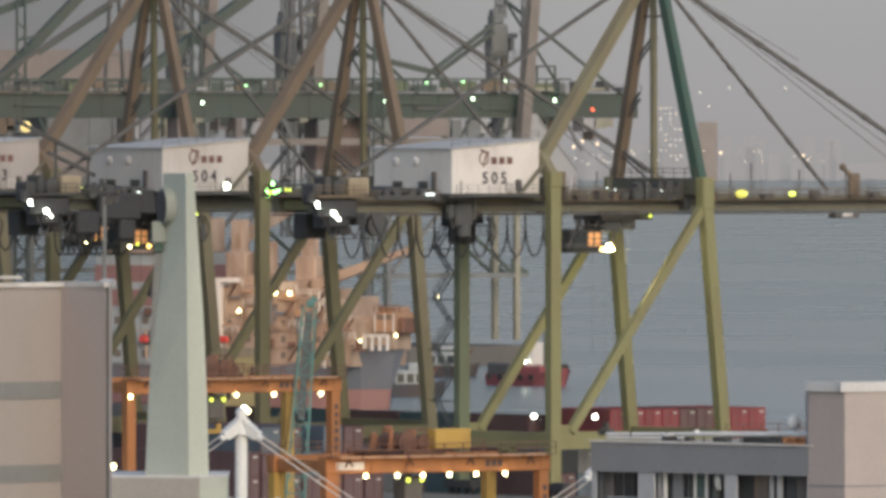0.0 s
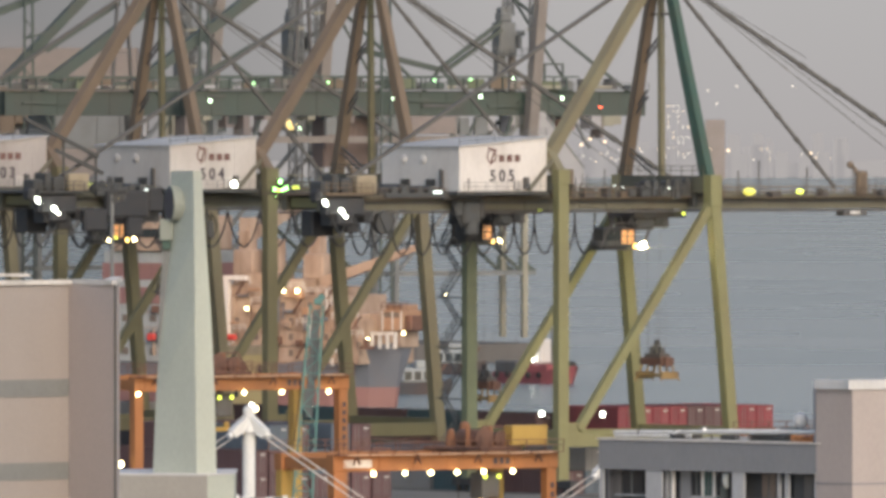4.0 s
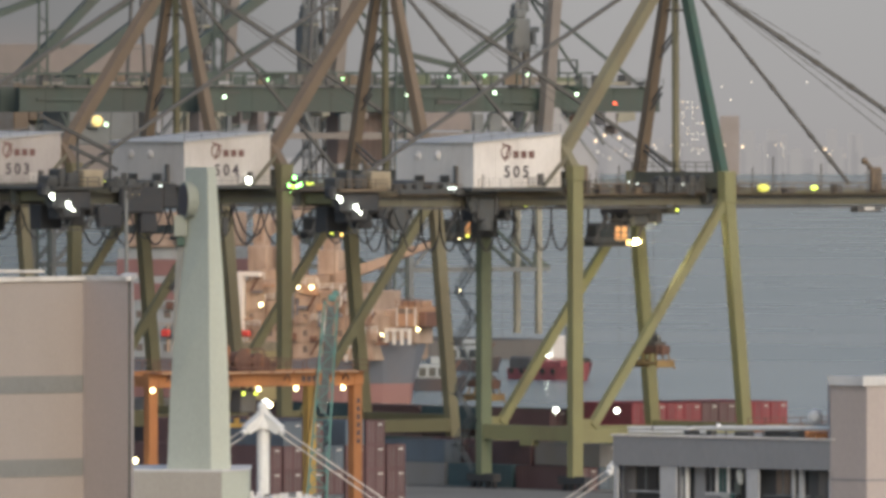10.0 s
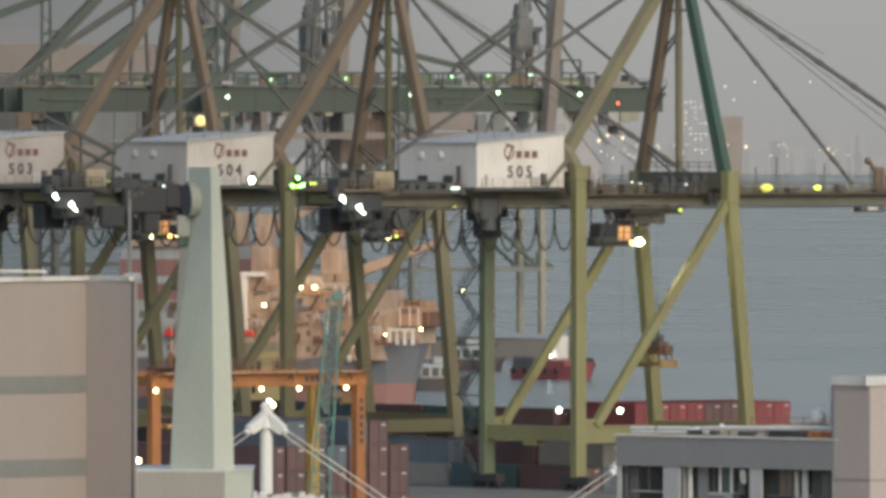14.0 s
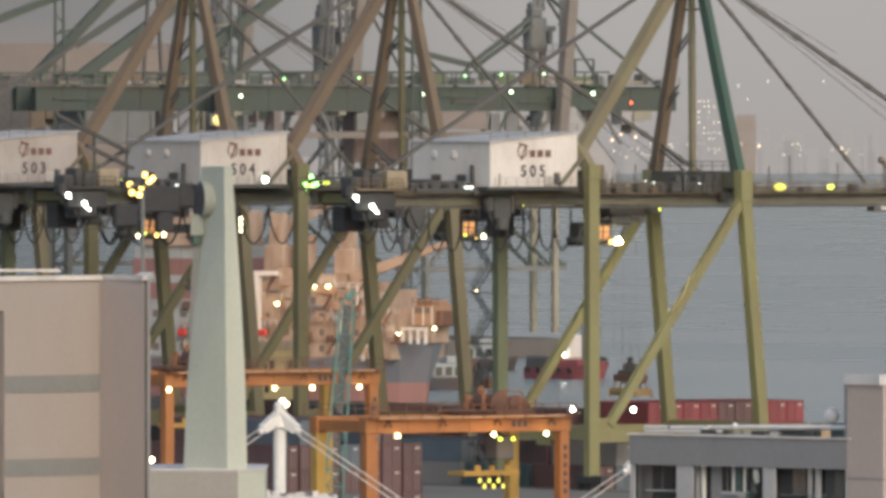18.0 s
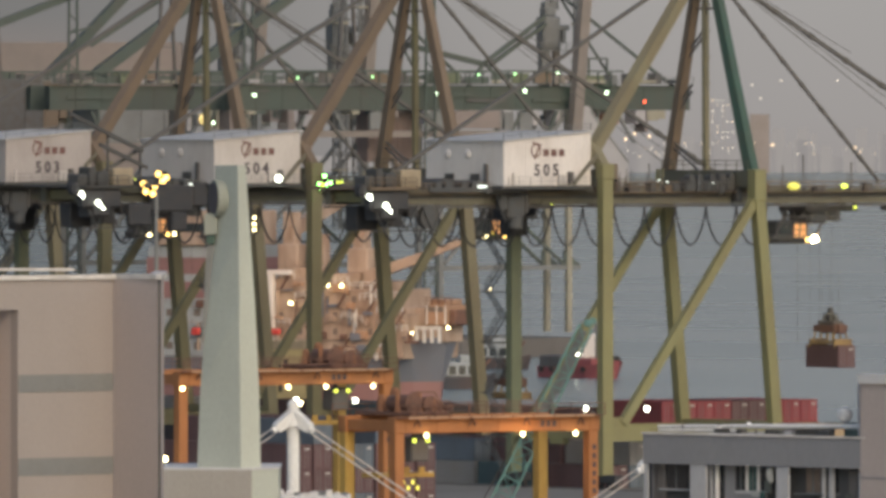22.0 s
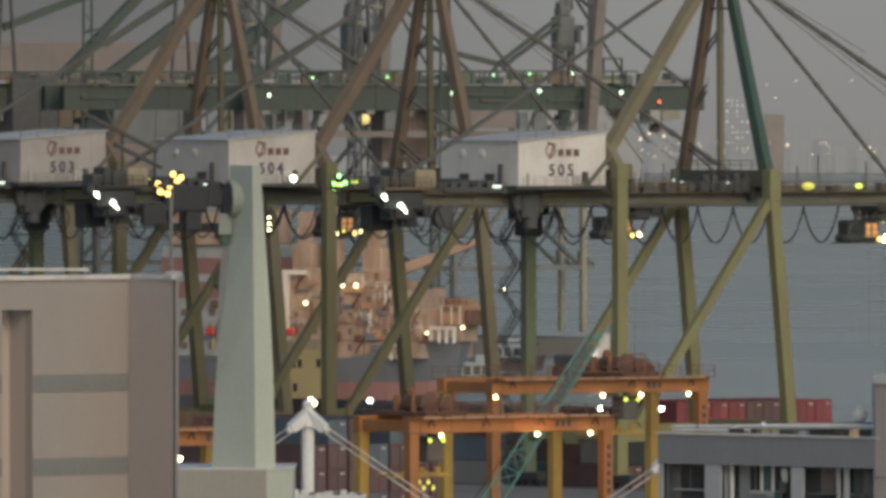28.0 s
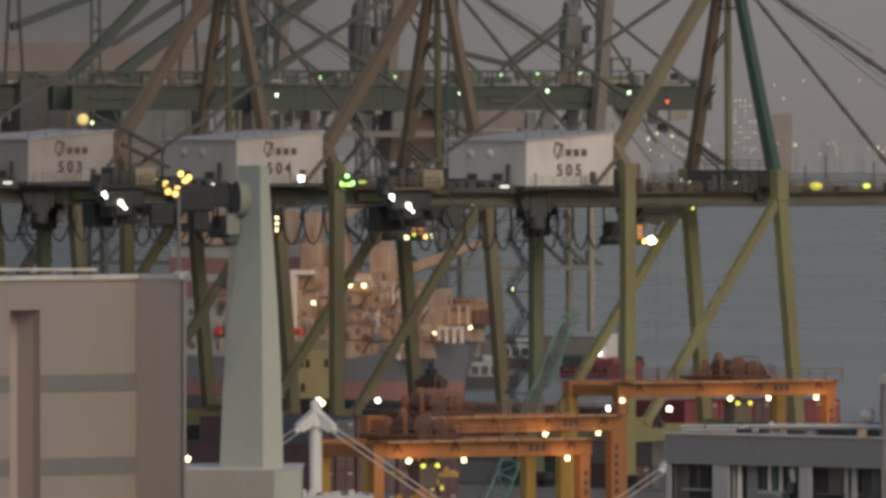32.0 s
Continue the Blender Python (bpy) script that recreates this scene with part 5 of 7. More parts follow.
def right_block():
    """Low block; its facade comes nearer to the right, a stair tower at its end."""
    c = thing("office_block", pose(6.56, 555, 0), "grey office block with recessed windows and flat roof", "building")
    a = math.sqrt(0.5)
    P = lambda k, d=0.0: (a * k + a * d, -a * k + a * d)
    top, L = 30.6, 12.0
    part("parapet_beam", prism([P(0), P(L), P(L, 0.5), P(0, 0.5)], top - 1.15, top), SLATE, c, "slate-grey parapet band")
    part("roof", prism([P(0.3, 0.5), P(L, 0.5), P(L, 9.0), P(0.3, 9.0)], top - 0.9, top - 0.5), PALEGREY, c)
    part("side_wall", prism([P(0, 0.5), P(0.3, 0.5), P(0.3, 9.0), P(0, 9.0)], 0, top), SLATE, c)
    part("parapet_coping", prism([P(-0.06, -0.06), P(L, -0.06), P(L, 0.55), P(-0.06, 0.55)], top + 0.004, top + 0.07), COPING, c)
    for s in range(9):
        zf = top - 1.15 - 3.3 * (s + 1)
        if zf < 0:
            break
        part("spandrel", prism([P(0), P(L), P(L, 0.4), P(0, 0.4)], zf, zf + 1.15), SLATE, c)
    for k, w in ((0.0, 0.2), (2.52, 0.88), (7.2, 0.65)):
        part("pier", prism([P(k, 0.05), P(k + w, 0.05), P(k + w, 0.14), P(k, 0.14)], 0, top - 1.15), PIERGREY, c, "pale grey pier")
    for s in range(8):
        z0, z1 = top - 1.15 - 2.15 - 3.3 * s, top - 1.15 - 3.3 * s
        if z0 < 1:
            break
        if s == 0:
            continue
        for k0, k1 in ((0.2, 2.52), (3.4, 7.2), (7.85, L)):
            w = part("window", prism([P(k0, 0.55), P(k1, 0.55), P(k1, 0.6), P(k0, 0.6)], z0, z1), GLASS, c, "dark recessed window strip")
            n = 6 if k0 > 1 else 4
            for i in range(n + 1):
                k = k0 + (k1 - k0) * i / n
                part("mullion", prism([P(k - 0.04, 0.45), P(k + 0.04, 0.45), P(k + 0.04, 0.56), P(k - 0.04, 0.56)], z0, z1), PIERGREY if i == 3 and k0 > 1 else BLACK, w)
    # top storey: open galleries with doors, posts, curtains and washing; each slab by its span along the front, depth and drop under the band
    zt = top - 1.15

    def slab(name, k0, k1, d, drop0, drop1, mat, label="", thick=0.06):
        return part(name, prism([P(k0 - d, d), P(k1 - d, d), P(k1 - d, d + thick), P(k0 - d, d + thick)], zt - drop1, zt - drop0), mat, c, label)

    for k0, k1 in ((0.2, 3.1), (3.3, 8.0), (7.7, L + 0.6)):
        slab("gallery_back", k0, k1, 0.62, 0.0, 2.1, GALLERY, "back wall of the gallery, its shade put into the colour")
    slab("curtain", 0.62, 1.25, 0.5, 0.0, 1.9, DUSTCURTAIN, "brown-grey curtain")
    slab("window", 1.32, 2.45, 0.5, 0.06, 0.98, GLASS, "dark window")
    slab("sill", 0.9, 2.6, 0.46, 0.98, 1.08, PIERGREY)
    slab("window_frame", 1.78, 1.84, 0.47, 0.06, 0.98, STEEL)
    for k0, k1, mat, lab in ((3.64, 3.76, PIERGREY, "grey post"), (3.94, 4.07, PIPEWHITE, "white post"), (9.69, 9.82, PIERGREY, "pale post"), (10.08, 10.3, PIERGREY, "grey post"), (11.68, 11.8, PIPEWHITE, "white edge trim")):
        slab("post", k0, k1, 0.3, 0.0, 2.1, mat, lab, 0.12)
    slab("door", 4.13, 4.44, 0.5, 0.0, 2.1, GLASS, "dark doorway")
    slab("wall_panel", 4.48, 5.02, 0.46, 0.0, 2.1, SLATE)
    for k0, k1, mat in ((5.07, 5.59, GLASS), (5.75, 6.2, GREENGLASS), (6.37, 6.69, GLASS), (8.88, 9.62, FARGLASS), (9.86, 10.04, GLASS), (10.36, 10.6, GLASS)):
        slab("window", k0, k1, 0.5, 0.04, 0.98, mat, "dim bluish window")
    for k0, k1 in ((5.61, 5.73), (6.22, 6.35)):
        slab("window_frame", k0, k1, 0.46, 0.0, 1.0, PIPEWHITE, "white window frame")
    for k in (5.32, 5.96, 9.2):
        slab("window_frame", k, k + 0.05, 0.47, 0.04, 0.98, STEEL)
    slab("sill", 5.04, 6.75, 0.44, 0.98, 1.1, PIERGREY)
    slab("wall_panel", 5.04, 6.75, 0.5, 1.1, 2.1, SLATE)
    slab("sill", 8.85, 10.65, 0.44, 0.98, 1.08, STEEL)
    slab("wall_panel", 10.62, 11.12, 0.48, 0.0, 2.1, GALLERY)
    slab("curtain", 11.15, 11.62, 0.48, 0.1, 1.2, DUSTCURTAIN, "brown-grey curtain")
    for k0, k1, d0, d1, mat, lab in ((5.9, 6.35, 1.02, 1.2, CURTAIN, "pale washing"), (6.36, 6.6, 1.0, 1.3, GREENGLASS, "dark green washing"), (6.62, 6.95, 0.55, 1.05, DARKCLOTH, "dark cloth"), (10.95, 11.3, 1.0, 1.5, DARKCLOTH, "dark rounded bundle")):
        slab("washing", k0, k1, 0.25, d0, d1, mat, lab)
    for k0, k1 in ((0.5, 2.3), (8.0, 9.6)):
        part("gallery_rail", rod(bm(), P(k0, 0.2) + (zt - 1.05,), P(k1, 0.2) + (zt - 1.05,), 0.03, 8), STEEL, c)
    b = rod(bm(), P(4.6, 1.2) + (top + 0.36,), P(L, 1.2) + (top + 0.46,), 0.1, 10)
    ball(b, P(4.6, 1.2) + (top + 0.4,), 0.14, 10)
    part("roof_pipe", b, PIPEWHITE, c, "white pipe along the roof edge")
    b = rod(bm(), P(-0.6, 1.5) + (top + 0.26,), P(5.2, 1.5) + (top + 0.37,), 0.075, 10)
    part("roof_pipe", b, PIPEWHITE, c, "slim white pipe along the roof edge")
    b = rod(bm(), P(0.0, 0.9) + (top + 0.14,), P(4.2, 0.9) + (top + 0.2,), 0.055, 10)
    rod(b, P(3.0, 0.9) + (top + 0.18,), P(3.4, 1.1) + (top + 0.38,), 0.06, 8)
    part("roof_pipe", b, PIPEWHITE, c, "slim white pipe along the roof edge")
    for k in (1, 3, 5, 7, 9, 11):
        part("pipe_stand", rod(bm(), P(k, 1.2) + (top - 0.5,), P(k, 1.2) + (top + 0.4,), 0.04, 6), DARK, c)
    cb = box(bm(), -0.14, 0.14, -0.1, 0.1, 0.32, 0.8, 0.08)
    ball(cb, (0.02, 0, 0.3), 0.13, 12)
    o = part("hanging_cloth", cb, CURTAIN, c, "pale cloth hung before the window")
    o.matrix_local = pose(*P(6.72, 0.2), top - 1.98)
    for k0, k1, d in ((3.1, 3.9, 0.8), (4.3, 4.6, 0.8), (5.9, 6.3, 0.75), (6.2, 6.7, 0.7), (8.6, 8.8, 0.8), (8.8, 9.4, 0.7)):
        part("roof_dark_strip", prism([P(k0, d), P(k1, d), P(k1, d + 0.3), P(k0, d + 0.3)], top + 0.08, top + 0.26), BLACK, c, "dark strip under the pipes")
    part("roof_box", prism([P(6.9, 1.4), P(8.3, 1.4), P(8.3, 2.2), P(6.9, 2.2)], top - 0.5, top + 0.35), DARK, c)
    part("roof_dome", ball(bm(), P(9.6, 1.4) + (top + 0.88,), 0.3, 16), PIPEWHITE, c, "white round roof dome")
    # stair tower: dark side and light side meet in a corner
    q = P(11.75)
    t = 32.75
    part("tower", prism([(q[0], q[1]), (q[0] + 1.36, q[1] - 1.5), (q[0] + 6.5, q[1] + 2.0), (q[0] + 5.0, q[1] + 6.0), (q[0], q[1] + 4.0)], 0, t), TOWERPINK, c, "pale plastered stair tower")
    part("tower_joint", prism([(q[0] - 0.02, q[1] - 0.02), (q[0] + 1.36, q[1] - 1.53), (q[0] + 6.53, q[1] + 2.0), (q[0] + 6.4, q[1] + 2.1), (q[0] + 1.36, q[1] - 1.3), (q[0] + 0.1, q[1] + 0.1)], 29.08, 29.14), SLATE, c, "thin shadow joint round the tower")
    part("tower_coping", prism([(q[0] + 1.2, q[1] - 1.7), (q[0] + 6.8, q[1] + 2.1), (q[0] + 6.4, q[1] + 2.8), (q[0] + 1.0, q[1] - 0.9)], t + 0.004, t + 0.38), PALEGREY, c)
    part("tower_coping", prism([(q[0] - 0.1, q[1] - 0.06), (q[0] + 1.2, q[1] - 1.5), (q[0] + 1.3, q[1] - 0.8), (q[0] + 0.2, q[1] + 0.6)], t + 0.002, t + 0.36), PALEGREY, c)
    return c


right_block()


# ---- feeder ship alongside, and its deck boxes ----
HULL = material("dark_ship_hull", (0.05, 0.05, 0.06), 0.5, dirt=(0.12, 0.06, 0.04), amount=0.5, scale=0.15, streak=0.3)


# the ochre of lamplight on the deck house is put into its wall colour
OCHRE = material("ochre_lamplit_wall", (0.44, 0.36, 0.19), 0.8, dirt=(0.28, 0.21, 0.11), amount=0.3, scale=0.3, streak=0.4)


def feeder():
    c = thing("container_ship", on_quay(29.2, 26), "dark-hulled feeder container ship moored at the quay", "ship")
    b = bm()
    box(b, 0, 24.6, 2, 16.2, -3.4, 6.13, 0.3)
    box(b, 0.2, 22.8, 16.2, 150, -3.4, 5.2, 0.3)
    box(b, 0.6, 22.4, -45, 2, -3.4, 4.2, 0.3)
    part("hull", b, HULL, c)
    part("hatch_cover", box(bm(), 0.4, 24.3, 3, 15.8, 6.13, 6.49, 0.05), RUST, c)
    for k in range(9):
        part("hatch_cover", box(bm(), 0.6, 22.4, 17 + 14.5 * k, 30.8 + 14.5 * k, 5.2, 5.55, 0.05), RUST, c)
    h = part("deck_house", box(bm(), 3.3, 9.7, 84, 86.6, 5.2, 14.9, 0.1), OCHRE, c, "plain deck house, ochre lamplight put into its paint")
    part("house_cap", box(bm(), 3.2, 9.8, 83.9, 86.7, 14.0, 15.1, 0.05), CREAM, h)
    for x, z in ((4.6, 12.3), (5.5, 12.3), (8.3, 12.3), (4.8, 9.4)):
        part("window", box(bm(), x - 0.3, x + 0.3, 83.93, 83.99, z - 0.5, z + 0.5, 0.02), GLASS, h)
    return c


feeder()
random.seed(4)
for i in range(9):
    container("red" if i == 0 else random.choice(["red", "red", "red", "maroon"]), on_quay(31.7 + 2.55 * i, 29.3, 6.5), group="containers on the ship's deck", where="on the ship's deck")
for j in (1, 2, 3, 4, 5, 7, 8):
    for i in (0, 1):
        container(random.choice(["maroon", "grey", "maroon", "green", "teal"]), on_quay(30.5 + 2.55 * i, 30.6 + 13.0 * j, 5.56), group="containers on the ship's deck")
for q0 in (4.0, 17.0, 30.0, 43.0, 56.0, 70.0):
    for i in range(6):
        for k in range(random.choice((1, 2, 2))):
            container(random.choice(["maroon", "maroon", "grey", "blue", "maroon", "green", "blue", "teal", "maroon"]), on_quay(5.0 + 2.75 * i, q0, 2.6 * k))

for i in range(7):
    for j in range(2):
        for k in range(4 if i % 3 else 3):
            container(random.choice(["maroon", "maroon", "maroon", "maroon", "blue"]), on_quay(-93.0 + 2.7 * i, -70.0 + 12.6 * j, 2.6 * k))

# boxes that the nearest crane loads
load_blue = container("teal", on_quay(14.1, 5.6, 1.3), 6.1, "containers being loaded", "being loaded by the crane")
load_cream = container("cream", on_quay(18.5, 5.6, 1.3), 6.1, "containers being loaded", "being loaded by the crane")
load_dark = container("maroon", on_quay(10.8, 5.6, 1.3), 6.1, "containers being loaded", "being loaded by the crane")


def trailer(x):
    c = thing("trailer", on_quay(x, 5.4), "flat steel yard trailer under the crane", "trailer", "yard trailers")
    part("bed", box(bm(), -1.2, 1.2, -0.2, 6.6, 0.95, 1.29, 0.03), RUST, c)
    for y in (0.8, 2.0, 5.2):
        for k in (-0.95, 0.95):
            part("wheel", rod(bm(), (k - 0.15, y, 0.5), (k + 0.15, y, 0.5), 0.5, 14), TYRE, c, "black tyre")


for x in (10.8, 14.1, 18.5):
    trailer(x)

# ---- the far berth: tall green cranes, a cargo ship, tugs ----
# slanting members behind each far pylon: both ends, width, depth
BACK_MEMBERS = {0: (((-18.2, 6.0, 51.4), (-3.8, 6.0, 60.2), 0.50, 0.75), ((-15.9, 7.0, 51.1), (-3.0, 7.0, 58.8), 0.50, 0.75), ((-35.9, 6.5, 54.8), (-17.8, 6.5, 51.2), 0.70, 1.00), ((-18.2, 6.0, 51.4), (-21.0, 6.0, 48.0), 0.50, 0.60), ((-17.9, 6.0, 51.4), (-14.2, 6.0, 48.0), 0.50, 0.60)),
                1: (((-49.4, 4.0, 47.8), (-15.0, 4.0, 68.8), 1.60, 2.00), ((-30.1, 5.0, 51.2), (-10.7, 5.0, 60.4), 0.50, 0.80), ((-68.0, 5.0, 54.7), (-51.1, 5.0, 63.8), 0.40, 0.60)),
                2: (((-34.5, 10.0, 48.7), (-7.7, 10.0, 71.8), 1.40, 1.90), ((-29.4, 4.0, 47.9), (3.5, 4.0, 68.1), 1.60, 2.10), ((-33.4, 4.0, 57.4), (-27.0, 4.0, 58.8), 0.30, 0.40), ((-51.9, 4.0, 58.5), (-27.8, 4.0, 66.2), 1.00, 1.40))}


def far_crane(m, reach, number):
    """x to the water, y along the quay, z up; origin under the seaward leg."""
    c = thing("far_quay_crane", m, "tall dull-green ship-to-shore crane at a far berth", "crane", "tall green cranes at the far berth")
    for y in (5.0, 11.2):
        b = bm()
        box(b, -78, reach, y - 0.7, y + 0.7, 42.6, 47.2, 0.06)
        for i in range(int((reach + 78) / 6)):
            box(b, -78 + 6 * i, -77.8 + 6 * i, y - 0.8, y + 0.8, 42.65, 47.15)
        part("girder", b, FARGIRDER, c, "deep green box girder")
        b = bm()
        yy = y - 1.8 if y < 8 else y + 1.8
        box(b, -78, reach, min(y, yy), max(y, yy), 47.5, 47.65)
        handrail(b, (-78, yy, 47.65), (reach, yy, 47.65), 1.2, 2.2, 0.06)
        part("walkway", b, FARGREY, c, "pale walkway with handrail")
    for x in (-70, -52, -30, -12, 4, reach - 1.5):
        part("cross_tie", beam(bm(), (x, 5.6, 45.0), (x, 10.6, 45.0), 0.9, 1.6), FARGREEN, c)
    dx = (0.0, -6.8, 9.0)[number]
    for y in (3.9, 10.65):
        part("leg_tie", beam(bm(), (-32.0, y, 13.1), (2.6, y, 13.1), 0.6, 0.85), FARGREY, c)
        gs = bm()
        pts = [gs.verts.new((x, yy, z)) for yy in (y - 0.2, y + 0.2) for x, z in ((-1.2, 13.5), (2.9, 13.5), (-1.2, 16.3))]
        for f in ((0, 1, 2), (5, 4, 3), (0, 3, 4, 1), (1, 4, 5, 2), (2, 5, 3, 0)):
            gs.faces.new([pts[i] for i in f])
        part("gusset_plate", gs, FARGREEN, c)
        part("leg_strut", beam(bm(), (-10.5, y, 21.0), (-1.0, y, 13.6), 0.5, 0.6), FARGREEN, c)
        part("leg", beam(bm(), (0, y, 1.0), (0, y, 42.8), 0.95, 1.1), FARLEG, c, "pale weathered leg")
        part("leg", beam(bm(), (-30, y, 1.0), (-30, y, 42.8), 0.95, 1.1), FARGREY, c)
        part("brace", beam(bm(), (-29, y, 14.0), (-1, y, 41.5), 0.6, 0.7), FARGREY, c)
    part("pylon_leg", beam(bm(), (dx - 1.0, 1.0, 36.0), (dx + 2.0, 1.0, 68), 1.9, 2.1), FARBROWN, c, "stout brown pylon leg")
    part("pylon_leg", beam(bm(), (dx - 1.9, 9.0, 46.5), (dx - 1.9, 9.0, 56), 1.5, 1.9), FARGREY, c)
    part("pylon_leg", beam(bm(), (dx + 0.9, 9.0, 46.5), (dx + 0.9, 9.0, 56), 1.0, 1.2), FARBROWN, c)
    for p, q, w, h in BACK_MEMBERS[number]:
        part("back_member", beam(bm(), p, q, w, h), FARGREEN, c, "slanting dull-green back member")
    hb = box(bm(), dx - 2.9, dx + 1.0, 7.6, 10.4, 54.0, 60.2, 0.3)
    box(hb, dx - 2.3, dx + 0.2, 7.8, 10.2, 60.2, 62.0, 0.3)
    box(hb, dx + 0.9, dx + 3.4, 8.0, 9.6, 57.6, 58.6, 0.1)
    box(hb, dx + 1.6, dx + 2.6, 8.0, 9.6, 55.2, 57.6, 0.1)
    for x in (dx - 1.6, dx - 0.2):
        rod(hb, (x, 8.2, 62.4), (x, 9.6, 62.4), 0.7, 12)
    part("pylon_head", hb, FARGREY, c, "grey sheave head")
    hr = handrail(bm(), (dx - 3.6, 7.4, 54.0), (dx + 3.6, 7.4, 54.0), 1.2, 1.2, 0.06)
    box(hr, dx - 3.6, dx + 3.6, 7.4, 10.6, 53.8, 54.0)
    part("head_platform", hr, FARGREY, c)
    part("sheave_frame", lattice(bm(), (dx, 9, 61.5), (dx, 9, 66), 1.6, 1.0, 3, 0.25, 0.15), FARGREY, c)
    for x, w in ((reach * 0.45, 0.4), (reach * 0.92, 0.5)):
        part("forestay", beam(bm(), (0.3, 8, 64.8), (x, 6.0, 46.8), w, w), FARGREEN, c)
    if number == 1:
        part("machinery_house", box(bm(), -67, -51, 3.5, 12.5, 36.4, 42.6, 0.1), FARGREY, c, "pale grey machinery house under the girder")
    if number == 0:
        cs = bm()
        ring = [(0.9, 43.4), (4.0, 43.4), (13.1, 33.7), (13.8, 28.0), (4.6, 28.0), (0.9, 38.0)]
        fr, bk = ([cs.verts.new((x, y, z)) for x, z in ring] for y in (3.0, 6.6))
        for i in range(6):
            cs.faces.new((fr[i], bk[i], bk[(i + 1) % 6], fr[(i + 1) % 6]))
        cs.faces.new(fr[::-1])
        cs.faces.new(bk)
        part("sloping_casing", cs, FARCASE, c, "pale grey sheet casing with a sloping top")
        part("casing_seam", beam(bm(), (4.4, 2.9, 42.4), (13.4, 2.9, 32.8), 0.1, 0.3), FARGREY, c)
        part("hung_house", box(bm(), -27.0, -16.5, 3.0, 6.0, 39.2, 42.5, 0.1), FARPINK, c, "dull pinkish house hung under the girder")
        for x, w in ((-46.5, 2.6), (-33.5, 2.8), (-15.5, 2.2), (-12.0, 3.0)):
            part("pale_panel", box(bm(), x, x + w, 3.2, 4.0, 39.0, 42.3, 0.1), FARGREY, c, "grey panel under the girder")
        hh = part("hoist_house", box(bm(), -43.5, -32.0, 8.2, 11.8, 33.0, 42.5, 0.12), MAROONHOUSE, c, "dull red-brown ribbed hoist house under the girder")
        for i in range(9):
            part("rib", box(bm(), -43.2 + 1.3 * i, -43.05 + 1.3 * i, 8.12, 8.3, 33.2, 42.3), MAROONHOUSE, hh)
        part("cable_trough", beam(bm(), (-60, 3.4, 38.2), (2, 3.4, 38.2), 0.9, 1.2), FARBROWN, c, "brown cable trough under the girder")
    b = box(bm(), 10.0, 13.5, 6.0, 9.0, 40.0, 42.6, 0.1)
    part("driver_cab", b, FARCAB, c, "faded red driver's cab")
    towers = ((1.0, 47.6, 1.3),), ((-12.2, 20.0, 1.8), (-7.4, 30.0, 2.0)), ((4.4, 20.0, 2.4), (10.3, 8.0, 1.5))
    for x, z, w in towers[number]:
        lt = lattice(bm(), (x, 2.0, z), (x, 2.0, 70), w, w, int((70 - z) / 2.6), 0.3, 0.14)
        part("lift_tower", lt, FARGREY, c, "slim grey lattice lift tower")
        for k in range(int((70 - z) / 7)):
            part("lift_landing", box(bm(), x - w * 0.7, x + w * 0.7, 0.8, 3.2, z + 4 + 7 * k, z + 4.4 + 7 * k), FARLEG, c)
    if number == 0:
        for p, q in (((5.4, 5.0, 52.3), (9.9, 5.0, 52.3)), ((9.9, 5.0, 52.4), (9.9, 5.0, 47.6)), ((5.6, 5.0, 52.3), (5.6, 5.0, 47.6))):
            part("deck_frame", beam(bm(), p, q, 0.3, 0.35), FARGREEN, c)
        part("deck_hood", ball(bm(), (9.0, 5.0, 47.6), 2.0, 12, 0.55), FARGREEN, c, "rounded hood on the girder deck")
    for x, k in ((-35.0, 0.9), (-32.2, -0.9)):
        part("lift_rail", beam(bm(), (x, 2.0, 1), (x + k * 0.6, 2.0, 72), 0.34, 0.4), FARGREEN, c, "slim lift rail")
    for k in range(14):
        part("lift_tie", beam(bm(), (-34.9, 2.0, 4 + 4.8 * k), (-32.3, 2.0, (6.4 if k % 2 else 1.6) + 4.8 * k), 0.16, 0.2), FARGREEN, c)
    for x in (-54.2, -49.8):
        part("aframe_leg", beam(bm(), (x, 3.0, 47.5), (-52.0 + (x + 52) * 0.25, 3.0, 72), 0.5, 0.5), DARK, c, "slim dark frame leg")
    for k in range(4):
        w = 2.2 - 0.36 * k
        part("aframe_tie", beam(bm(), (-52 - w, 3.0, 49.5 + 5 * k), (-52 + w, 3.0, 49.5 + 5 * k), 0.2, 0.2), DARK, c)
    random.seed(40 + number)
    for i in range(22):
        x, w, h = random.uniform(-77, reach - 3), random.uniform(0.6, 3.2), random.uniform(0.5, 2.0)
        part("deck_box", box(bm(), x, x + w, 3.6, 6.0, 47.66, 47.66 + h, 0.05), (FARGREY, FARGREEN, DARK)[i % 3], c, "small box on the girder deck")
    for i in range(24):
        x, w, h = random.uniform(-76, reach - 4), random.uniform(0.6, 3.0), random.uniform(1.0, 4.4)
        h = min(h, 0.7) if number == 0 and x < -42 else h
        part("hung_box", box(bm(), x, x + w, 4.0, 7.5, 42.55 - h, 42.55, 0.05), (FARGREY, FARCASE, FARGREEN, FARLEG, FARPINK)[i % 5], c, "gear hung under the girder")
    for i in range(7):
        x = random.uniform(-74, reach - 6)
        part("hung_strut", beam(bm(), (x, 3.4, 42.4), (x + random.uniform(-5, 5), 3.4, 36.5), 0.4, 0.5), (FARGREEN, FARGREY)[i % 2], c)
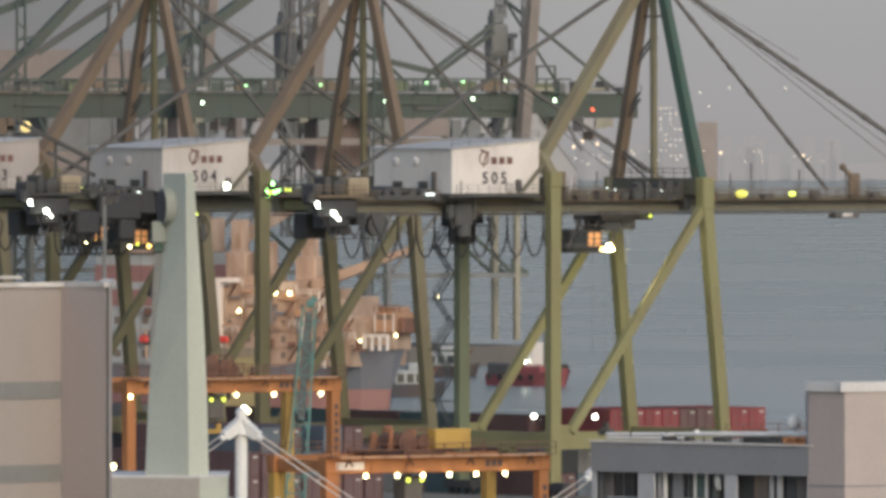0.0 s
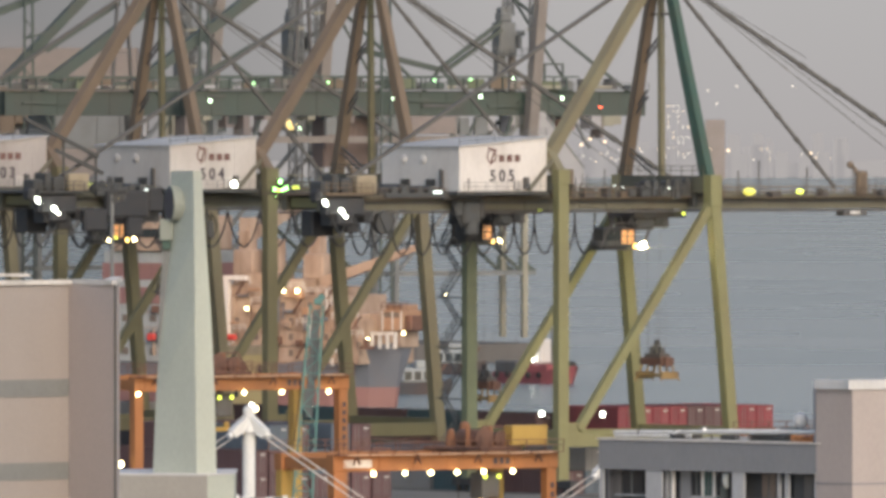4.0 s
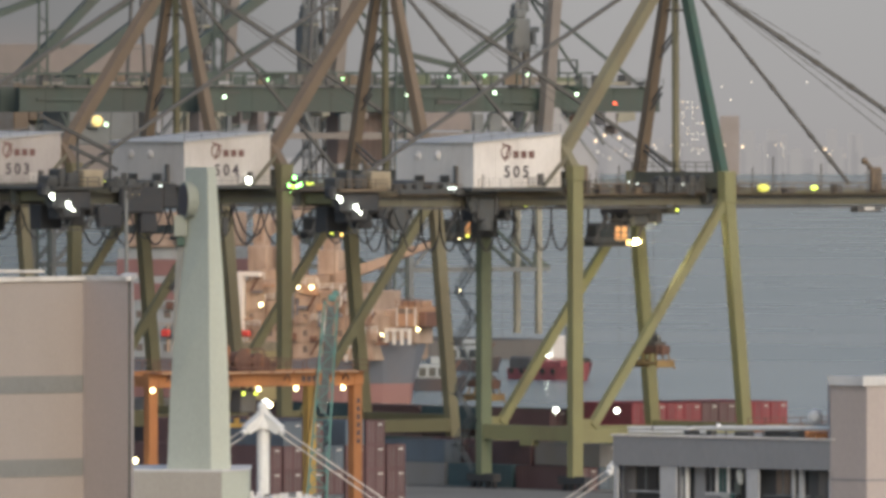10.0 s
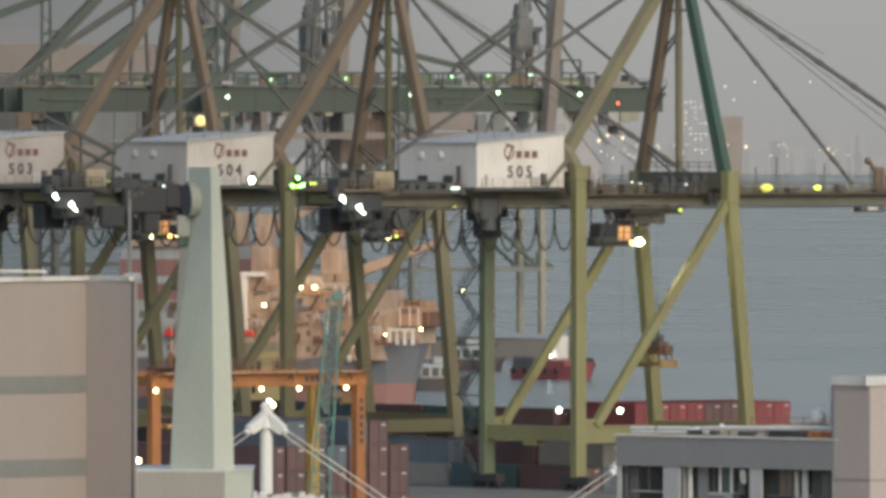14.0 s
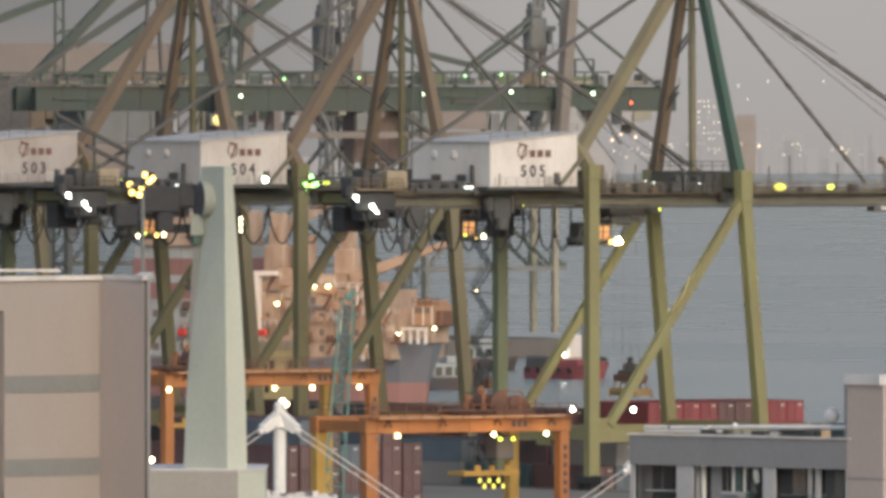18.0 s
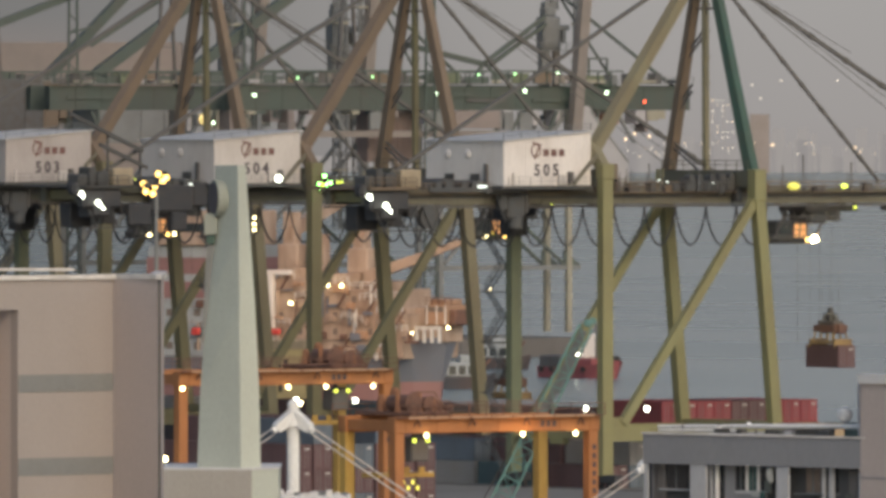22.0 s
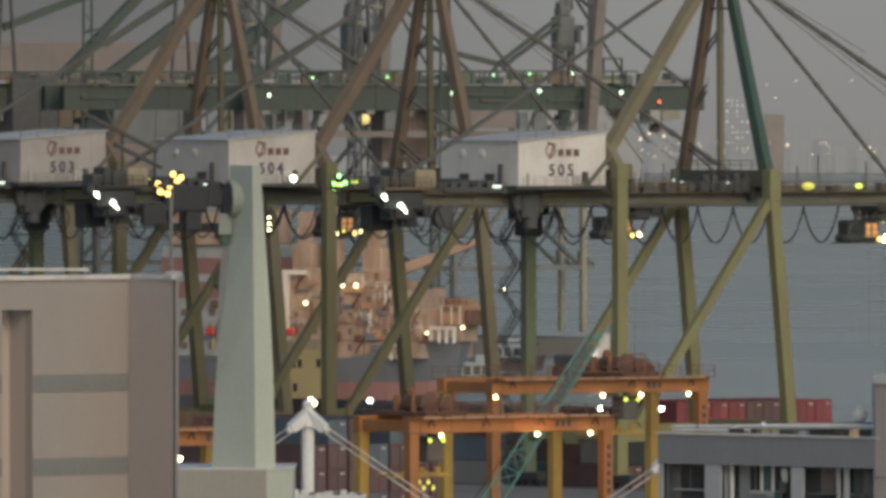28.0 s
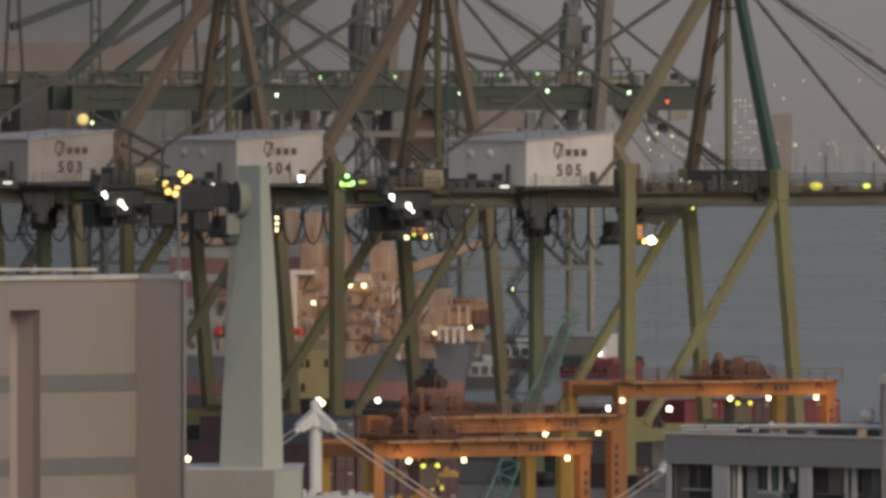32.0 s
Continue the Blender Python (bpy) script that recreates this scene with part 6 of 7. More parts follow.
    for i in range(9):
        x = random.uniform(-76, reach - 3)
        part("deck_panel", box(bm(), x, x + random.uniform(1.5, 5.0), 2.9, 3.0, 47.7, 48.3, 0.03), (FARCASE, FARLEG)[i % 2], c, "pale panel on the girder deck")
    part("trolley", box(bm(), 6.0, 12.0, 5.8, 10.4, 42.0, 42.85, 0.08), DARK, c)
    if number == 2:
        for x, w, z0, z1 in ((-51.0, 6.2, 38.4, 48.6), (-44.7, 4.4, 38.0, 49.4), (-40.2, 3.4, 39.2, 48.2), (-36.6, 4.2, 41.0, 47.4), (-32.0, 2.6, 38.2, 42.4)):
            part("winch_house", box(bm(), x, x + w, 2.2, 9.0, z0, z1, 0.12), BROWN if z0 > 39 else DARK, c, "grimy dark winch house on the girder")
    end = 12.0 if number == 0 else reach - 1.0
    part("rail_chord", beam(bm(), (-78, 2.75, 49.9), (end, 2.75, 49.9), 0.25, 0.32), FARGREEN, c, "dark top rail over the girder walkway")
    for i in range(int((end + 78) / 3)):
        part("rail_post", box(bm(), -78 + 3 * i, -77.75 + 3 * i, 2.65, 2.9, 47.6, 49.8), FARGREEN, c)
    x = -77.5
    while x < end - 6:
        w, h = random.uniform(1.6, 6.5), random.uniform(1.0, 2.2)
        part("side_screen", box(bm(), x, x + w, 2.92, 3.05, 47.68, 47.68 + h, 0.03), random.choice((FARGREEN, DARKOLIVE, FARBROWN, BROWN, DARK, FARGREEN)), c, "weathered side screen on the girder walkway")
        x += w + random.uniform(0.3, 2.4)
    # pipes and cable trays along the side of the girder
    for i in range(7):
        x, z = random.uniform(-76, reach - 12), random.uniform(43.0, 46.6)
        part("cable_tray", box(bm(), x, x + random.uniform(4, 14), 3.9, 4.2, z, z + random.uniform(0.25, 0.6)), random.choice((DARK, FARGREEN)), c, "cable tray along the girder")
    return c


FB = pose(19.7, 2650, 0, 0, 0, TURN)
far_cranes = [far_crane(FB @ pose(0, 58 * i, 0), r, i) for i, r in enumerate((29.0, 24.0, 30.0))]


def far_trolley(c):
    b = box(bm(), -1.4, 1.4, 2.3, 3.9, 39.7, 42.0, 0.2)
    for x in (-1.0, 1.0):
        beam(b, (x, 3.2, 41.9), (x, 4.6, 42.7), 0.22, 0.22)
    t = part("travelling_cab", b, FARGREY, c, "travelling cab under the girder")
    part("side_lamp", ball(bm(), (2.3, 2.2, 40.2), 0.3, 10), G_FAR, t, "small white lamp beside the cab")
    part("cab_light", ball(bm(), (0.0, 1.9, 40.9), 1.05, 12), G_BEIGE, t, "round warm cab light")
    return t


G_BEIGE = glow("warm_cab_light", (1.0, 0.76, 0.30), 0.8)
roving_cab = far_trolley(far_cranes[1])


def far_lamp(parent, col, row, r, mat):
    """A lamp on the near girder of a far crane: metres along it and up."""
    part("floodlight", ball(bm(), (col, 2.6, row), r * 0.75, 10), mat, parent, "glowing floodlight")


for x, z in ((8.0, 45.9), (0.6, 46.0), (-11.2, 46.2), (-31.6, 45.8), (-73.5, 45.4)):
    far_lamp(far_cranes[0], x, z, 0.42, G_FAR)
for x, z in ((1.8, 49.6), (-3.5, 49.6), (-13.5, 49.4), (-22.0, 49.2), (-46.5, 48.8), (-63.6, 48.6)):
    far_lamp(far_cranes[0], x, z, 0.3, G_PALEGREEN if x < -10 else G_FAR)
far_lamp(far_cranes[2], -28.0, 44.9, 0.42, G_FAR)
far_lamp(far_cranes[0], -19.3, 9.1, 0.36, G_WARM)
far_lamp(far_cranes[0], 17.0, 44.2, 0.35, G_RED)
far_lamp(far_cranes[0], -60.0, 38.6, 0.5, G_AMBER)


PIERWALL = material("dark_weedy_pier_concrete", (0.13, 0.12, 0.115), 0.9, dirt=(0.07, 0.07, 0.065), amount=0.6, scale=0.2)


def far_pier():
    b = box(bm(), -90, 3, -3, 200, -6, 0.0)
    solid("pier", b, PIERWALL, FB, "concrete pier of the far berth", "pier", kind="structure")
    random.seed(11)
    for i in range(11):
        x, y = -78 + 4.8 * i, random.uniform(0, 6)
        container(random.choice(["maroon", "grey", "maroon"]), FB @ pose(x, y, 0), 12.2)


far_pier()
SALMON = material("cream_ship_paint", (0.40, 0.30, 0.235), 0.65, dirt=(0.2, 0.125, 0.09), amount=0.8, scale=0.35, fine=1.5, streak=0.4)
SHIPGREY = material("blue_grey_hull_paint", (0.15, 0.16, 0.19), 0.55, dirt=(0.2, 0.12, 0.09), amount=0.4, scale=0.08, streak=0.3)
# this red is greyed to stand in for haze before the hull
BOOT = material("red_boot_paint", (0.255, 0.135, 0.13), 0.6, dirt=(0.15, 0.08, 0.06), amount=0.4, scale=0.1)


def loft(stations):
    """A hull: stations of (x, half-breadth low, half-breadth high, x shift high, z low, z high)."""
    b = bm()
    rings = []
    for x, lo, hi, dx, z0, z1 in stations:
        rings.append([b.verts.new((x, -lo, z0)), b.verts.new((x + dx, -hi, z1)), b.verts.new((x + dx, hi, z1)), b.verts.new((x, lo, z0))])
    for p, q in zip(rings, rings[1:]):
        for i in range(4):
            b.faces.new((p[i], q[i], q[(i + 1) % 4], p[(i + 1) % 4]))
    b.faces.new(rings[0])
    b.faces.new(rings[-1][::-1])
    bmesh.ops.recalc_face_normals(b, faces=b.faces)
    return b


DULLWHITE = material("dull_white_boat_paint", (0.33, 0.345, 0.35), 0.6, dirt=(0.2, 0.2, 0.19), amount=0.4, scale=0.5)


def cargo_ship():
    """x to the bow, y across, z from the yard's level."""
    c = thing("cargo_ship", pose(-1.5, 2205, 0, 0, 0, -32), "cream and blue-grey cargo ship with deck cranes, lit by warm lamps", "ship")
    hull = ((-95, 9, 10, 0, 4.0), (-30, 10, 10.5, 0, 4.0), (-19, 8.5, 9.8, 0.3, 4.1), (-13, 6.5, 8.6, 0.6, 5.2), (-7.5, 3.6, 6.0, 1.2, 6.8), (-4.4, 0.4, 1.6, 2.0, 7.6))
    part("hull", loft([(x, lo, hi, dx, 0.4, z) for x, lo, hi, dx, z in hull]), SHIPGREY, c, "blue-grey hull with flared bow")
    part("boot_top", loft([(x - 0.6, a * 0.9, a * 0.99, 0.6, -4.2, 0.4) for x, a, _, _, _ in hull]), BOOT, c, "red lower hull, greyed in colour for haze")
    h = part("bow_house", box(bm(), -5.4, -1.6, -3.4, 3.4, 9.2, 12.4, 0.15), ORANGECREAM, c, "orange-lit deck house on the bow")
    part("house_wing", box(bm(), -7.6, -5.5, -3.0, 3.0, 8.6, 12.0, 0.15), SALMON, h)
    part("house_wing", box(bm(), -1.5, -0.3, -2.6, 2.6, 9.2, 11.6, 0.15), RUST, h)
    part("roof_box", box(bm(), -5.0, -2.2, -2.8, 2.4, 12.4, 13.3, 0.1), ORANGECREAM, h)
    part("roof_rail", handrail(bm(), (-5.4, -3.3, 12.4), (-0.6, -3.3, 12.4), 1.2, 1.0, 0.06), RUST, h)
    part("support", box(bm(), -6.0, -2.2, -2.6, 2.6, 6.6, 9.2, 0.1), SALMON, h)
    part("window", box(bm(), -4.9, -2.1, -3.47, -3.38, 11.3, 12.1, 0.03), FARGLASS, h, "dim window band")
    for x in (-5.2, -3.4, -1.8):
        part("door_frame", box(bm(), x, x + 0.25, -3.55, -3.4, 9.3, 12.3, 0.03), COPING, h)
    for x0, z0, n in ((-5.6, 7.3, 4), (-11.5, 4.6, 3)):
        yo = -6.2 if n == 4 else -8.6
        b = box(bm(), x0, x0 + 1.4 * (n - 1) + 0.4, yo, yo + 0.5, z0 + 1.3, z0 + 1.8)
        for k in range(n):
            box(b, x0 + 1.4 * k, x0 + 0.4 + 1.4 * k, yo, yo + 0.5, z0 - 0.8, z0 + 1.3)
        part("mooring_frame", b, COPING, c, "pale frame with open legs")
    random.seed(21)
    tops = (11.0, 14.8, 15.6, 13.2, 16.4, 14.0, 15.4, 16.8)
    for i in range(8):
        x = -6.6 - 5.0 * i
        z1 = tops[i]
        t = part("deck_tier", box(bm(), x - 4.8, x, -8.2, 8.2, 4.0, z1, 0.12), SALMON, c, "cream deck tier")
        part("tier_top", box(bm(), x - 3.6, x - 0.9, -7.4, 2.0, z1, z1 + random.uniform(0.8, 1.8), 0.1), SALMON, t)
        for k in range(4):
            zz = 5.2 + 2.5 * k
            if zz + 1.4 < z1:
                part("ledge", box(bm(), x - 4.9, x + 0.05, -8.5, -8.2, zz + 1.7, zz + 1.82), SALMON, t)
                for j in range(3):
                    if random.random() < 0.22:
                        part("window", box(bm(), x - 4.3 + 1.5 * j, x - 3.5 + 1.5 * j, -8.26, -8.2, zz, zz + 1.0), FARGLASS, t)
        part("rail", handrail(bm(), (x - 4.8, -8.2, z1), (x, -8.2, z1), 1.1, 1.6, 0.05), COPING, t)
    for i in range(90):
        x, k = random.uniform(-45, -5.0), random.random()
        zt = tops[min(7, int((-x - 5.0) / 5.0))]
        z = random.uniform(4.6, zt - 0.6)
        if k < 0.4:
            w, h = random.uniform(0.5, 2.4), random.uniform(0.3, 1.5)
            part("deck_fitting", box(bm(), x, x + w, -9.0, -8.15, z, z + h, 0.08), (SALMON, SHIPGREY, RUST, ORANGECREAM)[i % 4], c, "small deck fitting")
        elif k < 0.7:
            part("vent_pipe", rod(bm(), (x, -8.7, z), (x, -8.7, min(z + random.uniform(1.5, 4), zt + 2.0)), random.uniform(0.09, 0.25), 8), (SALMON, COPING, SHIPGREY)[i % 3], c)
        elif k < 0.85:
            part("deck_rail", handrail(bm(), (x, -9.1, z), (x + random.uniform(2, 5), -9.1, z), 1.1, 0.9, 0.04), COPING, c)
        else:
            part("deck_ladder", beam(bm(), (x, -8.8, z), (x + 1.6, -8.8, z + 2.4), 0.5, 0.12), RUST, c)
    for x, z, jib in ((-18.0, 26.2, (21.0, -2, 22.4)), (-25.6, 23.4, None), (-31.0, 26.8, None)):
        p = part("crane_post", beam(bm(), (x, -2.0, 4.0), (x, -2.0, z), 2.4, 2.4, 2.0, 2.0), SALMON, c, "cream deck crane post")
        part("crane_house", box(bm(), x - 1.8, x + 2.0, -3.6, 0.2, z - 9.0, z - 5.0, 0.2), SALMON, p)
        if jib:
            part("jib", beam(bm(), (x + 1.6, -3.4, 16.6), (x + jib[0], -3.4 + jib[1], jib[2]), 1.0, 1.9, 0.7, 0.9), SALMON, p, "cream crane jib")
            part("jib_rope", rod(bm(), (x, -2.0, z), (x + jib[0], -5.0, jib[2]), 0.07, 6), WIRE, p)
    swing_jib = part("swing_jib", beam(bm(), (0, 0, 0), (24.0, 0, 0), 1.4, 2.3, 1.0, 1.4), SALMON, c, "cream luffing jib of a deck crane")
    part("jib_head", box(bm(), 23.6, 24.4, -0.4, 0.4, -0.6, 0.6, 0.1), DARK, swing_jib)
    p = part("white_post", beam(bm(), (-30.4, -9.0, 4.0), (-30.4, -9.0, 17.6), 1.0, 1.0), WHITE, c, "white davit post")
    part("white_arm", beam(bm(), (-30.8, -9.0, 17.4), (-26.8, -9.0, 17.4), 0.9, 0.7), WHITE, p)
    part("life_raft", box(bm(), -30.6, -28.4, -9.8, -9.1, 7.6, 8.6, 0.2), REDTRIM, c, "bright red raft canister")
    part("life_raft", box(bm(), -45.0, -43.4, -9.8, -9.1, 7.4, 8.6, 0.2), REDTRIM, c, "bright red raft canister")
    b = part("bridge_block", box(bm(), -54, -40, -8.4, 8.4, 4.0, 21.5, 0.2), DULLWHITE, c, "white bridge block aft")
    for z in (13.2, 17.0):
        part("red_band", box(bm(), -54.1, -39.9, -8.5, 8.5, z, z + 2.6, 0.05), BOOT, b, "dull red band")
    for k in range(3):
        for j in range(5):
            part("window", box(bm(), -53.0 + 2.6 * j, -51.8 + 2.6 * j, -8.46, -8.4, 5.2 + 2.6 * k, 6.3 + 2.6 * k), FARGLASS, b)
    part("bridge", box(bm(), -52, -41, -9.2, 9.2, 21.5, 27.0, 0.2), SALMON, b)
    part("bridge_window", box(bm(), -51.5, -41.5, -9.26, -9.2, 23.6, 25.0), GLASS, b)
    for x, y, z, mat, r in ((-19.8, -9.2, 15.4, G_WARM, 0.36), (-17.2, -9.2, 15.4, G_WARM, 0.38), (-26.6, -9.2, 12.6, G_WARM, 0.33), (-0.6, -4.4, 8.9, G_WARM, 0.3), (-6.0, -6.4, 8.0, G_WARM, 0.25), (-9.0, -9.2, 16.4, G_WARM, 0.3)):
        part("deck_lamp", ball(bm(), (x, y, z), r * 0.8, 12), mat, c, "warm deck floodlight")
    return c, swing_jib


ORANGECREAM = material("orange_deck_paint", (0.37, 0.225, 0.145), 0.6, dirt=(0.32, 0.18, 0.11), amount=0.4, scale=0.3)
REDTRIM = material("bright_red_paint", (0.55, 0.05, 0.04), 0.5, amount=0.1)
ship, swing_jib = cargo_ship()


def tug():
    c = thing("tug", pose(18.6, 2440, -3.5, 0, 0, -52), "red-hulled harbour tug with white wheelhouse", "boat")
    part("hull", loft([(-9, 2.9, 3.1, -0.2, -0.4, 1.9), (-3, 3.0, 3.3, 0, -0.4, 1.7), (4, 2.9, 3.2, 0.2, -0.4, 2.1), (7.5, 1.3, 2.2, 0.6, -0.4, 2.8), (8.6, 0.2, 0.6, 0.8, -0.4, 3.1)]), TUGRED, c, "red hull")
    part("after_deck", box(bm(), -8.8, -2.6, -3.0, 3.0, 1.6, 3.9, 0.3), DARK, c, "dark after deck with towing gear")
    part("deck_house", box(bm(), -2.5, 4.6, -2.0, 2.0, 1.8, 3.4, 0.15), TUGRED, c)
    w = part("wheelhouse", box(bm(), -0.6, 2.0, -1.4, 1.4, 3.4, 7.6, 0.3), WHITE, c, "white wheelhouse")
    for y in (-0.3, 0.7, 1.7):
        part("window", box(bm(), y, y + 0.7, -1.66, -1.6, 6.4, 7.4), GLASS, w)
    part("mast", rod(bm(), (3.4, 0, 3.4), (3.4, 0, 13.0), 0.13, 8), DARK, c)
    part("mast_yard", beam(bm(), (2.2, 0, 10.4), (4.6, 0, 10.4), 0.12, 0.12), DARK, c)
    part("funnel", box(bm(), -2.4, -0.8, -1.4, 1.4, 3.4, 5.8, 0.2), DARK, c)
    part("deck_lamp", ball(bm(), (0.9, -2.3, 4.2), 0.36, 12), G_WHITE, c, "white deck floodlight")
    for i in range(5):
        part("tyre_fender", rod(bm(), (-7.6 + 2.9 * i, -3.5, 1.5), (-7.6 + 2.9 * i, -3.2, 1.5), 0.5, 14), TYRE, c, "black tyre fender")
    part("bow_fender", rod(bm(), (8.2, -1.0, 2.9), (8.2, 1.0, 2.9), 1.0, 14), TYRE, c, "fat round bow fender")


TUGRED = material("red_tug_paint", (0.27, 0.075, 0.085), 0.5, dirt=(0.14, 0.06, 0.05), amount=0.3, scale=0.3)
tug()




def workboat(x, y, heading, label):
    c = thing("workboat", pose(x, y, -3.5, 0, 0, heading), label, "boat", "small harbour boats")
    part("hull", loft([(-4.5, 1.6, 1.9, 0, -0.4, 2.0), (2, 1.7, 2.0, 0.2, -0.4, 2.0), (4.6, 0.3, 0.8, 0.8, -0.4, 2.6)]), HULL, c)
    part("cabin", box(bm(), -4, 1.5, -1.6, 1.6, 2.0, 4.4, 0.2), DULLWHITE, c, "white cabin")
    for k in range(3):
        part("window", box(bm(), -3.6 + 1.7 * k, -2.4 + 1.7 * k, -1.66, -1.6, 2.4, 3.8), GLASS, c)
    part("mast", rod(bm(), (-1, 0, 4.4), (-1, 0, 7.5), 0.1, 6), DARK, c)
    part("wheelhouse", box(bm(), -1.5, 0.8, -1.2, 1.2, 4.4, 5.6, 0.15), DULLWHITE, c)
    part("derrick", beam(bm(), (2.2, 0, 2.2), (4.2, 0, 5.0), 0.3, 0.3), RUST, c)


workboat(-1.6, 2345, 20, "dark workboat with white cabin moored near the pier")
workboat(4.6, 2520, -10, "dark workboat with white cabin beside the tug")


def distant_shore():
    # haze over the land and its blocks is put in as an even glow
    land = bpy.data.materials.new("distant_land_haze_glow")
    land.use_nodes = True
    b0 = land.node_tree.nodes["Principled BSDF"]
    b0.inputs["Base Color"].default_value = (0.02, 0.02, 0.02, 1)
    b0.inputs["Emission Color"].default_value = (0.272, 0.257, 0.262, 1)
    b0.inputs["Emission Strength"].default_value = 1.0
    b = bm()
    random.seed(31)
    xs = [-700 + 10 * i for i in range(141)]
    top = []
    for x in xs:
        z = 27 + 3.5 * noise.noise((x * 0.012, 3.1, 0)) + 1.5 * noise.noise((x * 0.08, 7.7, 0))
        if 40 < x < 130:
            z += 5 * max(0, 1 - abs(x - 85) / 45)
        top.append(z)
    lo = [b.verts.new((x, 4840, -4)) for x in xs]
    hi = [b.verts.new((x, 4840, z)) for x, z in zip(xs, top)]
    for i in range(140):
        b.faces.new((lo[i], lo[i + 1], hi[i + 1], hi[i]))
    shore = solid("distant_backdrop", b, land, Matrix(), "low far shore across the water, haze put in as grey glow", "shore", kind="structure")
    sizes = [(random.uniform(30, 140), random.uniform(1, 5), random.uniform(28, 36)) for i in range(34)]
    for x, w, z in sizes + [(80, 1.6, 46), (84, 1.6, 44), (78, 1.6, 40), (98, 1.6, 38)]:
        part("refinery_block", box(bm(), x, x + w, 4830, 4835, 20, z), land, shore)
    dots = {}
    for i in range(80):
        kind = random.random()
        x = random.uniform(30, 150) if kind < 0.55 else 80.6 + 1.7 * random.randrange(5)
        z = random.uniform(26, 31) if kind < 0.55 else 29 + 1.8 * random.randrange(10)
        dots.setdefault("a" if random.random() < 0.6 else "b", []).append((x, z, random.uniform(0.22, 0.5)))
    for x, z in ((94, 50.5), (104, 52), (123, 52), (97, 46)):
        dots["a"].append((x, z, 0.5))
    for x, z in ((54, 34), (51, 32), (59, 33), (129, 29), (101, 30)):
        dots["b"].append((x, z, 1.0))
    for key, mat in (("a", glow("distant_white_light", (1.0, 0.88, 0.75), 0.85)), ("b", glow("distant_amber_light", (1.0, 0.76, 0.52), 0.95))):
        d = bm()
        for x, z, r in dots[key]:
            bmesh.ops.create_icosphere(d, subdivisions=1, radius=r * 0.62, matrix=Matrix.Translation((x, 4815, z)))
        solid("shore_lights", d, mat, Matrix(), "scattered tiny lights on the far shore", "lights", kind="stuff")
    pinkb = material("pinkish_far_block_plaster", (0.29, 0.25, 0.235), 0.8, amount=0.2, scale=0.1, fine=1.0)
    tb = box(bm(), 93.5, 100, 4822, 4826, 20, 40.5)
    solid("distant_tower", tb, pinkb, Matrix(), "pinkish tower block on the far shore", "building", kind="structure")
    hall = bm()
    box(hall, -260, -98, 4700, 4740, -4, 64.5)
    box(hall, -250, -190, 4701, 4738, 64.5, 66.0)
    # the pink of the dusk light is put into this wall colour
    pale = material("dusk_pink_far_wall", (0.20, 0.172, 0.16), 0.8, dirt=(0.36, 0.28, 0.25), amount=0.3, scale=0.03, fine=0.3)
    solid("distant_hall", hall, pale, Matrix(), "long hall on the far shore, dusk glow put into its pink", "building", kind="structure")


distant_shore()


# ---- yard: office, light mast ----


def light_mast():
    c = thing("high_mast_light", pose(-22.6, 1000, 0), "tall slim lighting mast with a ring of sodium lamps", "light mast")
    part("pole", rod(bm(), (0, 0, 0), (0, 0, 37.8), 0.24, 10, 0.13), FARGREY, c)
    h = part("lamp_ring", box(bm(), -1.0, 1.0, -0.25, 0.25, -0.12, 0.12, 0.05), LAMPBODY, c, "turning lamp head")
    h.matrix_local = pose(0, 0, 37.9)
    for x, z in ((-0.9, 0.05), (-0.1, -0.1), (0.7, 0.5), (0.45, 0.25), (-0.25, -0.65), (0.15, 0.75), (-0.75, -0.5)):
        b = box(bm(), x - 0.22, x + 0.22, -0.1, 0.16, z - 0.22, z + 0.22, 0.05)
        f = part("floodlight", b, LAMPBODY, h)
        g = part("lens", rod(bm(), (x, -0.16, z), (x, -0.1, z), 0.205, 14), G_AMBER, f, "glowing sodium lens")
    return h


mast_head = light_mast()

# warm lamp light on the far ship and in the yard
WARMTH = (1.0, 0.58, 0.30)
SODIUM = (1.0, 0.55, 0.2)
for x, y, z, w in ((-22, 2185, 20, 5200), (-40, 2192, 22, 4600), (-10, 2178, 13, 2200)):
    flood(x, y, z, w, WARMTH, 1.0)
for x, y, z, w in ((-2, 1140, 12, 1700), (-16, 1285, 12, 1700), (8, 1190, 12, 1700)):
    flood(x, y, z, w, WARMTH, 0.6)
for x, y, z in ((-6.4, 1111.9, 14.7), (6.2, 1121.2, 14.7), (4.7, 1206.0, 14.6), (21.3, 1254.9, 16.6), (29.1, 1260.7, 16.6)):
    flood(x, y, z, 270, SODIUM, 0.4)


def yard_lamp(x, y, z, mat):
    c = thing("lamp_post", pose(x, y, 0), "slim steel lamp post with a lit lamp in the yard", "lamp post")
    part("pole", rod(bm(), (0, 0, 0), (0, 0, z - 0.2), 0.09, 8), DARK, c)
    lamp(c, (0, -0.1, z), 0.34, mat, "lamp_head")


yard_lamp(-17.7, 1420, 13.6, G_WARM)
yard_lamp(-28.6, 1300, 11.0, G_WARM)
# ---- what moves ----
def along(p, d):
    """The place d metres further along a lane that runs with the quay."""
    a = radians(TURN)
    return pose(p.x - math.sin(a) * d, p.y + math.cos(a) * d, p.z, 0, 0, TURN)


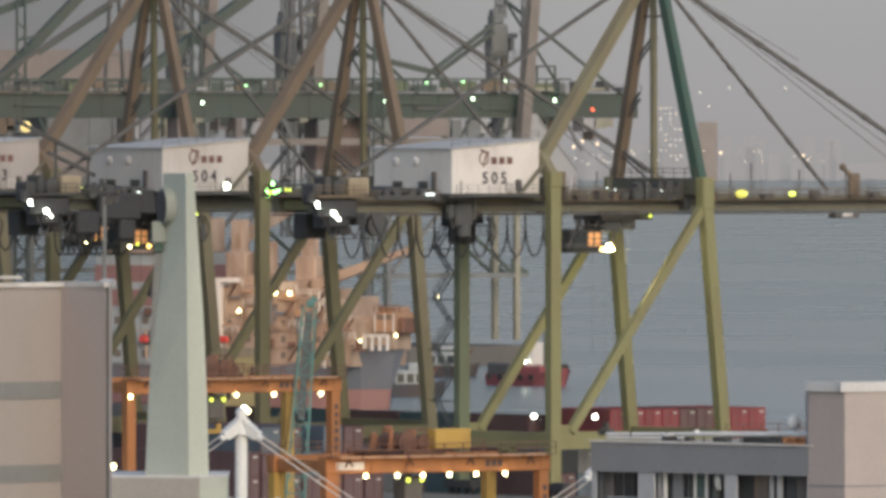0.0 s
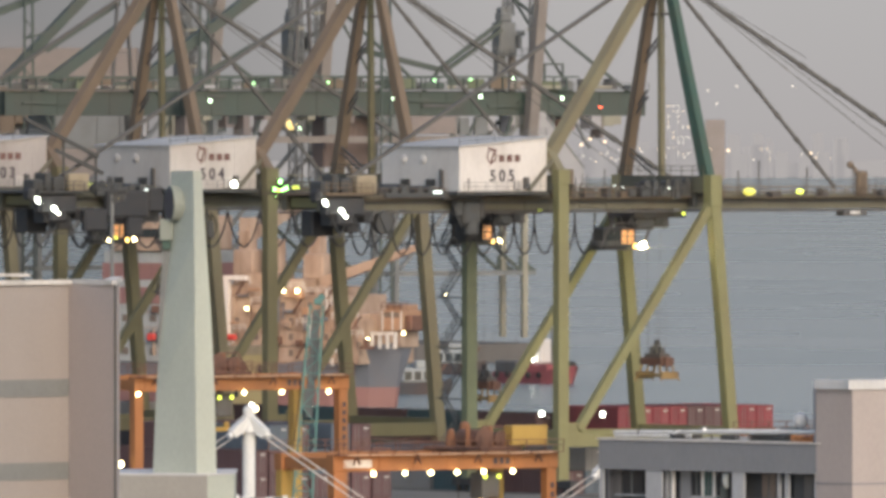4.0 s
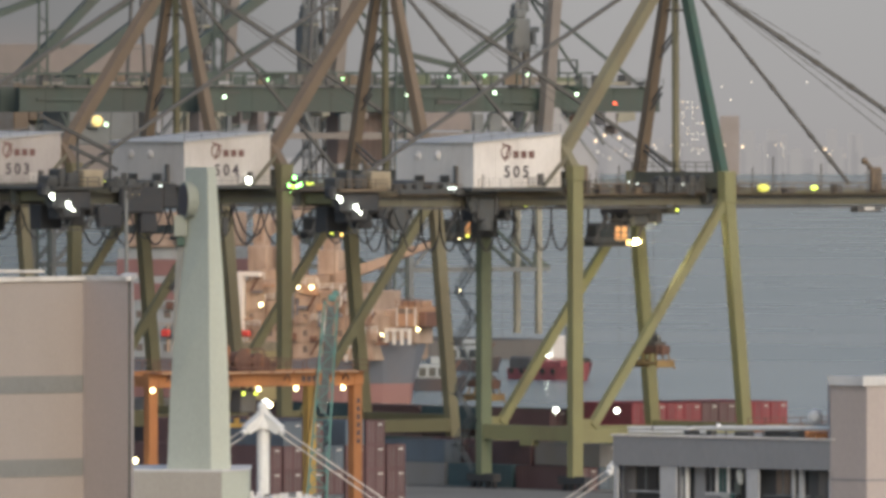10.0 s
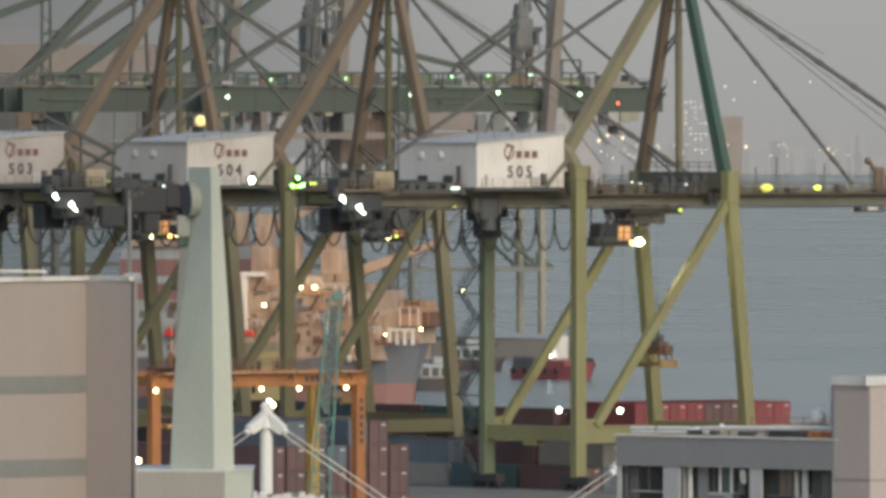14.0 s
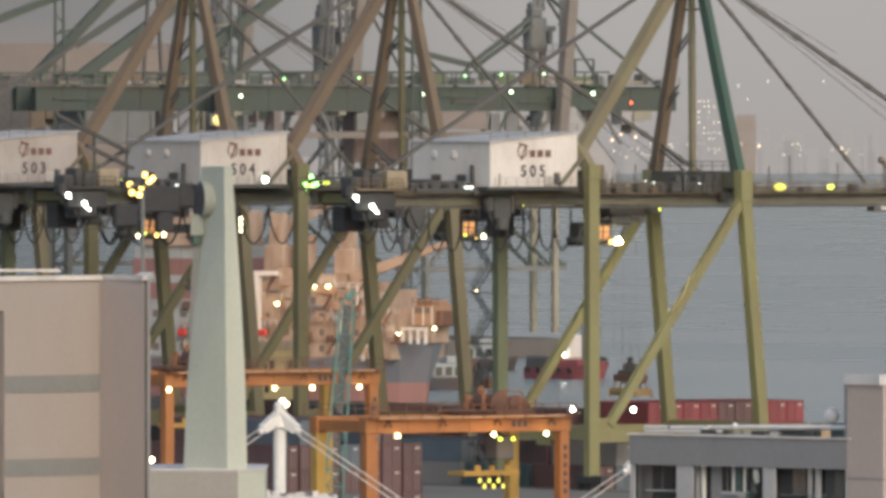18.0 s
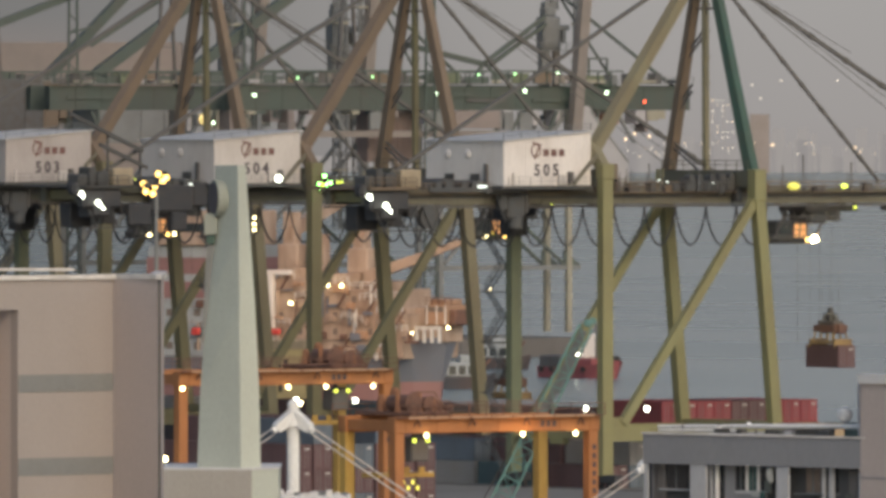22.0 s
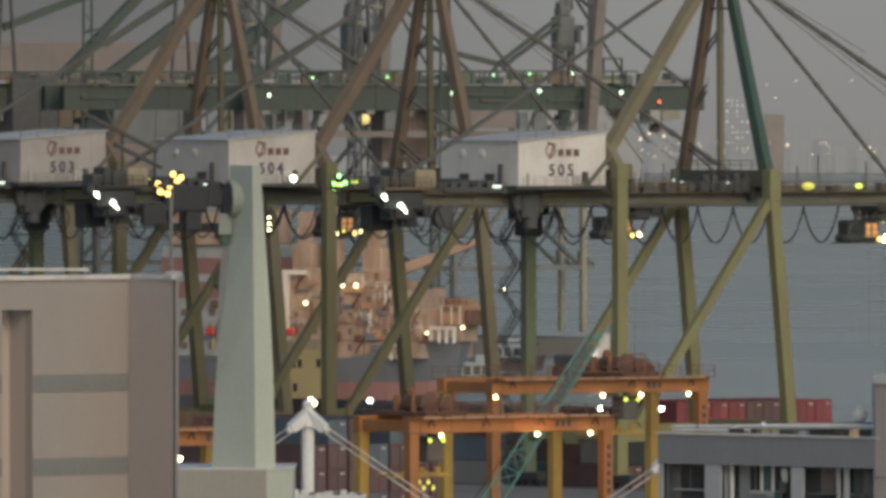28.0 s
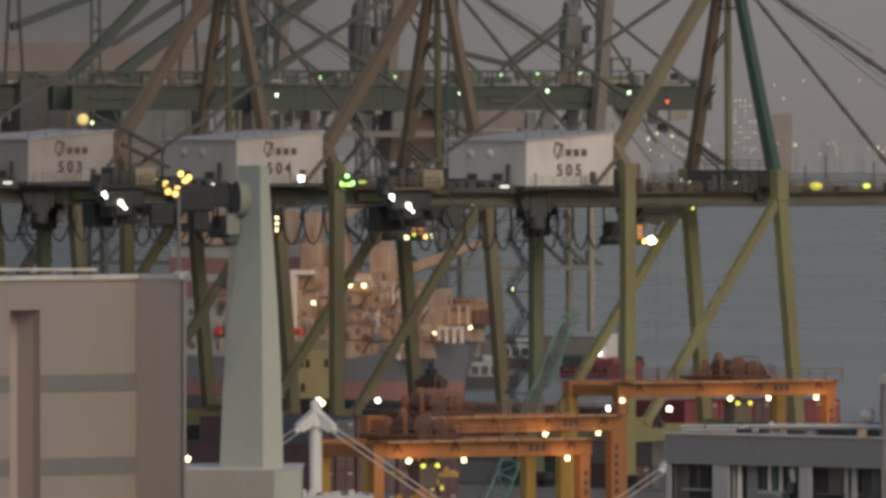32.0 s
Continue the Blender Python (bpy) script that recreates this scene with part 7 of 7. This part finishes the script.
def motions():
    # hoist trolley of the nearest crane: seconds, reach from the landward rail
    reach = ((0, 13.0), (1, 13.0), (1.5, 20.6), (2, 38.05), (2.5, 39.8), (3, 39.8), (3.5, 21.2), (5.5, 13.4), (6, 28.8), (6.5, 34.2), (7, 34.5), (7.5, 30.9), (8, 13.75),
             (8.5, 13.6), (9, 13.7), (16.5, 13.7), (17, 13.8), (17.5, 10.8), (18, 8.8), (18.5, 8.2), (21, 8.1), (21.5, 19.8), (22, 35.2), (22.5, 44.4), (23, 45.0), (29, 43.4),
             (29.5, 36.4), (30, 12.55), (31, 9.3), (32, 8.4))
    walk(trolley_505, [(t, pose(x, 0, 0)) for t, x in reach])
    hang = ((0, 14.1, 4.0), (1, 14.1, 4.0), (1.5, 22.9, 13.4), (2, 41.0, 10.3), (2.5, 41.8, 7.0), (3, 41.8, 7.0), (3.5, 22.9, 14.0), (5.5, 18.5, 8.0), (6, 32.3, 15.1), (6.5, 37.5, 7.0),
            (7, 37.4, 7.0), (7.5, 35.8, 14.2), (8, 16.4, 14.1), (8.5, 18.1, 14.0), (9, 17.7, 14.0), (16.5, 17.7, 14.0), (17, 15.8, 14.2), (17.5, 12.1, 14.8), (18, 12.1, 10.7), (18.5, 10.8, 4.0),
            (21, 10.8, 4.0), (21.5, 21.5, 14.7), (22, 39.1, 16.0), (22.5, 45.3, 13.6), (23, 46.8, 7.0), (29, 46.8, 7.0), (29.5, 40.4, 12.8), (30, 15.6, 9), (31, 12.0, 4), (32, 10.8, 4))
    walk(spreader_505, [(t, pose(x, 8.65, z)) for t, x, z in hang])
    hang_festoon(festoon_505, reach)
    yy = 5.6

    def load(ob, rows):
        walk(ob, [(t, on_quay(x, yy, z)) for t, x, z in rows])
    load(load_blue, ((0, 14.1, 1.3), (1, 14.1, 1.3), (1.5, 22.9, 10.7), (2, 41.0, 7.6), (2.5, 41.8, 4.3), (32, 41.8, 4.3)))
    load(load_cream, ((0, 18.5, 1.3), (5.3, 18.5, 1.3), (5.6, 18.5, 8.0), (6, 32.3, 12.4), (6.5, 37.5, 4.3), (32, 37.5, 4.3)))
    load(load_dark, ((0, 10.8, 1.3), (21, 10.8, 1.3), (21.5, 21.5, 12.0), (22, 39.1, 13.3), (22.5, 45.3, 10.9), (23, 46.8, 4.3), (32, 46.8, 4.3)))
    # hoist trolleys of the two cranes behind
    reach_b = [(t, (x - 417) / 12.15) for t, x in ((0, 290), (2, 560), (2.5, 723), (3, 913), (3.5, 926), (5.5, 420), (6, 290), (7.2, 400), (8, 690), (8.5, 811), (9, 832),
         (12, 832), (13, 979), (13.5, 985), (14, 700), (14.5, 540), (16.5, 538), (17, 596), (17.5, 798), (19, 799), (19.5, 621), (20, 531), (21, 520), (21.5, 741), (22, 826), (24, 812), (25, 700), (25.5, 525),
         (27.5, 1033), (28.5, 998), (29, 673), (31, 700), (32, 644))]
    walk(trolley_504, [(t, pose(x, 0, 0)) for t, x in reach_b])
    hang_festoon(festoon_504, reach_b)
    walk(spreader_504, [(0, pose(-8, 8.65, 3)), (2.5, pose(26, 8.65, 8)), (3.5, pose(43, 8.65, 10)), (6, pose(-8, 8.65, 3)), (9, pose(35.5, 8.65, 9)), (12, pose(35.5, 8.65, 9)), (14.5, pose(11, 8.65, 9)),
                        (17.5, pose(32.5, 8.65, 9)), (19, pose(32.5, 8.65, 9)), (20.5, pose(10, 8.65, 4)), (22, pose(35, 8.65, 9)), (24, pose(34, 8.65, 9)), (25.5, pose(10, 8.65, 5)), (28, pose(50, 8.65, 9)), (29, pose(22, 8.65, 9)), (32, pose(20, 8.65, 9))])
    reach_c = [(t, (x - 46) / 11.85) for t, x in ((0, 205), (3.5, 230), (6, 222), (9, 585), (10, 583), (13, 270), (14, 273), (16.5, 225), (19, 228), (23, 222), (27.5, 523), (28.5, 525), (29, 330), (32, 330))]
    walk(trolley_503, [(t, pose(x, 0, 0)) for t, x in reach_c])
    hang_festoon(festoon_503, reach_c)
    # yard gantries along their lanes and trolleys across them
    walk(gantry_a, [(t, along(GA, d)) for t, d in ((0, 0), (6.95, 0), (7.3, 6.3), (7.6, 13.9), (7.9, 22.9), (8.2, 32), (8.5, 43), (9, 60), (9.5, 74), (10.2, 80), (32, 80))])
    walk(trolley_a, [(t, pose(x, 0, 0)) for t, x in ((0, 9.5), (0.6, 10.2), (1, 11.5), (2, 16.4), (3, 16.6), (6, 16.0), (7, 14.3), (32, 14.3))])
    walk(gantry_e, [(t, along(GE, d)) for t, d in ((0, 58), (27.3, 58), (27.6, 54), (28, 43), (28.4, 31), (28.6, 26.3), (28.8, 20.6), (29, 15.4), (29.2, 10.5), (29.5, 2.6), (30, 0.2), (30.5, 0), (32, 0))])
    walk(trolley_e, [(t, pose(x, 0, 0)) for t, x in ((0, 8), (27, 8), (28.5, 12), (30, 15), (31, 9), (32, 6))])
    walk(gantry_b, [(t, along(GB, d)) for t, d in ((0, 0), (25.5, 0), (26.5, -14), (27.5, -35.5), (28, -46), (28.5, -55.7), (29, -63.5), (29.5, -64), (32, -63.6))])
    walk(trolley_b, [(t, pose(x - 1.3, 0, 0)) for t, x in ((0, 12.0), (9, 12.6), (13, 15.5), (13.5, 14.5), (14, 8.0), (20, 7.0), (20.5, 11.0), (21, 19.5), (22, 20.3), (25, 20.3), (27.5, 14), (28, 17.5), (28.6, 19.4), (29, 19.4), (29.6, 16.4), (30, 15.4), (31, 15.2), (32, 15.8))])
    walk(gantry_c, [(t, along(GC, d)) for t, d in ((0, -62), (15, -62), (16, -34), (16.5, -15.6), (17, -6.8), (17.5, 0.8), (18, 2.2), (19, 0), (32, 0))])
    walk(trolley_c, [(t, pose(x, 0, 0)) for t, x in ((0, 16), (16.5, 18), (17, 18.5), (17.5, 17.5), (18, 15.4), (18.5, 15.3), (19, 5.0), (20, 3.2), (32, 3.4))])
    walk(roving_cab, [(t, pose(x, 0, 0)) for t, x in ((0, -73.1), (1, -54.5), (1.5, -41.6), (2, -20.6), (2.5, -15.4), (3, -13.6), (6, -13.2), (7.5, -43.8), (9, -73.6), (11, -45.2), (13, -38.7), (19, -37.6), (23, -45.1), (24, -12.0), (24.5, -10.3), (29, -9.9), (30.5, -9.9), (31, -20.0), (31.5, -58.2), (32, -77.1))])
    # the mast's lamp head faces away until dusk
    walk(mast_head, [(0, pose(0, 0, 37.9, 0, 0, 170)), (15.0, pose(0, 0, 37.9, 0, 0, 170)), (15.4, pose(0, 0, 37.9, 0, 0, 110)), (15.8, pose(0, 0, 37.9, 0, 0, 50)), (16.2, pose(0, 0, 37.9)), (32, pose(0, 0, 37.9))])
    walk(leg_lamp, [(t, pose(-6.6, 2.8, 29.7, 0, 0, a)) for t, a in ((0, 170), (16.9, 170), (17.2, 110), (17.5, 50), (17.8, 0), (32, 0))])
    # the ship's deck crane swings its jib up and back
    walk(swing_jib, [(t, pose(-31.0, -3.4, 23.5, 0, -luff, slew)) for t, slew, luff in ((0, 95, 15), (18, 95, 15), (18.5, 50, 40), (19, 5, 62), (19.5, 0, 58), (20, 0, 52), (20.5, 20, 50), (21, 60, 35), (21.5, 95, 15), (32, 95, 15))])
    # the lattice boom drives on and luffs down
    boom = ((0, -12.5, 4.2), (20.3, -12.5, 4.2), (20.5, -12.5, 4.5), (21, -11.0, 10), (21.5, -5.96, 20.8), (22, -1.4, 26), (22.4, -2.2, 30), (23, -3.45, 32), (25, -4.7, 32.5),
            (28, -4.3, 32), (29, -3.9, 31), (30, -2.65, 28), (31, -4.9, 33), (32, -3.35, 22))
    walk(crane_d, [(t, pose(x, 1250, 0)) for t, x, lean in boom])
    walk(boom_d, [(t, pose(0.6, 0, 2.4, 0, lean, 0)) for t, x, lean in boom])


trolley_505, spreader_505 = trolley(crane_a, twin=False), spreader(crane_a)
trolley_504, spreader_504 = trolley(crane_b), spreader(crane_b)
trolley_503 = trolley(crane_c)
festoon_505, festoon_504, festoon_503 = festoon(crane_a), festoon(crane_b), festoon(crane_c)
motions()
